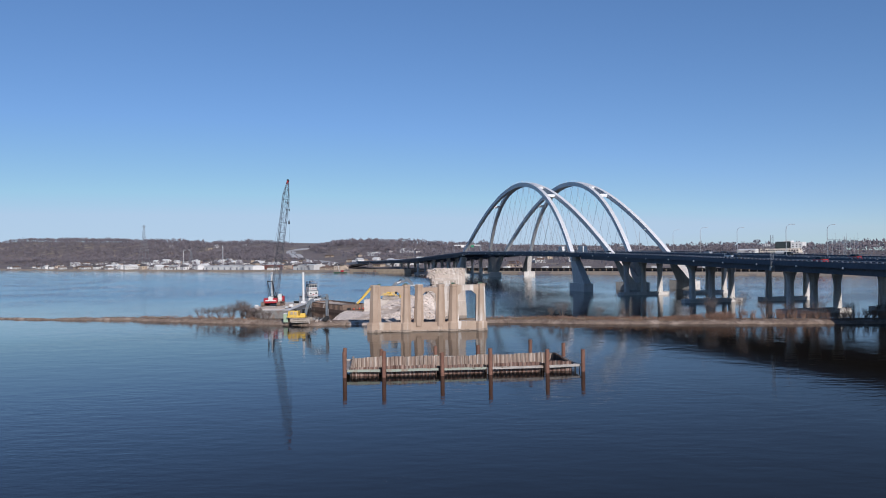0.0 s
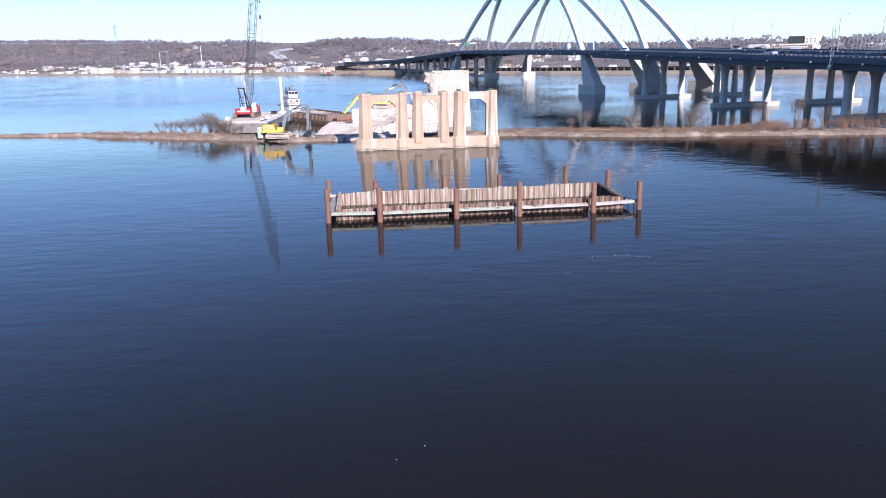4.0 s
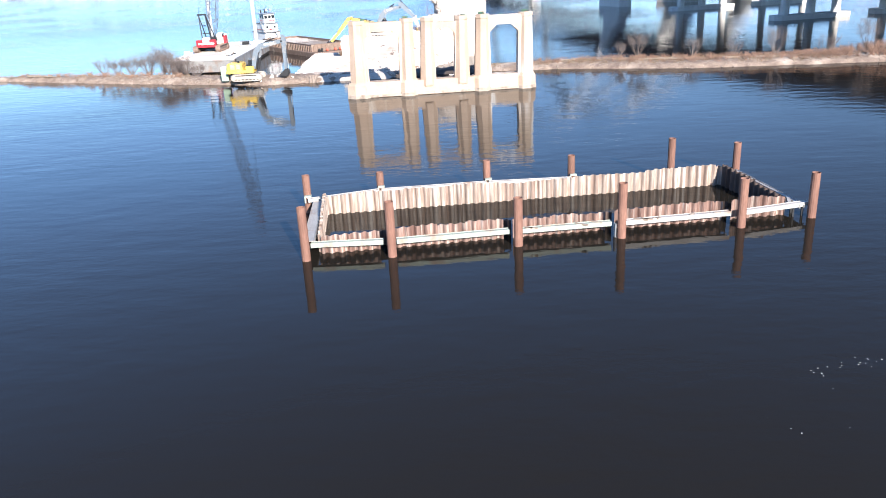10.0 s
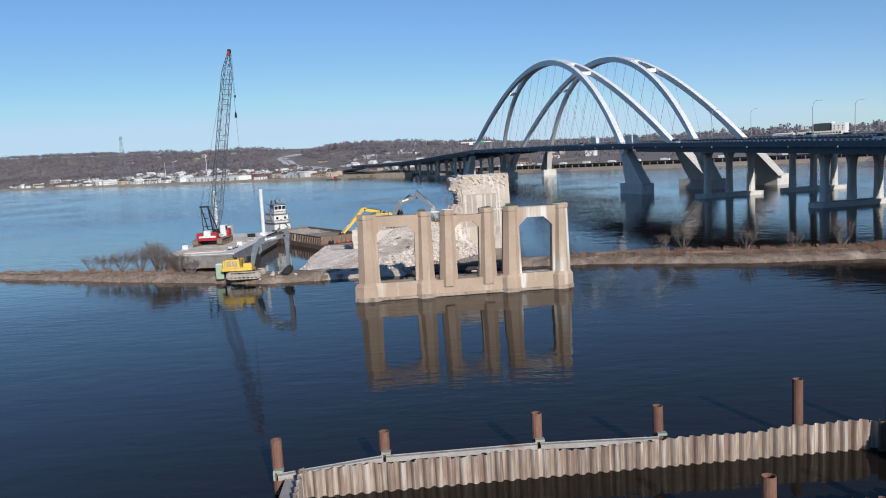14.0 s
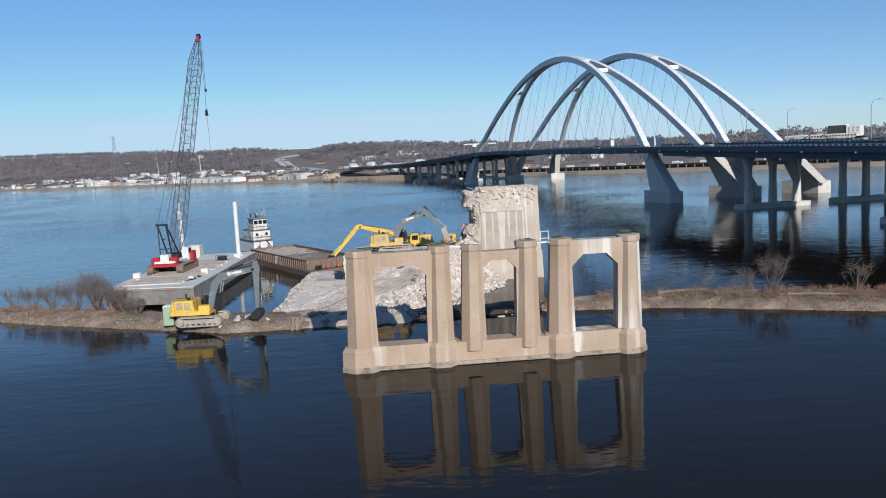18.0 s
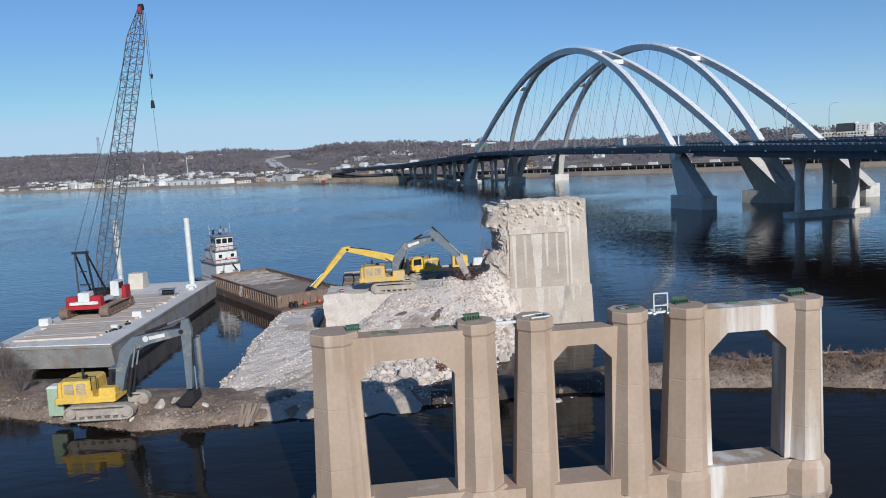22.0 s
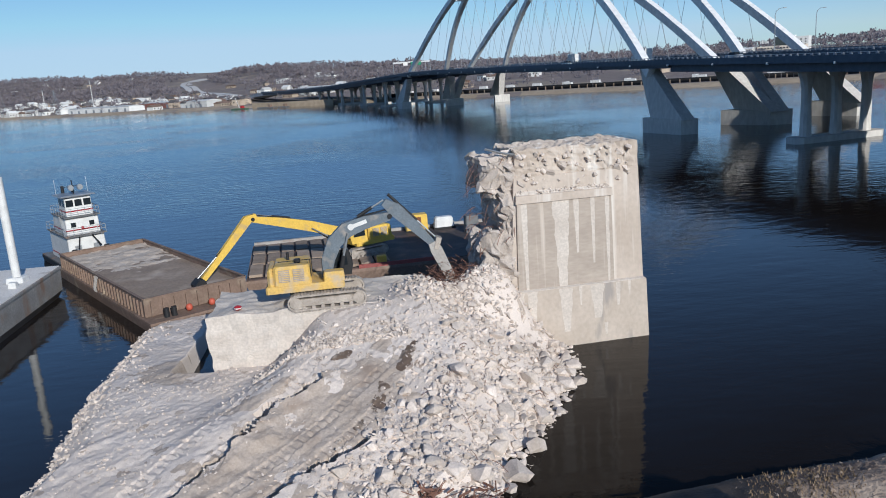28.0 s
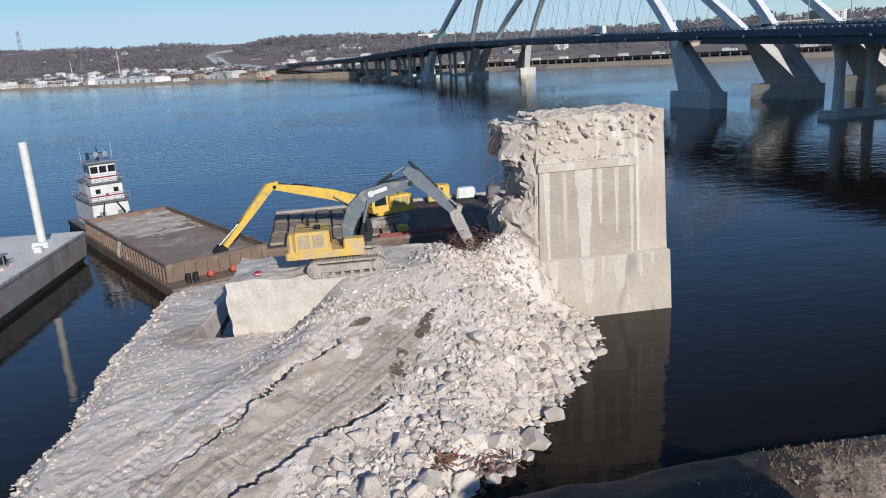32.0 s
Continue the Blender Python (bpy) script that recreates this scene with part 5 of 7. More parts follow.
gate2 = thing("steel_catwalk", "pale steel beams bridging two columns", "catwalk", PIER_M @ pose(-3.6, 0.0, TZ - 0.15))
for y in (-0.3, 0.3):
    part("walk_beam", Geo().bar((-0.7, y, 0), (0.7, y, 0), 0.12), WHITE, gate2)
for x in (-0.4, 0.1, 0.5):
    part("cross_beam", Geo().bar((x, -0.3, 0), (x, 0.3, 0), 0.09), WALERG, gate2)
g = Geo()
for i in range(240):
    x, y = rr.choice((rr.uniform(-12.6, -4.2), rr.uniform(5, 12.6), rr.uniform(-2.8, 3.2))), rr.uniform(-0.55, 0.55)
    on = [w for a, w, fx, b2 in LEGS if abs(x - a) < w / 2]
    lint = 10.05 if -11 < x < -5.6 else 9.65 if -1.4 < x < 1.8 else 10.15 if 6.3 < x < 11 else 0
    z = TZ if on else lint
    if z:
        chip(g, tuple(PIER_M @ Vector((x, y, z))), rr.choice((0.03, 0.045, 0.07)))
tagged(part("pier_debris", g, RUBBLE_S), "bits of grit and rubble on the pier top", "debris", kind="stuff")
for x, y, a, l in ((-9.6, 0.1, 6, 0.9), (-9.0, -0.2, -20, 0.5), (-6.6, 0.3, 15, 0.7), (8.2, 0.2, 4, 0.6)):
    sc = thing("steel_scrap", "short green steel angle lying on the pier beam", "steel scrap", PIER_M @ pose(x, y, 10.07 + 0.1 * (x > 0), 0, 0, a))
    part("angle", Geo().bar((-l / 2, 0, 0.04), (l / 2, 0, 0.04), 0.09, 0.07), GREEN, sc)


# ---- machines ----
def thick_line(pts, widths, y):
    """A flat box beam whose side outline follows a line of (x, z) with given widths."""
    up, dn = [], []
    for i, (p, w) in enumerate(zip(pts, widths)):
        a, b = Vector(pts[max(i - 1, 0)]), Vector(pts[min(i + 1, len(pts) - 1)])
        d = (b - a).normalized()
        n = Vector((-d.y, d.x))
        up.append(Vector(p) + n * w / 2)
        dn.append(Vector(p) - n * w / 2)
    k = len(pts)
    vs = [(q.x, s * y, q.y) for s in (-1, 1) for q in up + dn]
    m = 2 * k
    fs = []
    for i in range(k - 1):
        fs += [(i, i + 1, k + i + 1, k + i), (m + k + i, m + k + i + 1, m + i + 1, m + i), (m + i, m + i + 1, i + 1, i), (k + i, k + i + 1, m + k + i + 1, m + k + i)]
    fs += [(0, k, m + k, m), (k - 1, m + k - 1, m + 2 * k - 1, 2 * k - 1)]
    return Geo().add(vs, fs)


def cylinder_ram(a, b, r, parent, y=0.0):
    a, b = Vector((a[0], y, a[1])), Vector((b[0], y, b[1]))
    k = a.lerp(b, 0.55)
    body = part("hydraulic_cylinder", Geo().tube(a, k, r, n=10), DARK, parent)
    part("piston_rod", Geo().tube(k, b, r * 0.55, n=8), GALV, body)


def crawler(parent, length, gauge, width, high, mat=TRACK):
    for s in (-1, 1):
        r = high / 2
        L = length / 2 - r
        out = [(L + r * math.sin(a), r - r * math.cos(a)) for a in [math.pi * i / 6 for i in range(7)]] + \
              [(-L - r * math.sin(a), r + r * math.cos(a)) for a in [math.pi * i / 6 for i in range(7)]]
        k = len(out)
        y0, y1 = s * gauge / 2 - width / 2, s * gauge / 2 + width / 2
        inn = [(x * (1 - 0.10 / length * 2), r + (z - r) * (1 - 0.12 / r)) for x, z in out]
        vs = [(x, y0, z) for x, z in out] + [(x, y1, z) for x, z in out] + [(x, y0, z) for x, z in inn] + [(x, y1, z) for x, z in inn]
        fs = []
        for i in range(k):
            j = (i + 1) % k
            fs += [(i, j, k + j, k + i), (2 * k + i, 3 * k + i, 3 * k + j, 2 * k + j), (i, 2 * k + i, 2 * k + j, j), (k + i, k + j, 3 * k + j, 3 * k + i)]
        tr = part("track", Geo().add(vs, fs), mat, parent)
        n = int(length / 0.24)
        shoe = Geo().box((0, 0, 0), (0.16, width, 0.06), None, (0.5, 1)).mesh("track_shoe", mat)
        for i in range(n):
            x = -L + 2 * L * i / (n - 1)
            part("track_shoe", shoe, mat, tr, at=pose(x, s * gauge / 2, high + 0.012))
            part("track_shoe", shoe, mat, tr, at=pose(x, s * gauge / 2, -0.012, 180, 0, 0))
        part("track_frame", Geo().box((0, s * gauge / 2, r), (2 * L, width * 0.6, r * 0.9), None, (0.9, 1)), mat, tr)
        for x in (-L, L):
            part("end_wheel", Geo().tube((x, y0 + 0.05, r), (x, y1 - 0.05, r), r * 0.72, n=14), mat, tr)
        for i in range(6):
            x = -L * 0.75 + 1.5 * L * i / 5
            part("roller", Geo().tube((x, y0 + 0.04, 0.2), (x, y1 - 0.04, 0.2), 0.13, n=8), mat, tr)


def excavator(name, label, m, body_mat, boom_mat, boom, boom_w, stick, stick_w, tool, tip, tracks=(4.8, 2.9, 0.65, 1.0), rear=-3.2, sign=None):
    """A crawler excavator; local x is ahead. boom and stick are lines of (x, z)."""
    ex = thing(name, label, "excavator", m)
    crawler(ex, *tracks)
    h = tracks[3]
    part("undercarriage", Geo().box((0, 0, h * 0.62), (1.9, tracks[1] * 0.8, h * 0.5)).tube((0, 0, h * 0.7), (0, 0, h + 0.18), 0.75, n=18), DARK, ex)
    z0 = h + 0.16
    front = 1.25
    part("house", Geo().box(((rear + front) / 2 - 0.25, 0, z0 + 0.22), (front - rear + 0.3, 2.9, 0.44), None, (1, 1), 0.12), body_mat, ex)
    eng = part("engine_cover", Geo().box((rear + 1.25, 0, z0 + 1.02), (2.3, 2.86, 1.2), None, (0.97, 0.97), 0.16), body_mat, ex)
    part("counterweight", Geo().box((rear - 0.02, 0, z0 + 0.85), (0.5, 2.7, 1.35), None, (0.8, 0.95), 0.18), body_mat, ex)
    for x in (rear + 0.78, rear + 1.65):
        for s in (-1, 1):
            part("vent_panel", Geo().box((x, s * 1.43, z0 + 1.05), (0.66, 0.05, 0.75)), TRACK, eng)
            g = Geo()
            for k in range(6):
                g.box((x, s * 1.46, z0 + 0.75 + 0.12 * k), (0.62, 0.03, 0.03))
            tagged(part("vent_slats", g, body_mat, eng), kind="stuff")
    part("exhaust", Geo().tube((rear + 1.0, 0.5, z0 + 1.55), (rear + 1.0, 0.5, z0 + 2.1), 0.09, n=10), DARK, eng)
    part("air_filter", Geo().tube((rear + 1.6, -0.5, z0 + 1.55), (rear + 1.6, -0.5, z0 + 1.85), 0.2, n=12), DARK, eng)
    part("tool_box", Geo().box((0.55, -0.95, z0 + 0.72), (1.3, 0.85, 0.6), None, (0.95, 0.95), 0.08), body_mat, ex)
    for x in (rear + 2.4, -0.1):
        part("handrail", Geo().bar((x, -1.38, z0 + 0.9), (x, -1.38, z0 + 1.95), 0.04).bar((x, -1.38, z0 + 1.95), (x - 1.9, -1.38, z0 + 1.95), 0.04), DARK, ex)
    cab = part("cab", Geo().loft([[(x, y, z) for x, y in ((xa, 0.45), (xb, 0.45), (xb, 1.42), (xa, 1.42))] for z, xa, xb in
                                  ((z0 + 0.3, 0.0, 1.65), (z0 + 0.95, 0.0, 1.8), (z0 + 1.75, 0.05, 1.6), (z0 + 1.95, 0.15, 1.45))]), body_mat if boom_mat is body_mat else DARK, ex, "cab with wide dark windows")
    for y in (0.43, 1.44):
        part("window", Geo().box((0.85, y, z0 + 1.35), (1.25, 0.02, 0.8), None, (0.9, 1)), GLASS, cab)
    part("windscreen", Geo().box((1.76, 0.93, z0 + 1.25), (0.03, 0.85, 0.95)), GLASS, cab)
    part("roof", Geo().box((0.8, 0.93, z0 + 1.99), (1.45, 1.02, 0.09)), boom_mat if boom_mat is GREYPAINT else body_mat, cab)
    b = part("boom", thick_line(boom, boom_w, 0.28), boom_mat, ex)
    st = part("stick", thick_line(stick, stick_w, 0.22), boom_mat, ex)
    mid = boom[len(boom) // 2]
    for y in (-0.42, 0.42):
        cylinder_ram((boom[0][0] + 0.75, boom[0][1] - 0.25), (mid[0] + 0.1, mid[1] - 0.15), 0.13, ex, y)
    a, c = boom[-2], stick[0]
    up = 0.5
    cylinder_ram((a[0] * 0.65 + mid[0] * 0.35, a[1] * 0.65 + mid[1] * 0.35 + up), (c[0], c[1] + 0.12), 0.11, ex)
    part("boom_pin", Geo().tube((boom[-1][0], -0.34, boom[-1][1]), (boom[-1][0], 0.34, boom[-1][1]), 0.16, n=12), DARK, b)
    for y in (-0.1, 0.1):
        g = Geo()
        for p, q in zip(boom, boom[1:]):
            g.tube((p[0], y, p[1] + 0.42), (q[0], y, q[1] + 0.42), 0.035, n=5)
        part("hydraulic_hose", g, DARK, b)
    e = Vector(stick[-1])
    t = Vector(tip)
    d = (t - e).normalized()
    n = Vector((-d.y, d.x))
    if tool == "breaker":
        q = [e + d * k for k in (-0.2, 0.35, 2.3, 2.5)]
        br = part("breaker", thick_line([tuple(v) for v in q], [0.55, 0.75, 0.62, 0.4], 0.3), WALERG, ex, "worn grey hydraulic breaker")
        part("chisel", Geo().tube((q[3].x, 0, q[3].y), (t.x, 0, t.y), 0.09, 0.05, 8), DARK, br)
        part("linkage", thick_line([tuple(e + n * 0.5 - d * 0.3), tuple(e + d * 0.3)], [0.35, 0.3], 0.36), TRACK, ex)
        cylinder_ram((stick[0][0] + 0.3, stick[0][1] + 0.45), (e.x + n.x * 0.45, e.y + n.y * 0.45), 0.1, ex)
    else:
        bk = [(e + n * 0.45), (e + n * 0.75 + d * 0.55), (e + n * 0.45 + d * 1.15), (e - n * 0.25 + d * 1.35), (e - n * 0.75 + d * 1.1)]
        g = thick_line([tuple(v) for v in bk], [0.08] * 5, 0.62)
        bu = part("bucket", g, DARK, ex, "dark worn steel digging bucket")
        for s in (-1, 1):
            pts = bk + [e]
            part("bucket_side", Geo().loft([[(v.x, s * 0.6 + o, v.y) for v in pts] for o in (-0.02, 0.02)]), DARK, bu)
        for k in range(5):
            y = -0.5 + 0.25 * k
            v = bk[-1]
            part("bucket_tooth", Geo().box((v.x - n.x * 0.12, y, v.y - n.y * 0.12), (0.28, 0.09, 0.09)), TRACK, bu)
        cylinder_ram((stick[0][0] * 0.75 + stick[-1][0] * 0.25 + n.x * 0.4, stick[0][1] * 0.75 + stick[-1][1] * 0.25 + n.y * 0.4), (e.x + n.x * 0.5, e.y + n.y * 0.5), 0.09, ex)
    if sign:
        x, z, w, hh, ang = sign
        bar = part("white_boom_mark", Geo().box((0, 0, 0), (w, 0.015, hh)), WHITE, b, "plain white maker's mark")
        bar.matrix_basis = pose(x, -0.292, z, 0, -ang, 0)
        dot = part("white_boom_mark", Geo().tube((0, -0.008, 0), (0, 0.008, 0), hh * 0.85, n=12), WHITE, b)
        dot.matrix_basis = pose(x - math.cos(radians(ang)) * w * 0.72, -0.292, z - math.sin(radians(ang)) * w * 0.72)
    return ex


excavator("breaker_excavator", "dusty yellow crawler excavator with grey boom and breaker", pose(-12.8, 169.1, 4.72, 0, 0, 3), DUSTYELLOW, GREYPAINT,
          [(0.05, 1.5), (0.3, 2.7), (0.75, 3.7), (1.55, 4.42), (2.75, 4.8), (4.3, 5.05)], [0.6, 0.8, 0.9, 0.95, 0.8, 0.5],
          [(4.02, 5.95), (4.65, 5.45), (5.9, 4.15), (6.95, 2.95)], [0.45, 0.85, 0.65, 0.4], "breaker", (8.35, -0.35), sign=(2.45, 4.78, 0.85, 0.24, 16))
excavator("bucket_excavator", "yellow crawler excavator with blue-grey boom resting its bucket on the spit", pose(-33.1, 145.0, 0.75, 0, 0, 0), YELLOW, GREYPAINT,
          [(1.0, 1.7), (1.3, 3.2), (1.75, 4.5), (2.5, 5.2), (3.8, 5.5), (6.0, 5.85)], [0.55, 0.75, 0.85, 0.9, 0.75, 0.5],
          [(6.3, 6.75), (6.35, 6.0), (6.3, 4.0), (6.2, 1.5)], [0.45, 0.8, 0.6, 0.4], "bucket", (5.9, 0.3), tracks=(5.1, 3.0, 0.7, 1.05), rear=-2.9, sign=(4.2, 5.6, 1.2, 0.26, 9))
excavator("long_reach_excavator", "bright yellow long-reach crawler excavator digging from a work barge", pose(-11.0, 194.6, 1.78, 0, 0, 210), YELLOW, YELLOW,
          [(1.0, 1.5), (2.3, 2.6), (5.0, 3.6), (8.0, 4.5), (10.5, 5.15)], [0.6, 0.95, 0.95, 0.8, 0.5],
          [(10.1, 5.35), (10.9, 5.2), (13.2, 2.9), (15.4, 0.75)], [0.5, 0.75, 0.6, 0.4], "bucket", (15.6, 0.2), tracks=(4.2, 2.6, 0.6, 0.95), rear=-2.6)


# ---- crane barge ----
BARGESIDE = material("worn_grey_barge_side", (0.36, 0.35, 0.33), (0.25, 0.24, 0.23), 0.5, 6, 0.7, 0.1, stain=(0.24, 0.165, 0.12), stain_scale=0.7, stain_cut=(0.5, 0.7), streak=(1, 1, 0.5), bump=0.2)
LOWERHULL = material("black_lower_hull", (0.05, 0.047, 0.045), (0.03, 0.028, 0.027), 0.6, 6, 0.5, 0.1, bump=0.15)
barge = thing("crane_barge", "grey steel deck barge with pale timber deck carrying a crane", "barge")
q = [(-38.7, 159.0), (-39.8, 196.9), (-51.9, 196.9), (-50.9, 160.3)]
DK = 2.8
cen = Vector((-45.5, 178.5))
inset = lambda k: [tuple(cen + (Vector(p) - cen) * k) for p in q]
part("hull", Geo().loft([[(x, y + (0.5 if y < 170 else -0.3), DK - 2.3) for x, y in inset(0.999)], [(*p, DK - 0.15) for p in q], [(*p, DK - 0.05) for p in inset(0.998)]]), BARGESIDE, barge)
part("hull_bottom", Geo().loft([[(x, y + (4.0 if y < 170 else -2.6), -1.0) for x, y in inset(0.97)], [(x, y + (0.55 if y < 170 else -0.3), DK - 2.31) for x, y in inset(0.995)]]), LOWERHULL, barge, "black lower hull")
part("deck", Geo().loft([[(*p, DK - 0.1) for p in inset(0.996)], [(*p, DK + 0.02) for p in inset(0.994)]]), DECK, barge)
for a, b in zip(q, q[1:] + q[:1]):
    part("rub_rail", Geo().bar((*a, DK - 0.18), (*b, DK - 0.18), 0.18, 0.22), BARGESIDE, barge)
rr = random.Random(31)
for i in range(31):
    y = 162.6 + 0.78 * i
    part("crane_mat", Geo().box((-45.2 + rr.uniform(-0.3, 0.3), y, DK + 0.1 + rr.uniform(-0.02, 0.02)), (8.2 + rr.uniform(-0.5, 0.5), 0.772, 0.2), None, (1, 1), 0.02), PALETIMBER, barge)
for x, y, w in ((-41.0, 171.6, 0.9), (-50.4, 170.2, 0.9), (-41.2, 166.0, 0.6), (-40.7, 189, 0.6)):
    bt = part("bollard_box", Geo().box((x, y, DK + 0.02 + w * 0.4), (w * 1.2, w, w * 0.8), None, (0.92, 0.92), 0.06), WHITE, barge)
g = Geo()
for i in range(26):
    p = (rr.uniform(-42.0, -40.6), rr.uniform(163.5, 170), DK + 0.1)
    g.box((0, 0, 0), (rr.uniform(0.2, 0.8), rr.uniform(0.1, 0.3), rr.uniform(0.08, 0.2)), pose(*p, 0, 0, rr.uniform(0, 180)))
tagged(part("deck_gear", g, DARK, barge), kind="stuff")


def spud(x, y, h, r=0.36):
    s = thing("spud_pile", "tall white painted steel spud pile on the barge", "spud pile", pose(x, y, 0), "barge spuds")
    ring = lambda rad, z: [(rad * math.cos(6.2832 * i / 14), rad * math.sin(6.2832 * i / 14), z) for i in range(14)]
    part("tube", Geo().loft([ring(r, -2), ring(r, h), ring(r - 0.05, h + 0.03)]), WHITE, s)
    part("spud_well", Geo().box((0, 0, DK + 0.25), (1.5, 1.5, 0.5), None, (0.95, 0.95), 0.1), WHITE, s)


spud(-41.3, 191.3, 12.1)
spud(-51.0, 191.8, 12.3)
tank = thing("deck_box", "pale cream steel tool container on the crane barge", "container", pose(-49.3, 193.4, DK + 0.02))
part("body", Geo().box((0, 0, 1.05), (2.0, 2.3, 2.1), None, (1, 0.8), 0.06), plain("cream_paint", (0.66, 0.61, 0.51), 0.6), tank)
part("ladder", Geo().bar((-1.05, 0.3, 0), (-1.05, 0.3, 2.1), 0.05).bar((-1.05, -0.2, 0), (-1.05, -0.2, 2.1), 0.05), GALV, tank)
winch = thing("deck_winch", "dark deck winch with cable drum and frame", "winch", pose(-42.2, 184.6, DK + 0.02) @ Matrix.Scale(0.8, 4))
part("frame", Geo().box((0, 0, 0.25), (2.6, 1.6, 0.12)).bar((-1.2, -0.7, 0), (-1.2, -0.7, 1.2), 0.1).bar((1.2, -0.7, 0), (1.2, -0.7, 1.2), 0.1).bar((-1.2, -0.7, 1.2), (1.2, -0.7, 1.2), 0.1), GALV, winch)
part("drum", Geo().tube((-0.9, 0.1, 0.7), (0.9, 0.1, 0.7), 0.45, n=14), DARK, winch)
part("cover", Geo().box((0, -0.2, 1.25), (2.4, 1.4, 0.08)), GALV, winch)

# ---- crawler crane ----
crane = thing("crawler_crane", "red and white crawler crane with tall dark lattice boom", "crane", pose(-46.9, 175.2, DK + 0.22, 0, 0, 90))
crawler(crane, 7.4, 4.4, 0.95, 1.15, RUSTHULL)
part("car_body", Geo().box((0, 0, 0.75), (3.4, 3.6, 0.6)).tube((0, 0, 0.9), (0, 0, 1.5), 1.2, n=20), DARK, crane)
part("turntable_deck", Geo().box((-0.6, 0, 1.6), (5.6, 3.1, 0.3), None, (1, 1), 0.08), WHITE, crane)
for y in (-1.15, 1.45):
    part("counterweight", Geo().box((-2.6, y, 1.6), (1.2, 1.25, 1.4), None, (0.94, 0.96), 0.14), RED, crane, "red counterweight")
for k in range(4):
    part("white_mark", Geo().box((-3.215, -0.95 + 0.55 * k, 1.6), (0.02, 0.34, 0.4)), WHITE, crane)
part("counterweight_beam", Geo().box((-2.5, 0.15, 1.15), (1.4, 3.8, 0.5), None, (1, 1), 0.08), RED, crane)
part("engine_house", Geo().box((-2.2, 0.15, 2.15), (1.6, 1.3, 1.1), None, (0.95, 0.95), 0.1), WHITE, crane)
for k in range(3):
    part("hoist_drum", Geo().tube((-0.6 + 0.9 * k, -0.9, 2.2), (-0.6 + 0.9 * k, 0.9, 2.2), 0.42, n=14), DARK, crane)
cab = part("operator_cab", Geo().box((1.6, -1.7, 2.45), (1.7, 1.0, 1.7), None, (0.9, 0.95), 0.08), WHITE, crane, "white operator cab")
part("cab_window", Geo().box((1.6, -2.2, 2.75), (1.2, 0.03, 0.7)), GLASS, cab)
part("cab_window", Geo().box((2.46, -1.7, 2.75), (0.03, 0.8, 0.8)), GLASS, cab)
part("red_panel", Geo().box((2.3, -2.4, 1.9), (1.6, 0.5, 1.5), None, (0.9, 1), 0.1), RED, crane)
BF, BT = Vector((1.5, 0.0, 1.9)), Vector((23.3, 0.4, 37.6))


def lattice(parent, a, b, w, bays, name):
    """A four-chord lattice boom, tapered at both ends."""
    d = b - a
    u = d.normalized()
    s = u.cross(Vector((1, 0, 0))).normalized()
    v = s.cross(u)
    wide = lambda t: w * min(1.0, 0.35 + t * 6.5, 0.25 + (1 - t) * 6.0)
    at = lambda t, i: a + d * t + (s * (1 if i in (0, 3) else -1) + v * (1 if i < 2 else -1)) * wide(t) / 2
    for i in range(4):
        g = Geo()
        g.loft([[at(k / bays, i) + s * 0.065 * math.cos(1.2566 * q) + v * 0.065 * math.sin(1.2566 * q) for q in range(5)] for k in range(bays + 1)])
        part("chord", g, CRANEGREY, parent)
    g = Geo()
    for k in range(bays):
        for i in range(4):
            j = (i + 1) % 4
            p, q2 = (i, j) if k % 2 else (j, i)
            g.tube(at(k / bays, p), at((k + 1) / bays, q2), 0.03, n=4, cap=False)
            g.tube(at(k / bays, i), at(k / bays, j), 0.028, n=4, cap=False)
    tagged(part(name, g, CRANEGREY, parent), kind="stuff")


boom = part("boom_foot", Geo().tube(BF + Vector((0, -1.2, 0)), BF + Vector((0, 1.2, 0)), 0.14, n=10), DARK, crane)
lattice(crane, BF, BT, 1.75, 34, "boom_lacing")
part("boom_head", Geo().box(tuple(BT), (0.7, 0.6, 0.9), None, (0.8, 0.8), 0.1), RED, crane, "red boom head with sheaves")
part("head_sheave", Geo().tube(BT + Vector((0.5, -0.3, 0.5)), BT + Vector((0.5, 0.3, 0.5)), 0.45, n=14), DARK, crane)
GT = Vector((-1.5, 0.6, 7.0))
for y in (-0.9, 0.9):
    part("gantry_leg", Geo().bar((-2.2, y, 1.8), (GT.x, GT.y + y * 0.7, GT.z), 0.18), DARK, crane)
    part("gantry_leg", Geo().bar((1.0, y, 1.9), (GT.x, GT.y + y * 0.7, GT.z), 0.15), DARK, crane)
    part("pendant", Geo().tube(GT + Vector((0, y * 0.7, 0)), BT + Vector((0, y * 0.4, 0)), 0.028, n=4), DARK, crane)
part("gantry_head", Geo().bar(GT + Vector((0, -0.9, 0)), GT + Vector((0, 0.9, 0)), 0.28), DARK, crane)
for k in (0.32, 0.6):
    part("gantry_brace", Geo().bar(Vector((-2.2, -0.9, 1.8)).lerp(GT, k), Vector((-2.2, 0.9, 1.8)).lerp(GT, k), 0.14), DARK, crane)
HK = BT + Vector((1.1, -0.1, 0))
part("hoist_rope", Geo().tube(HK, HK + Vector((0, 0, -12.2)), 0.03, n=4), DARK, crane)
part("hook_block", Geo().box(tuple(HK + Vector((0, 0, -12.7))), (0.6, 0.5, 1.1), None, (0.7, 0.7), 0.12), DARK, crane)
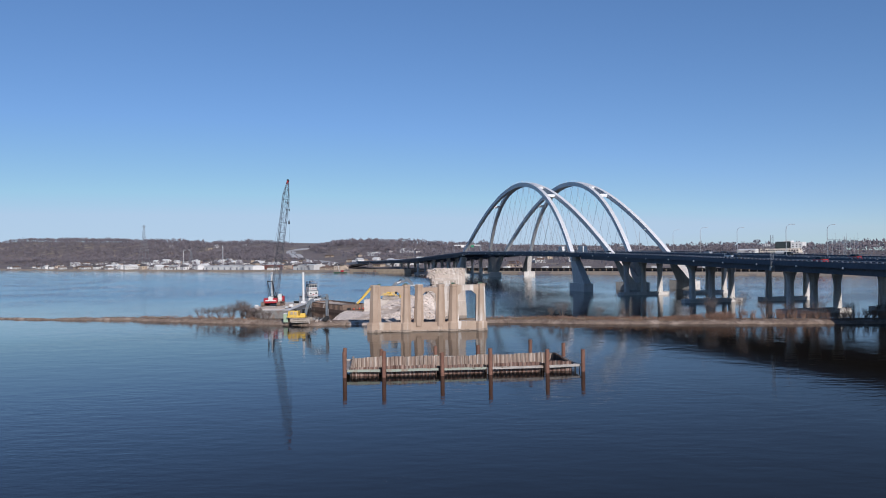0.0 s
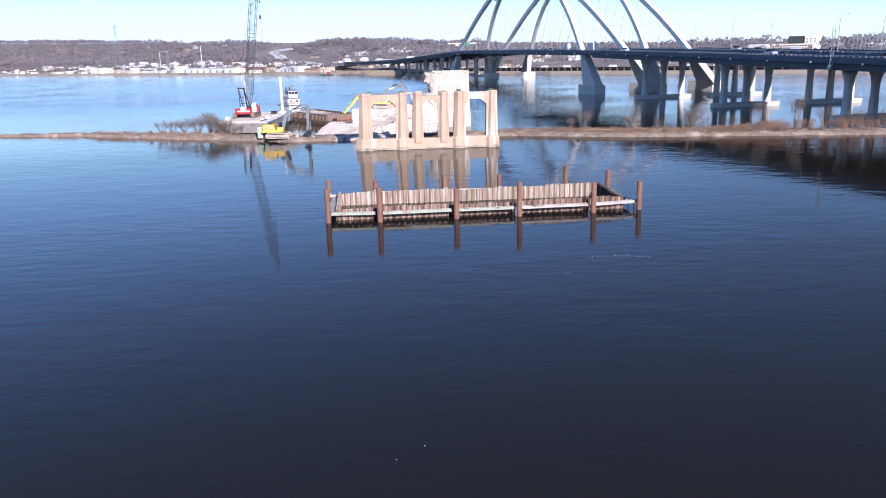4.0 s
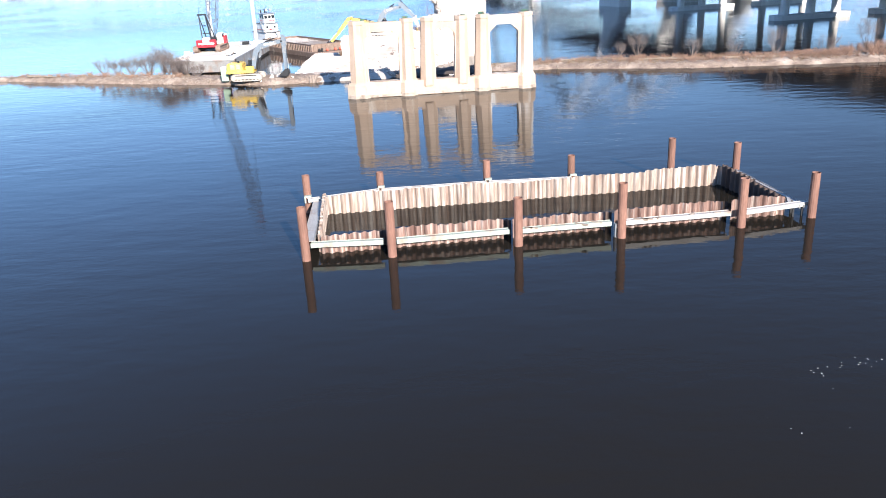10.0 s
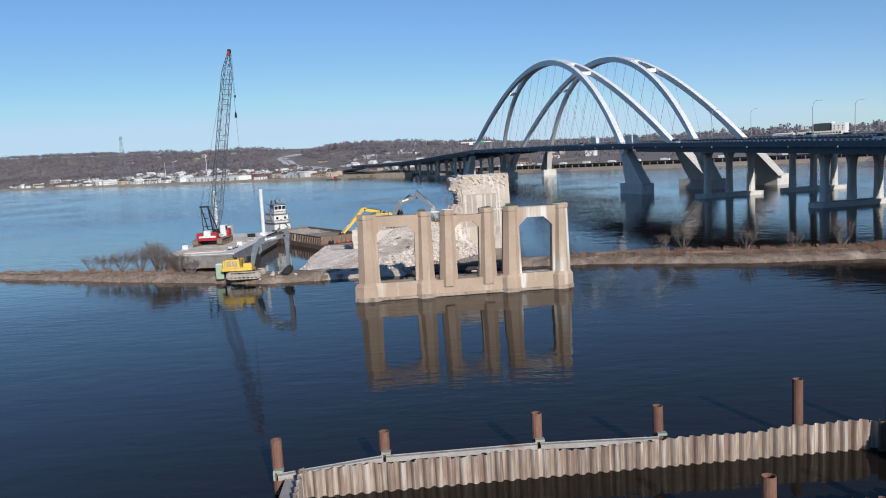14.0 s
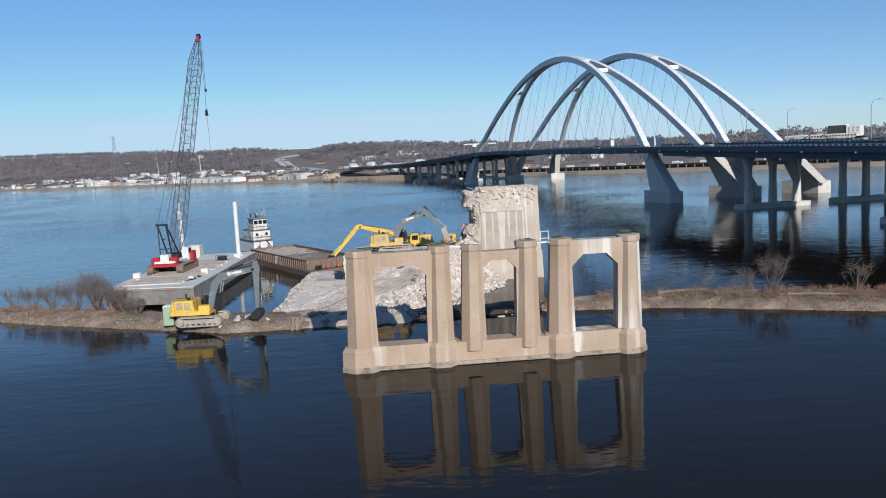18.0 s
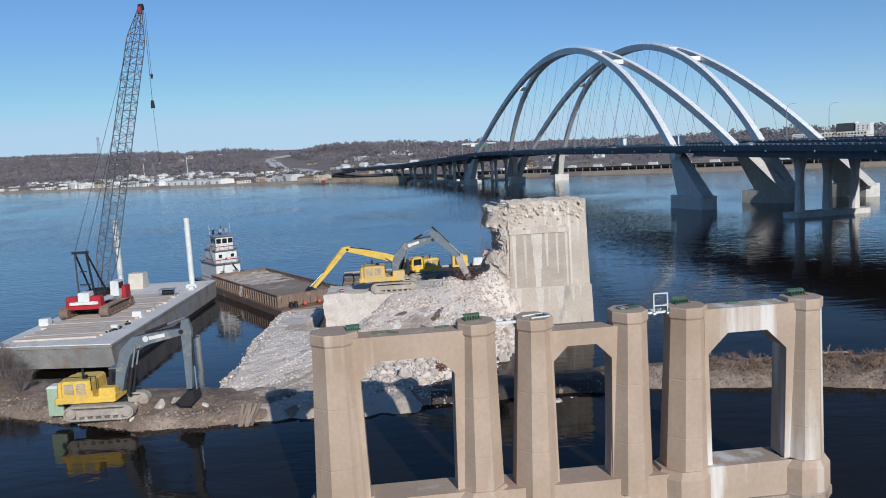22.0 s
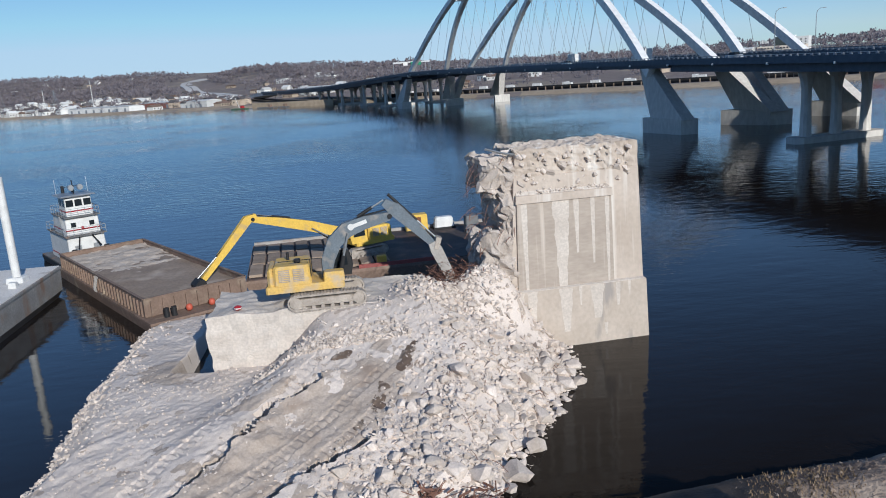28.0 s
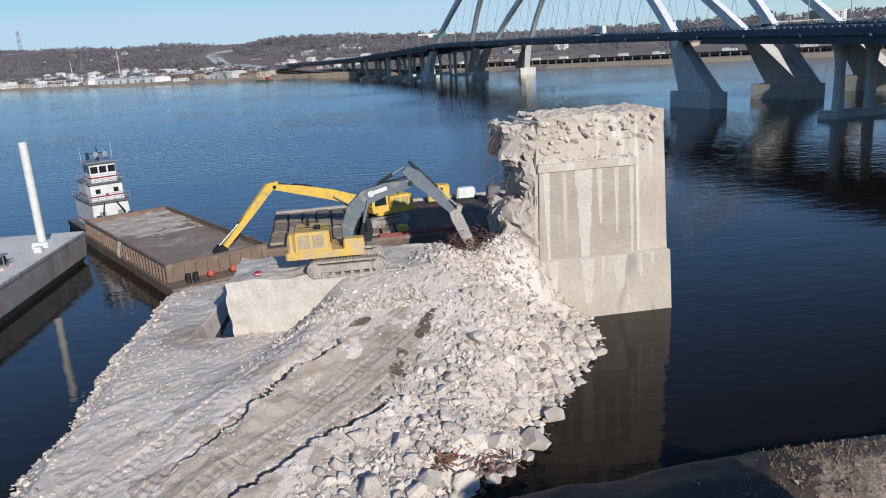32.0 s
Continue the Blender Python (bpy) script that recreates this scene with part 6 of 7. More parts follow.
part("load_rope", Geo().tube(HK + Vector((0, 0, -13.2)), HK + Vector((0, -0.2, -21)), 0.022, n=4), DARK, crane)
part("whip_rope", Geo().tube(HK + Vector((0.7, 0, 0)), HK + Vector((0.7, 0, -8.5)), 0.025, n=4), DARK, crane)
part("headache_ball", Geo().tube(HK + Vector((0.7, 0, -8.5)), HK + Vector((0.7, 0, -9.1)), 0.22, 0.1, 10), DARK, crane)

# ---- hopper barge with mud ----
HB = Matrix.Translation((-27.4, 181.2, 0)) @ pose(0, 0, 0, 0, 0, math.degrees(math.atan2(0.835, -0.55)))
hop = thing("hopper_barge", "rusty open hopper barge filled with wet brown mud", "barge", HB)
L, W = 27.5, 8.6
part("hull", Geo().loft([[(0.6, 0, -1), (L, 0, -1), (L, -W, -1), (0.6, -W, -1)], [(-0.8, 0.35, 0.75), (L + 0.4, 0.35, 0.9), (L + 0.4, -W - 0.35, 0.9), (-0.8, -W - 0.35, 0.75)],
                         [(-0.8, 0.35, 0.95), (L + 0.4, 0.35, 1.1), (L + 0.4, -W - 0.35, 1.1), (-0.8, -W - 0.35, 0.95)]]), RUSTHULL, hop)
RIM = 2.5
for a, b in (((1.2, 0), (L, 0)), ((1.2, -W), (L, -W)), ((1.2, 0), (1.2, -W)), ((L, 0), (L, -W))):
    part("coaming", Geo().bar((*a, 1.0 + (RIM - 1.0) / 2), (*b, 1.0 + (RIM - 1.0) / 2), 0.07, RIM - 1.0), RUSTHULL, hop)
    part("rim", Geo().bar((*a, RIM), (*b, RIM), 0.24, 0.08), RUSTHULL, hop)
for i in range(30):
    for y in (0.1, -W - 0.1):
        part("stiffener", Geo().box((1.7 + i * 0.87, y, 1.62), (0.1, 0.16, 1.25)), RUSTHULL, hop)
for i in range(9):
    part("stiffener", Geo().box((1.1, -0.5 - i * 0.95, 1.62), (0.16, 0.1, 1.25)), RUSTHULL, hop)
n = 40
part("mud_cargo", Geo().add([(1.25 + (L - 1.3) * i / n, -0.05 - (W - 0.1) * j / 14, 1.98 + 0.08 * noise.noise((i * 0.3, j * 0.35, 4))) for i in range(n + 1) for j in range(15)],
                            [(i * 15 + j, i * 15 + j + 1, i * 15 + j + 16, i * 15 + j + 15) for i in range(n) for j in range(14)]), MUD, hop, "wet brown mud with pale slurry", smooth=True)
SLURRY = material("pale_slurry", (0.62, 0.54, 0.455), (0.47, 0.39, 0.315), 0.9, 6, 0.8, bump=0.5, depth=0.06)
n = 110
bed = lambda u, v: 2.04 + 0.34 * (smooth01((u - 11) / 8) - 0.88) + 0.2 * rough(u, v, 0.42, 90) - 0.16 * smooth01((v + 2.6) / 2.4) * smooth01((20 - u) / 5)
part("slurry", Geo().add([(9 + (L - 9.1) * i / n, -0.05 - (W - 0.1) * j / 50, bed(9 + (L - 9.1) * i / n, -W * j / 50)) for i in range(n + 1) for j in range(51)],
                         [(i * 51 + j, i * 51 + j + 1, i * 51 + j + 52, i * 51 + j + 51) for i in range(n) for j in range(50)]), SLURRY, hop, "pale drying slurry", smooth=True)
for x, y in ((0.3, -3.2), (0.3, -5.1), (0.2, -6.2)):
    bu = part("buoy", Geo().loft([[(x + r * math.cos(6.2832 * k / 10), y + r * math.sin(6.2832 * k / 10), 1.0 + z) for k in range(10)] for z, r in ((0, 0.12), (0.1, 0.25), (0.3, 0.28), (0.5, 0.2), (0.56, 0.05))]), ORANGE, hop, "orange mooring buoy", smooth=True)
part("bitt", Geo().tube((0.1, -1.9, 0.95), (0.1, -1.9, 1.7), 0.22, n=12).tube((0.1, -1.3, 0.95), (0.1, -1.3, 1.7), 0.22, n=12), DARK, hop)
for k in range(3):
    wire([(13.5 + 0.35 * k, 0.1, 2.35), (13.5 + 0.35 * k, 0.25, 1.9), (13.7 + 0.3 * k, 0.35, 1.3), (13.4 + 0.3 * k, 0.4, 1.0)], 0.06, WALERG, hop, "mooring_rope")

# ---- tug behind the hopper barge ----
TG = HB @ pose(L + 0.6, -W / 2 + 1.0, 0) @ Matrix.Scale(0.86, 4) @ Matrix.Diagonal((1, 1, 1.12, 1)) @ pose(0, 0, 0.95)
tug = thing("towboat", "white river towboat with red stripes and a high wheelhouse", "towboat", TG)
TL, TW = 13.5, 6.6
part("hull", Geo().loft([[(0.2, -TW / 2 + 0.3, -2), (TL, -TW / 2 + 0.5, -2), (TL, TW / 2 - 0.5, -2), (0.2, TW / 2 - 0.3, -2)],
                         [(0, -TW / 2, -0.2), (TL - 0.6, -TW / 2, -0.2), (TL - 0.6, TW / 2, -0.2), (0, TW / 2, -0.2)]]), DARK, tug)
part("deck", Geo().box((TL / 2, 0, -0.15), (TL - 0.4, TW - 0.3, 0.1)), HULL, tug)
for y in (-1.9, 1.9):
    part("push_knee", Geo().box((0.15, y, 0.5), (0.5, 0.6, 2.4), None, (0.8, 1), 0.06), DARK, tug)


def tier(x0, x1, w, z0, z1, name):
    t = part(name, Geo().box(((x0 + x1) / 2, 0, (z0 + z1) / 2), (x1 - x0, w, z1 - z0), None, (0.985, 0.985), 0.08), WHITE, tug)
    part("red_stripe", Geo().box(((x0 + x1) / 2, 0, z0 + 0.55), (x1 - x0 + 0.03, w + 0.03, 0.14)), RED, t)
    return t


def rail_run(parent, x0, x1, w, z):
    g = Geo()
    c = [(x0, -w / 2), (x1, -w / 2), (x1, w / 2), (x0, w / 2)]
    for a, b in zip(c, c[1:] + c[:1]):
        for h in (0.45, 0.9):
            g.bar((*a, z + h), (*b, z + h), 0.045)
        for k in range(5):
            p = Vector((*a, z)).lerp(Vector((*b, z)), k / 5)
            g.bar(p, p + Vector((0, 0, 0.92)), 0.045)
    part("guard_rail", g, GALV, parent)


a1 = tier(1.6, 11.0, 4.5, -0.1, 2.9, "main_cabin")
part("boat_deck", Geo().box((6.2, 0, 2.95), (10.2, 4.9, 0.1)), HULL, tug)
rail_run(tug, 1.2, 11.2, 4.8, 3.0)
a2 = tier(2.2, 8.6, 4.0, 3.0, 5.0, "upper_cabin")
part("bridge_deck", Geo().box((5.2, 0, 5.05), (7.0, 4.3, 0.1)), HULL, tug)
rail_run(tug, 1.8, 8.4, 4.2, 5.1)
a3 = tier(2.6, 6.0, 3.2, 5.1, 7.3, "wheelhouse")
part("roof", Geo().box((4.3, 0, 7.38), (4.6, 4.2, 0.14), None, (0.95, 0.95), 0.05), GALV, tug)
for y in (-1.05, 0, 1.05):
    part("window", Geo().box((2.58, y, 6.55), (0.04, 0.85, 0.75)), GLASS, a3)
for s in (-1, 1):
    for x in (3.4, 4.9):
        part("window", Geo().box((x, s * 1.6, 6.55), (1.0, 0.04, 0.75)), GLASS, a3)
for y in (-1.1, 1.1):
    part("window", Geo().box((2.18, y, 4.15), (0.04, 0.6, 0.5)), GLASS, a2)
    part("door", Geo().box((1.56, y, 0.95), (0.06, 0.75, 1.8)), GALV, a1)
for y in (-0.6, 0.6):
    part("exhaust_stack", Geo().tube((7.0, y, 5.1), (7.0, y, 8.2), 0.2, n=12), DARK, tug)
mast = part("mast", Geo().tube((4.2, 0, 7.4), (4.2, 0, 9.0), 0.07, n=6).bar((4.2, -1.2, 8.3), (4.2, 1.2, 8.3), 0.08), DARK, tug)
for y in (-0.7, 0.4):
    part("searchlight", Geo().tube((3.6, y, 8.2), (3.2, y, 8.2), 0.33, n=12), GALV, mast)
for y in (-1.9, 1.9):
    part("antenna", Geo().tube((4.8, y, 7.4), (4.8, y, 9.2), 0.02, n=4), WHITE, tug)
part("life_ring", Geo().tube((2.14, 0.1, 3.7), (2.08, 0.1, 3.7), 0.2, n=14), RED, a2)
part("stair", Geo().bar((1.9, -2.3, -0.1), (3.6, -2.3, 3.0), 0.5, 0.08), GALV, tug)
for y in (-1.5, 1.5):
    part("brace", Geo().bar((0.3, y * 0.9, 1.7), (1.55, y * 0.5, 2.8), 0.12), DARK, tug)
part("stair", Geo().bar((2.3, 2.1, 3.0), (3.8, 2.1, 5.1), 0.5, 0.08), GALV, tug)
part("tyre_fender", Geo().tube((-0.1, -2.9, 0.2), (0.2, -2.9, 0.2), 0.45, n=14), DARK, tug)
part("tyre_fender", Geo().tube((-0.1, 2.9, 0.2), (0.2, 2.9, 0.2), 0.45, n=14), DARK, tug)

# ---- work barge with timber mats, generator and pickup ----
WB = pose(-21.2, 188.6, 0, 0, 0, 5.5)
wk = thing("work_barge", "rust-red and grey work barge decked with loose timber mats", "barge", WB)
part("hull", Geo().loft([[(0.8, 0.3, -1), (27, 0.3, -1), (27, 15.2, -1), (0.8, 15.2, -1)], [(0, 0, 1.3), (27.4, 0, 1.3), (27.4, 15.6, 1.3), (0, 15.6, 1.3)], [(0.05, 0.05, 1.55), (27.3, 0.05, 1.55), (27.3, 15.5, 1.55), (0.05, 15.5, 1.55)]]), RUSTHULL, wk)
part("deck", Geo().box((13.7, 7.8, 1.58), (27.0, 15.2, 0.08)), material("dark_barge_deck", (0.085, 0.068, 0.06), (0.05, 0.042, 0.04), 0.3, 5, 0.7, stain=(0.16, 0.10, 0.08), stain_scale=0.5, stain_cut=(0.5, 0.7)), wk)
part("edge_beam", Geo().bar((0.2, 15.3, 1.75), (27, 15.3, 1.75), 0.4, 0.35), WALERG, wk)
part("red_coaming", Geo().bar((10, 0.15, 1.4), (18, 0.15, 1.4), 0.12, 1.0), material("faded_red_paint", (0.33, 0.09, 0.08), (0.24, 0.08, 0.07), 1, 8, 0.7), wk)
for i in range(9):
    for j in range(3):
        part("timber_mat", Geo().box((0.9 + 1.42 * i + rr.uniform(-0.1, 0.1), 2.8 + 4.6 * j + rr.uniform(-0.2, 0.2), 1.74 + rr.uniform(0, 0.04)), (1.2, 4.2, 0.24), None, (1, 1), 0.03), TIMBER, wk)
gen = thing("generator", "yellow diesel generator with a dark grille on the work barge", "generator", WB @ pose(17.6, 14.2, 1.64))
part("housing", Geo().box((0, 0, 0.95), (2.4, 1.4, 1.7), None, (0.97, 0.97), 0.08), YELLOW, gen)
part("grille", Geo().box((-0.15, -0.72, 1.0), (1.2, 0.04, 1.1)), material("rusty_grille", (0.30, 0.12, 0.04), (0.12, 0.05, 0.03), 6, 20, 0.7), gen)
part("skid", Geo().box((0, 0, 0.06), (2.6, 1.5, 0.14)), DARK, gen)
pk = thing("white_tank", "white plastic tank with dark frame on the work barge", "tank", WB @ pose(20.6, 14.0, 1.62))
part("tank_body", Geo().box((0, 0, 0.75), (2.2, 1.2, 1.1), None, (0.9, 0.85), 0.2), WHITE, pk)
part("frame", Geo().box((0, 0, 0.12), (2.4, 1.3, 0.2)), DARK, pk)
bx = thing("blue_grey_box", "blue-grey steel box beside the broken pier", "box", WB @ pose(22.9, 10.5, 1.62))
part("body", Geo().box((0, 0, 0.9), (1.4, 1.3, 1.8), None, (0.95, 0.95), 0.08), HULL, bx)
yb = thing("yellow_box", "small yellow fuel box on the work barge edge", "box", WB @ pose(12.2, 1.1, 1.62))
part("body", Geo().box((0, 0, 0.35), (0.9, 0.7, 0.7), None, (0.95, 0.95), 0.06), YELLOW, yb)
hd = thing("mooring_float", "small red and white float lying on the footing", "float", pose(-18.2, 168.1, 4.95))
part("float_body", Geo().loft([[(r * math.cos(6.2832 * k / 10), r * math.sin(6.2832 * k / 10), z) for k in range(10)] for z, r in ((0, 0.1), (0.08, 0.24), (0.22, 0.24), (0.3, 0.1))]), RED, hd)
part("band", Geo().tube((0, 0, 0.12), (0, 0, 0.18), 0.25, n=10), WHITE, hd)

# ---- things on the spit ----
pp = thing("portable_toilet", "green portable toilet with white roof on the spit", "portable toilet", pose(-37.0, 145.4, 0.72))
part("cabin", Geo().box((0, 0, 1.05), (1.15, 1.15, 2.1), None, (0.97, 0.97), 0.05), material("pale_green_plastic", (0.40, 0.50, 0.36), (0.35, 0.44, 0.31), 1, 9, 0.5), pp)
part("door", Geo().box((0.59, 0, 1.0), (0.03, 0.8, 1.85)), material("brown_plastic", (0.12, 0.07, 0.055), None, 1, 9, 0.5), pp)
part("roof", Geo().box((0, 0, 2.17), (1.22, 1.22, 0.16), None, (0.75, 0.75), 0.03), WHITE, pp)
part("vent_pipe", Geo().tube((0.4, 0.4, 2.1), (0.4, 0.4, 2.55), 0.06, n=8), WHITE, pp)
pl = thing("plank_stack", "few weathered planks leaning on the bank", "planks", pose(-22.3, 143.3, 0.15))
for i in range(5):
    part("plank", Geo().box((0, 0, 0), (0.22, 2.4, 0.06)), TIMBER, pl, at=pose(-0.5 + 0.26 * i, rr.uniform(-0.1, 0.1), 0.35, 24, 0, rr.uniform(-8, 8)))
for x, y, w in ((-29.4, 145.4, 1.3), (-28.5, 146.0, 0.9), (-26.0, 145.2, 0.8), (-30.9, 143.6, 0.7), (0.4, 144.0, 1.6), (1.6, 144.8, 0.9)):
    rk = tagged(part("boulder", rocks[int(w * 10) % 14], RUBBLE, at=pose(x, y, island_z(x, y) + w * 0.12, 20, 30, x * 40) @ Matrix.Diagonal((w, w * 0.8, w * 0.55, 1))), "pale concrete boulder lying on the spit", "boulder")


def bush(g, p, h, w, stems, rnd, twig=5, thick=1.0):
    """Leafless shrub: stems that fork into finer twigs."""
    for _ in range(stems):
        a = rnd.uniform(0, 6.283)
        top = p + Vector((math.cos(a) * w * rnd.uniform(0.1, 0.5), math.sin(a) * w * rnd.uniform(0.1, 0.5), h * rnd.uniform(0.6, 1.0)))
        mid = p.lerp(top, 0.5) + Vector((rnd.uniform(-0.1, 0.1), rnd.uniform(-0.1, 0.1), 0.1)) * h * 0.4
        mid += Vector((math.cos(a), math.sin(a), 0)) * w * rnd.uniform(0.0, 0.12)
        g.tube(p, mid, 0.028 * thick, 0.018 * thick, 3, cap=False)
        g.tube(mid, top, 0.018 * thick, 0.008 * thick, 3, cap=False)
        for _ in range(twig):
            o = mid.lerp(top, rnd.uniform(0, 0.9))
            e = o + Vector((rnd.uniform(-1, 1), rnd.uniform(-1, 1), rnd.uniform(0.2, 1))) * h * 0.24
            g.tube(o, e, 0.011 * thick, 0.005 * thick, 3, cap=False)
            for _ in range(2):
                o2 = o.lerp(e, rnd.uniform(0.3, 0.9))
                g.tube(o2, o2 + Vector((rnd.uniform(-1, 1), rnd.uniform(-1, 1), rnd.uniform(0, 1))) * h * 0.13, 0.007 * thick, 0.004, 3, cap=False)


rb = random.Random(51)
SHRUBS = [(-54.5, 159.8, 4.4, 4.8, 44), (-51.2, 157.9, 4.9, 5.0, 50), (-57.8, 160.2, 3.6, 4.2, 34), (-48.2, 156.2, 3.2, 3.4, 30), (-60.5, 160.5, 3.2, 3.8, 26),
          (-46.0, 154.2, 3.4, 4.0, 34), (-49.6, 155.6, 3.8, 4.4, 36), (-43.0, 151.0, 2.2, 3.2, 26), (-63.5, 161.5, 3.0, 4.0, 18), (-44.2, 152.2, 1.9, 2.6, 14), (40, 145.0, 3.4, 4.0, 18),
          (31.5, 147.0, 4.3, 4.2, 26), (28.5, 147.6, 2.6, 3.2, 16), (52, 141.2, 4.6, 4.0, 22), (66, 139.6, 5.6, 4.6, 22), (72.5, 138.8, 7.0, 4.4, 20), (78, 137.6, 4.8, 4.4, 22), (84, 136.8, 4.2, 5.0, 22), (90, 136.2, 4.4, 5.4, 24), (97, 135.6, 4.0, 5.0, 22), (104, 134.5, 4.2, 5.0, 22), (46, 143, 2.6, 3.6, 16), (60, 140.5, 3.0, 4, 18)]
for x, y, h, w, k in SHRUBS:
    sh = thing("bare_shrub", "leafless grey-brown shrub on the spit", "shrub", None, "spit shrubs")
    g = Geo()
    bush(g, Vector((x, y, island_z(x, y) - 0.05)), h, w, int(k * 1.15) if x < 0 else k, rb, 8, 1.1)
    part("crown", g, BARK, sh)
g = Geo()
for i in range(1150):
    x = rb.choice((rb.uniform(12, 70), rb.uniform(26, 70), rb.uniform(55, 120), rb.uniform(-100, -46)))
    f = rb.random()
    y = rowed(FRONT, x) + 2.0 + f * max(0.5, rowed(BACK, x) - rowed(FRONT, x) - 3.0)
    bush(g, Vector((x, y, island_z(x, y) - 0.05)), rb.uniform(0.3, 0.9) * (1 + 2.0 * smooth01((x - 55) / 20)), rb.uniform(0.8, 2.0), 6, rb, 4, 0.9)
tagged(part("low_brush", g, REDTWIG), "low reddish-brown leafless brush along the spit", "brush", kind="stuff")
g = Geo()
for i in range(22000):
    x = rb.choice((rb.uniform(16, 120), rb.uniform(14, 60), rb.uniform(-120, -40), rb.uniform(3, 24)))
    f = rb.random()
    y = rowed(FRONT, x) + 1.4 + f * max(0.5, rowed(BACK, x) - rowed(FRONT, x) - 2.4)
    if noise.noise((x * 0.25, y * 0.25, 4)) < -0.05:
        continue
    z = island_z(x, y) - 0.03
    a, h = rb.uniform(0, 6.283), rb.uniform(0.12, 0.42) * (0.55 if 2 < x < 24 else 1)
    dx, dy = math.cos(a), math.sin(a)
    g.add([(x - dy * 0.03, y + dx * 0.03, z), (x + dy * 0.03, y - dx * 0.03, z), (x + dx * h * 0.6, y + dy * h * 0.6, z + h)], [(0, 1, 2)])
tagged(part("dry_grass", g, GRASS), "tufts of dry tan grass on the spit", "grass", kind="stuff")
g = Geo()
for i in range(4200):
    x = rb.choice((rb.uniform(-110, -24), rb.uniform(-62, -22), rb.uniform(2, 110)))
    y = rowed(FRONT, x) + abs(rb.gauss(0, 1.6)) + 0.1
    chip(g, (x, y, max(island_z(x, y), -0.05) + 0.02), rb.choice((0.1, 0.16, 0.22, 0.34)))
for i in range(3600):
    x, y = rb.uniform(-3, 20), rb.uniform(143.5, 151.8)
    chip(g, (x, y, island_z(x, y)), rb.choice((0.04, 0.05, 0.06, 0.08, 0.1, 0.14, 0.22)))
tagged(part("shore_stones", g, material("shore_stone", (0.38, 0.31, 0.245), (0.22, 0.17, 0.135), 1.5, 9, 0.95, vary=0.3, island=True)), "small stones along the spit's water edge", "stones", kind="stuff")
for x, y, l, r, a in ((-100, 171, 9, 0.22, -14), (-88, 168.6, 10, 0.2, -10), (-76, 163.4, 8, 0.2, -26), (34, 142.4, 7, 0.16, -14), (48, 140, 8, 0.15, -8), (22, 149.6, 6, 0.14, 6)):
    lg = tagged(part("driftwood_log", Geo().tube((-l / 2, 0, 0), (0, 0.15, 0.05), r, r * 0.95, 8).tube((0, 0.15, 0.05), (l / 2, 0, 0), r * 0.95, r * 0.6, 8).tube((l * 0.2, 0.1, 0), (l * 0.33, 0.9, 0.5), r * 0.4, r * 0.2, 6), TIMBER,
                     at=pose(x, y, max(island_z(x, y), 0) + r * 0.6, 0, 0, a)), "bleached driftwood log on the spit", "driftwood")

# ---- near bank under the start of the flight ----
def near_edge(x):
    return -7.3 - 0.35 * max(0, 1.5 - x) ** 1.1 * (x < 1.5) + 0.35 * noise.noise((x * 0.5, 2, 0)) + 0.2 * noise.noise((x * 1.7, 5, 0))


def near_z(x, y):
    d = near_edge(x) - y
    return -0.5 + 0.9 * smooth01((d + 0.7) / 1.4) + 0.6 * smooth01(d / 8) + 0.12 * noise.noise((x * 0.8, y * 0.8, 3)) * smooth01(d + 0.5)


g = Geo()
bx_ = [-160 + 6 * i for i in range(25)] + [-10 + 0.5 * i for i in range(90)] + [35 + 5 * i for i in range(26)]
by_ = [1.0, 0.5, 0.2, -0.1, -0.4, -0.8, -1.3, -2, -3, -5, -9, -16, -30, -60, -110, -170]
g.add([(x, near_edge(x) + q, near_z(x, near_edge(x) + q)) for x in bx_ for q in by_],
      [(i * 16 + j, i * 16 + j + 1, i * 16 + j + 17, i * 16 + j + 16) for i in range(len(bx_) - 1) for j in range(15)])
tagged(part("near_bank", g, EARTH, smooth=True), "brown earth bank of the near shore", "bank", kind="structure")
g = Geo()
for i in range(9000):
    x = rb.uniform(-4, 28)
    y = near_edge(x) - abs(rb.gauss(0, 1.1)) + 0.15
    if noise.noise((x * 0.6, y * 0.5, 14)) < -0.2:
        continue
    z, a = near_z(x, y) - 0.05, rb.uniform(0, 6.283)
    h = rb.uniform(0.15, 0.5) * (1.3 if noise.noise((x * 0.9, 1, 3)) > 0.1 else 0.8)
    dx, dy = math.cos(a), math.sin(a)
    g.add([(x - dy * 0.02, y + dx * 0.02, z), (x + dy * 0.02, y - dx * 0.02, z), (x + dx * h * 0.35, y + dy * h * 0.35, z + h)], [(0, 1, 2)])
tagged(part("bank_grass", g, material("reddish_dry_grass", (0.27, 0.165, 0.11), (0.18, 0.11, 0.075), 0.6, 6, 0.95, bump=0, vary=0.3, island=True)), "tall reddish dry grass on the near bank", "grass", kind="stuff")
for x, w in ((6.9, 0.9), (8.8, 0.6), (10.3, 0.7), (2.9, 0.5)):
    y = near_edge(x) - 0.1
    tagged(part("boulder", rocks[int(x * 10) % 14], RUBBLE, at=pose(x, y, near_z(x, y) + w * 0.1, 15, 25, x * 50) @ Matrix.Diagonal((w, w * 0.8, w * 0.5, 1))), "pale stone half hidden in dry bank grass", "boulder")


# ---- far shore buildings and masts ----
FACE = math.degrees(math.atan2(ALONG.y, ALONG.x))


def shore_pose(s, n, turn=0.0, sink=0.3):
    p = on_land(s, n)
    return pose(p.x, p.y, p.z - sink, 0, 0, FACE + turn)


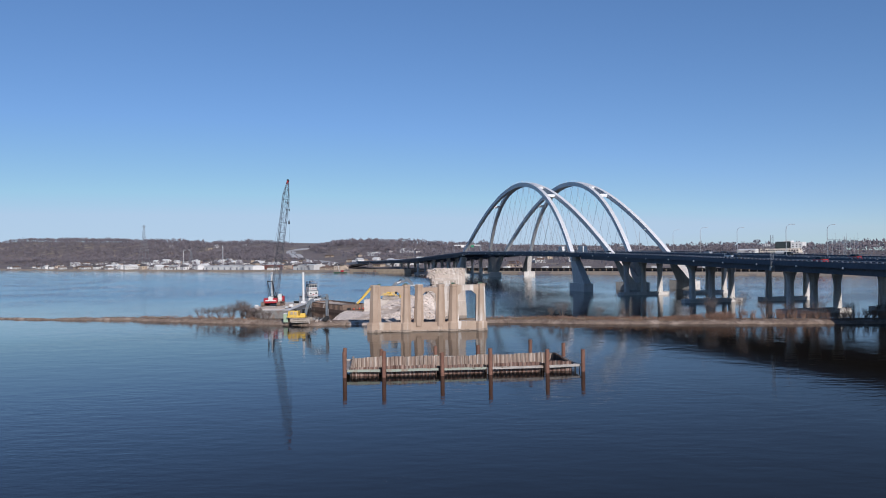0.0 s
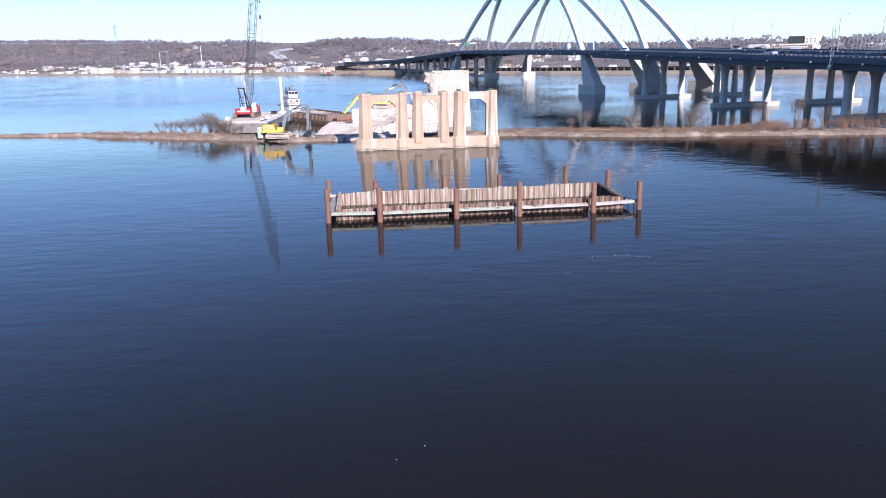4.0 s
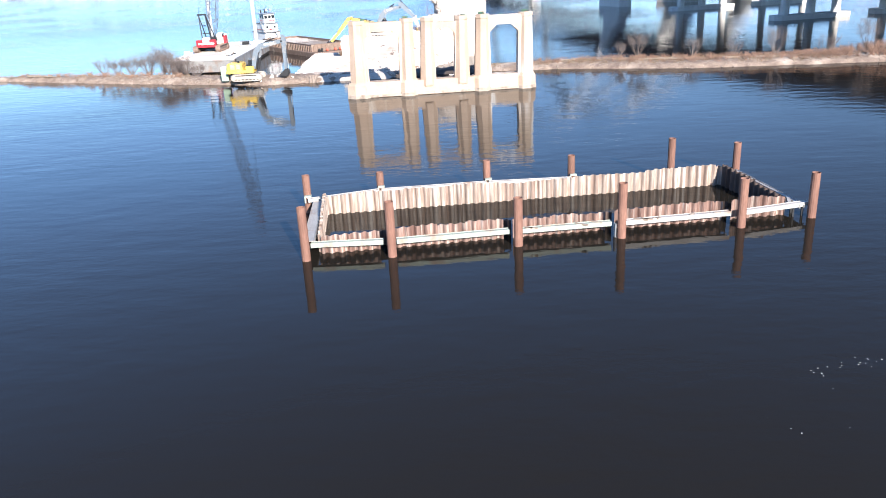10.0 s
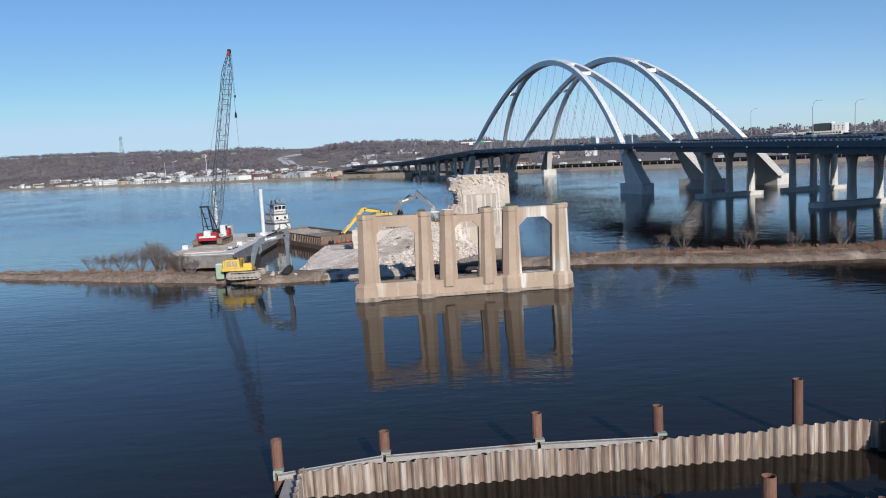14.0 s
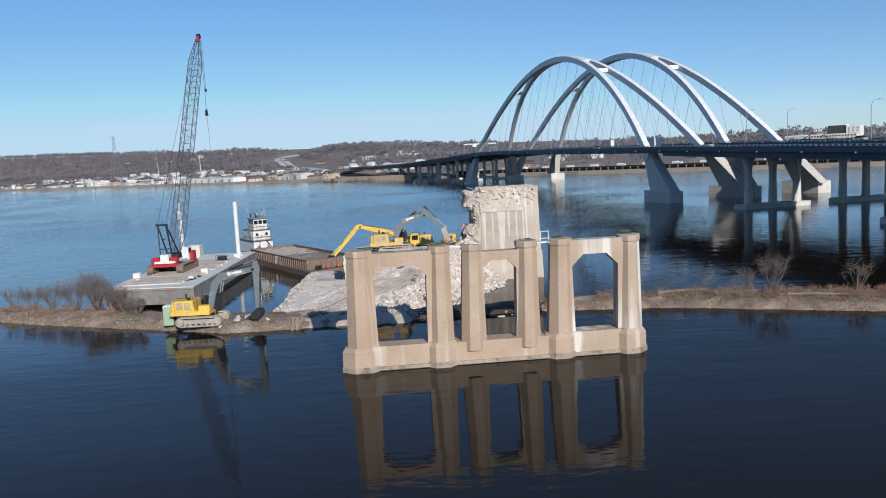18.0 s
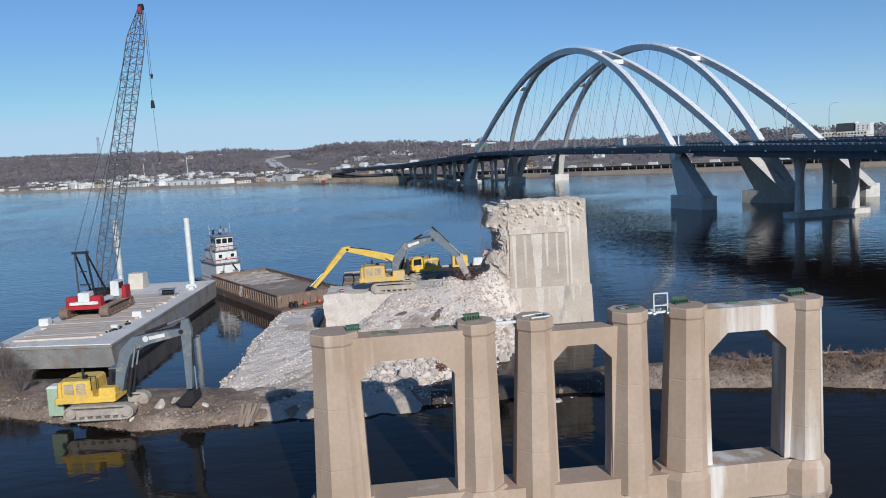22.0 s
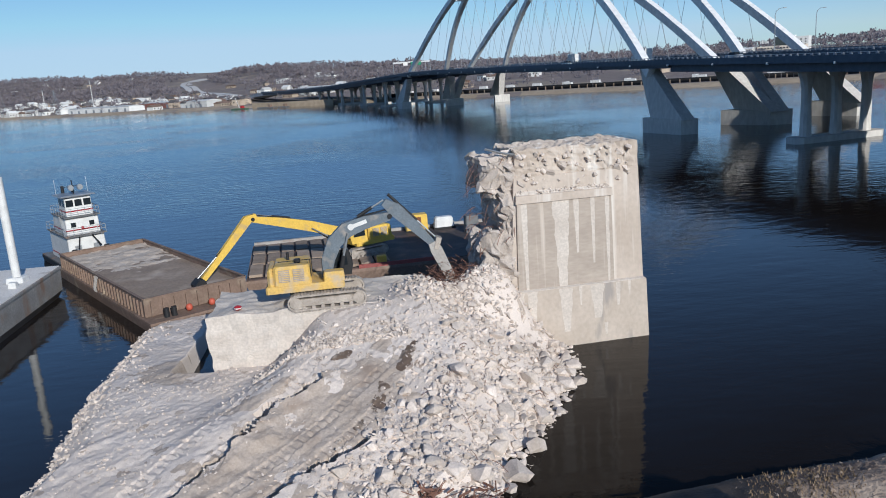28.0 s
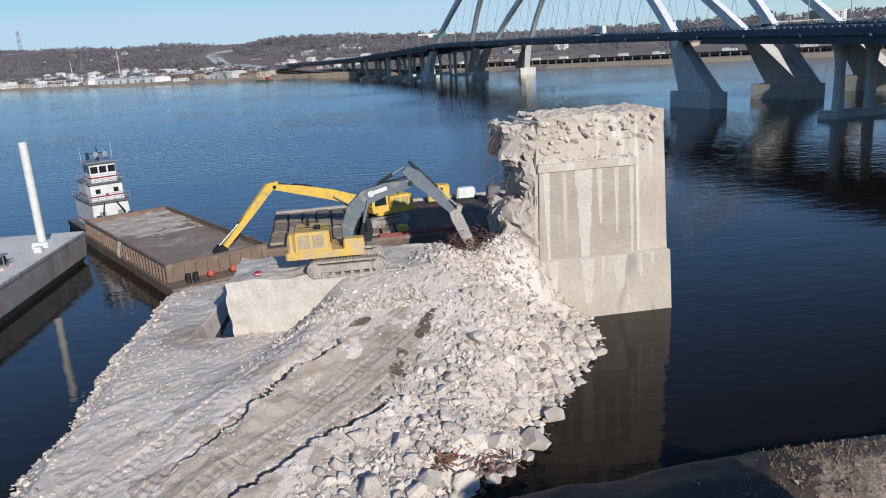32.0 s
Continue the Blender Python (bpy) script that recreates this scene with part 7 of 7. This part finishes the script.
def house(w, d, h, rise, wall, roof, label):
    hs = thing("house", label, "house", None, "far shore houses")
    part("wall", Geo().box((0, 0, h / 2), (w, d, h)), wall, hs)
    part("roof", Geo().loft([[(x, -d / 2 - 0.4, h - 0.05), (x, d / 2 + 0.4, h - 0.05), (x, 0.0, h + rise)] for x in (-w / 2 - 0.4, w / 2 + 0.4)]), roof, hs)
    part("gable", Geo().loft([[(x, -d / 2, h), (x, d / 2, h), (x, 0, h + rise * 0.95)] for x in (-w / 2, w / 2)]), wall, hs)
    k = max(2, int(w / 3.2))
    for i in range(k):
        wd = part("window", Geo().box((-w / 2 + w * (i + 0.5) / k, -d / 2 - 0.02, h * 0.55), (1.1, 0.08, 1.3)), GLASS, hs)
    part("door", Geo().box((w * 0.22, -d / 2 - 0.03, 1.05), (1.0, 0.1, 2.1)), ROOFB, hs)
    part("chimney", Geo().box((w * 0.25, d * 0.1, h + rise * 0.8), (0.7, 0.7, 1.8)), BRICKRED, hs)
    return hs


protos = [house(9, 8, 4.6, 2.4, WALLW, ROOF, "white clapboard house with grey shingle roof"),
          house(12, 9, 3.4, 2.2, WALLW, ROOFB, "low white house with brown shingle roof"),
          house(8, 8, 5.6, 3.0, WALLB, ROOF, "tan two-storey house with grey gable roof"),
          house(14, 9, 3.2, 1.6, WALLB, ROOFB, "long low tan house with brown roof"),
          house(10, 8, 5.2, 2.6, WALLW, WALLW, "white house with pale metal roof")]
rh = random.Random(71)
spots = []
for i, h in enumerate(protos):
    h.matrix_basis = shore_pose(-560 - 46 * i, 30 + 9 * i)
    spots.append((-560 - 46 * i, 30 + 9 * i))
n = 0
while n < 190:
    s = rh.choice((rh.uniform(-1150, -330), rh.uniform(-700, -160), rh.uniform(-420, -140)))
    q = 20 + 215 * rh.random() ** 1.5
    if any(abs(s - a) < 15 and abs(q - b) < 13 for a, b in spots) or (-425 < s < -265 and q < 75) or (-230 < s < -180 and q < 60) or road_gap(s, q) < 26:
        continue
    spots.append((s, q))
    copy_thing(protos[(0, 1, 4, 2, 1, 0, 4, 3)[n % 8]], shore_pose(s, q, rh.uniform(-12, 12) + rh.choice((0, 90))))
    n += 1
for i in range(26):
    s, q = rh.choice((rh.uniform(-600, 420), rh.uniform(-1500, -1050))), rh.uniform(330, 560)
    copy_thing(protos[i % 5], shore_pose(s, q, rh.uniform(-30, 30)))
for i in range(16):
    s, q = rh.uniform(-40, 300), rh.uniform(90, 300)
    copy_thing(protos[i % 5], shore_pose(s, q, rh.uniform(-30, 30)))


def hall(s, n_, w, d, h, wall, roof, label, rise=1.2):
    b = thing("warehouse", label, "warehouse", shore_pose(s, n_))
    part("wall", Geo().box((0, 0, h / 2), (w, d, h)), wall, b)
    part("roof", Geo().loft([[(x, -d / 2 - 0.3, h), (x, d / 2 + 0.3, h), (x, 0, h + rise)] for x in (-w / 2 - 0.3, w / 2 + 0.3)]), roof, b)
    for i in range(max(2, int(w / 14))):
        part("loading_door", Geo().box((-w / 2 + 7 + 14 * i, -d / 2 - 0.04, 1.8), (3.4, 0.1, 3.4)), GALV, b)
    return b


hall(-355, 32, 112, 18, 5.2, WALLW, WALLW, "very long low white riverside warehouse")
hall(-305, 66, 58, 16, 5.5, BRICKRED, WALLW, "red brick riverside shed with pale roof")
hall(-206, 42, 30, 18, 6.0, WALLW, WALLW, "white gabled boat shed on the shore")
hall(-560, 40, 34, 14, 6.5, WALLW, ROOF, "white riverside hall with grey roof")
hall(-500, 34, 22, 12, 6.0, WALLW, WALLW, "white boathouse near the water")
hall(-158, 150, 46, 22, 6.5, WALLW, WALLW, "long white roofed depot behind the bridge ramp")
hall(-454, 480, 30, 14, 8, WALLW, ROOFB, "pale institution building on the wooded hill")
hall(-443, 380, 20, 12, 7, WALLW, ROOF, "white house on the grassy hill")

hotel = thing("riverside_hotel", "white and cream multi-storey riverside hotel with dark upper block", "hotel", shore_pose(254, 340, 0, 2.0) @ Matrix.Diagonal((0.95, 1, 0.74, 1)))
low = part("cream_wing", Geo().box((0, -8, 7.5), (43, 14, 15)), material("cream_render", (0.74, 0.66, 0.56), (0.66, 0.58, 0.48), 0.1, 1, 0.8, bump=0), hotel)
twr = part("white_block", Geo().box((15, 7, 12.3), (13, 15, 24.6)), WALLW, hotel)
part("dark_block", Geo().box((-1.0, 7, 12.8), (19, 13, 25.6), None, (0.85, 1)), material("green_glass_wall", (0.06, 0.075, 0.075), (0.045, 0.055, 0.055), 0.2, 2, 0.4, bump=0), hotel)
part("roof_plant", Geo().box((4, 7, 25.6), (9, 8, 2.4)), WALLW, hotel)
for k in range(15):
    for z in (4.5, 8.4, 12.2):
        part("window", Geo().box((-20 + 2.86 * k, -15.03, z), (1.5, 0.1, 1.8)), GLASS, low)
for z in (15, 18, 21):
    for x in (11, 15, 19):
        part("window", Geo().box((x, -0.53, z), (1.4, 0.1, 1.4)), GLASS, twr)
for i, (x, z, w, h) in enumerate(((-21.5, 20.4, 0.8, 3.2), (-19.6, 20.9, 1.4, 4.6), (-17.4, 20.9, 0.8, 4.6), (-15.2, 20.2, 2.2, 2.8))):
    part("white_roof_mark", Geo().box((x, -2.0, z), (w, 0.3, h)), WHITE, hotel)
part("mark_frame", Geo().bar((-22.5, -1.7, 18.4), (-13.5, -1.7, 18.4), 0.25).bar((-22, -1.7, 14), (-22, -1.7, 19), 0.3).bar((-14, -1.7, 14), (-14, -1.7, 19), 0.3), GALV, hotel)
hall(222, 320, 19, 12, 8.5, WALLW, WALLW, "plain white commercial hall beside the hotel")
shop = hall(361, 70, 15, 12, 9.5, material("red_cladding", (0.42, 0.08, 0.06), None, 0.2, 2, 0.7, bump=0), WALLW, "red clad shop building with white roof")
sg = thing("openwork_sign", "faint grey openwork sign on tall posts above the shore", "sign", shore_pose(385, 41))
for i in range(7):
    part("sign_bar", Geo().box((-8.6 + 2.9 * i, 0, 21.5), (1.9, 0.2, 2.6 if i % 2 else 2.1)), GALV, sg)
for i in range(9):
    part("sign_post", Geo().tube((-9.6 + 2.4 * i, 0, 0), (-9.6 + 2.4 * i, 0, 24 + 2 * (i % 3)), 0.1, n=4), GALV, sg)
for z in (19.4, 23.4):
    part("sign_rail", Geo().bar((-10, 0, z), (10, 0, z), 0.16), GALV, sg)


def pylon(s, n_, h, w):
    t = thing("transmission_tower", "grey steel lattice transmission tower near the shore", "pylon", shore_pose(s, n_))
    wid = lambda z: w * (1 - 0.86 * min(1, z / (h * 0.8)))
    zs = [h * k / 8 for k in range(9)]
    for sx in (-1, 1):
        for sy in (-1, 1):
            part("leg", Geo().loft([[(sx * wid(z) / 2 + a, sy * wid(z) / 2 + b, z) for a, b in ((-0.15, -0.15), (0.15, -0.15), (0.15, 0.15), (-0.15, 0.15))] for z in zs]), GALV, t)
            for a, b in zip(zs, zs[1:]):
                part("brace", Geo().tube((sx * wid(a) / 2, sy * wid(a) / 2, a), (-sx * wid(b) / 2, sy * wid(b) / 2, b), 0.09, n=4), GALV, t)
    for z in (h * 0.72, h * 0.84, h * 0.96):
        part("cross_arm", Geo().bar((-w * 0.45, 0, z), (w * 0.45, 0, z), 0.3), GALV, t)


pylon(-660, 70, 71, 16)
pylon(-553, 90, 27, 9)
for s, n_, h in ((-421, 60, 34), (-431, 66, 32), (-524, 60, 28)):
    m = thing("light_mast", "tall white light mast on the far shore", "light mast", shore_pose(s, n_))
    part("pole", Geo().tube((0, 0, 0), (0, 0, h), 0.45, 0.25, 8), WHITE, m)
    part("lamp_ring", Geo().tube((0, 0, h - 0.4), (0, 0, h + 0.3), 1.3, n=12), GALV, m)

# tan retaining wall and moored work boats under the bridge end
rw = thing("retaining_wall", "tan sheet retaining wall along the far shore", "wall", None, kind="structure")
for i in range(18):
    s = -86 + 5 * i
    p = on_land(s, -3)
    part("wall_panel", Geo().box((0, 0, 1.4), (5.0, 1.2, 5.6)), SAND, rw, at=pose(p.x, p.y, 0, 0, 0, FACE))
for s, w in ((-94, 15), (-62, 17), (-43, 8)):
    p = SHORE + ALONG * s - INLAND * 12
    b = thing("work_boat", "small flat work boat moored at the far wall", "boat", pose(p.x, p.y, 0, 0, 0, FACE + 4))
    part("hull", Geo().box((0, 0, 0.4), (w, 4.5, 1.4), None, (1.04, 1.05)), HULL if s != -94 else GREEN, b)
    part("cabin", Geo().box((w * 0.2, 0, 2.0), (2.6, 2.4, 2.0), None, (0.9, 0.9)), RED if s == -94 else RUSTHULL, b)
    if s == -94:
        part("boom", Geo().tube((0, 0, 1.2), (-4, 0, 9.5), 0.22, n=5), WHITE, b)
dock = thing("timber_dock", "dark timber dock wall with posts along the far shore", "dock", None, kind="structure")
for i in range(58):
    s = 30 + 6 * i
    p = on_land(s, 24)
    part("dock_post", Geo().box((0, 0, 1.0), (0.5, 0.5, 3.6)), TIMBER, dock, at=pose(p.x, p.y, p.z, 0, 0, FACE))
    part("dock_beam", Geo().box((0, 0, 2.6), (6.0, 0.6, 0.7)), DARK, dock, at=pose(p.x, p.y, p.z, 0, 0, FACE))
    part("dock_back", Geo().box((0, 2.5, 1.2), (6.0, 0.4, 2.2)), DARK, dock, at=pose(p.x, p.y, p.z, 0, 0, FACE))


def vehicle(kind, mat, label, w, h, l):
    v = thing(kind, label, kind.split("_")[-1], None, "parked and passing vehicles")
    body = part("body", Geo().box((0, 0, 0.35 + h * 0.25), (l, w, h * 0.5), None, (0.98, 0.95), 0.12), mat, v)
    if kind == "car":
        part("cabin", Geo().box((-0.1, 0, 0.35 + h * 0.7), (l * 0.55, w * 0.88, h * 0.42), None, (0.75, 0.85), 0.1), GLASS, v)
    else:
        part("cargo_box", Geo().box((-l * 0.08, 0, 0.4 + h * 0.55), (l * 0.8, w, h * 0.85), None, (1, 1), 0.04), mat, v)
    for x in (-l * 0.3, l * 0.3):
        for y in (-w / 2, w / 2):
            part("wheel", Geo().tube((x, y - 0.1, 0.33), (x, y + 0.1, 0.33), 0.33, n=10), DARK, v)
    return v


cars = [vehicle("car", plain("silver_car_paint", (0.5, 0.5, 0.52), 0.3, 0.5), "silver car on the road", 1.8, 1.45, 4.5),
        vehicle("car", plain("black_car_paint", (0.02, 0.02, 0.022), 0.3), "black car on the road", 1.8, 1.45, 4.5),
        vehicle("car", plain("red_car_paint", (0.4, 0.03, 0.03), 0.3), "dark red car on the road", 1.8, 1.45, 4.5),
        vehicle("truck", WHITE, "white box truck with plain sides", 2.4, 3.4, 8.0)]
placed = []
along_yaw = math.degrees(math.atan2(BD.y, BD.x))
for i, (k, d, c) in enumerate(((1, -118, 4), (0, -96, 15), (2, -150, 8), (1, -62, 33), (3, 40, 16), (0, 66, 5), (1, 120, 36), (3, 118, 33), (0, -30, 45), (1, 190, 6), (0, 250, 15), (1, -85, 44), (2, -128, 36), (0, -12, 8), (1, 330, 12))):
    p = bridge_point(d, c)
    m = pose(p.x, p.y, p.z + 0.02, 0, 0, along_yaw)
    if k in placed:
        copy_thing(cars[k], m)
    else:
        cars[k].matrix_basis = m
        placed.append(k)
for i in range(46):
    s, q = 45 + 7.4 * i, 38 + 6 * (i % 3)
    p = on_land(s, q)
    copy_thing(cars[(3, 0, 3, 0, 1, 3)[i % 6]], pose(p.x, p.y, p.z + 0.05, 0, 0, FACE + (90 if i % 2 else 0)))

# road signs over the deck, and lattice masts at the deck edge
sgn = thing("overhead_sign", "green and white overhead road signs on a grey gantry", "road sign", None)
for c, w, mat_ in ((6, 2.6, WHITE), (10.5, 2.6, SIGNGREEN), (14, 2.6, SIGNGREEN)):
    p = bridge_point(272, c)
    part("sign_panel", Geo().box((0, 0, 6.4), (w, 0.2, 1.9)), mat_, sgn, at=pose(p.x, p.y, p.z, 0, 0, yaw))
for c in (-0.8, 20.8):
    p = bridge_point(273, c)
    part("gantry_post", Geo().tube((0, 0, 0), (0, 0, 7.6), 0.25, n=8), GALV, sgn, at=pose(p.x, p.y, p.z, 0, 0, yaw))
a, b = bridge_point(273, -0.8), bridge_point(273, 20.8)
part("gantry_beam", Geo().bar(a + Vector((0, 0, 7.2)), b + Vector((0, 0, 7.2)), 0.5, 0.8), GALV, sgn)
for d, c, h in ((-144, -1.9, 9.5), (-106, 50.5, 9.0)):
    p = bridge_point(d, c)
    m = thing("lattice_mast", "slim grey lattice mast fixed to the bridge edge", "mast", pose(p.x, p.y, p.z - 2.0, 0, 0, yaw))
    for sx in (-0.35, 0.35):
        part("upright", Geo().tube((sx, 0, 0), (sx, 0, h), 0.08, n=5), GALV, m)
    for k in range(7):
        part("rung", Geo().tube((-0.35, 0, 0.6 + k * h / 7.5), (0.35, 0, 1.4 + k * h / 7.5), 0.05, n=4), GALV, m)
    part("head_box", Geo().box((0, 0, 0.6), (1.2, 0.7, 1.1)), GALV, m)

# highway climbing into the valley behind the bridge end
g = Geo()
rd = []
for (sa, na), (sb, nb) in zip(ROAD, ROAD[1:]):
    rd += [(sa + (sb - sa) * k / 4, na + (nb - na) * k / 4) for k in range(4)]
rd = rd[:30]
LAST_RD = len(rd) - 1
for w0, w1 in ((-11, -1), (1, 11)):
    pts = []
    for i, (s, n_) in enumerate(rd):
        p = on_land(s, n_) + Vector((0, 0, 1.2 + 8.0 * (1 - smooth01(i / 7))))
        q = on_land(*rd[min(i + 1, LAST_RD)]) - on_land(*rd[max(i - 1, 0)])
        side = Vector((-q.y, q.x, 0)).normalized()
        pts.append([p + side * w0, p + side * w1, p + side * w1 - Vector((0, 0, 3.0)), p + side * w0 - Vector((0, 0, 3.0))])
    g.loft(pts)
tagged(part("far_road", g, BRIDGECON), "pale concrete highway climbing the far valley", "road", kind="structure")

# light debris floating near the cofferdam
g = Geo()
for i in range(34):
    x = rh.uniform(12.8, 18.2) if i < 26 else rh.gauss(10, 5)
    y = 45.0 - 0.12 * (x - 15.4) ** 2 + rh.gauss(0, 0.22 if i < 26 else 2.0)
    w = rh.uniform(0.015, 0.04)
    g.box((x, y, 0.01), (w, w * rh.uniform(0.5, 1), 0.02))
tagged(part("floating_debris", g, WHITE), "scattered bits of pale foam on the water", "debris", kind="stuff")
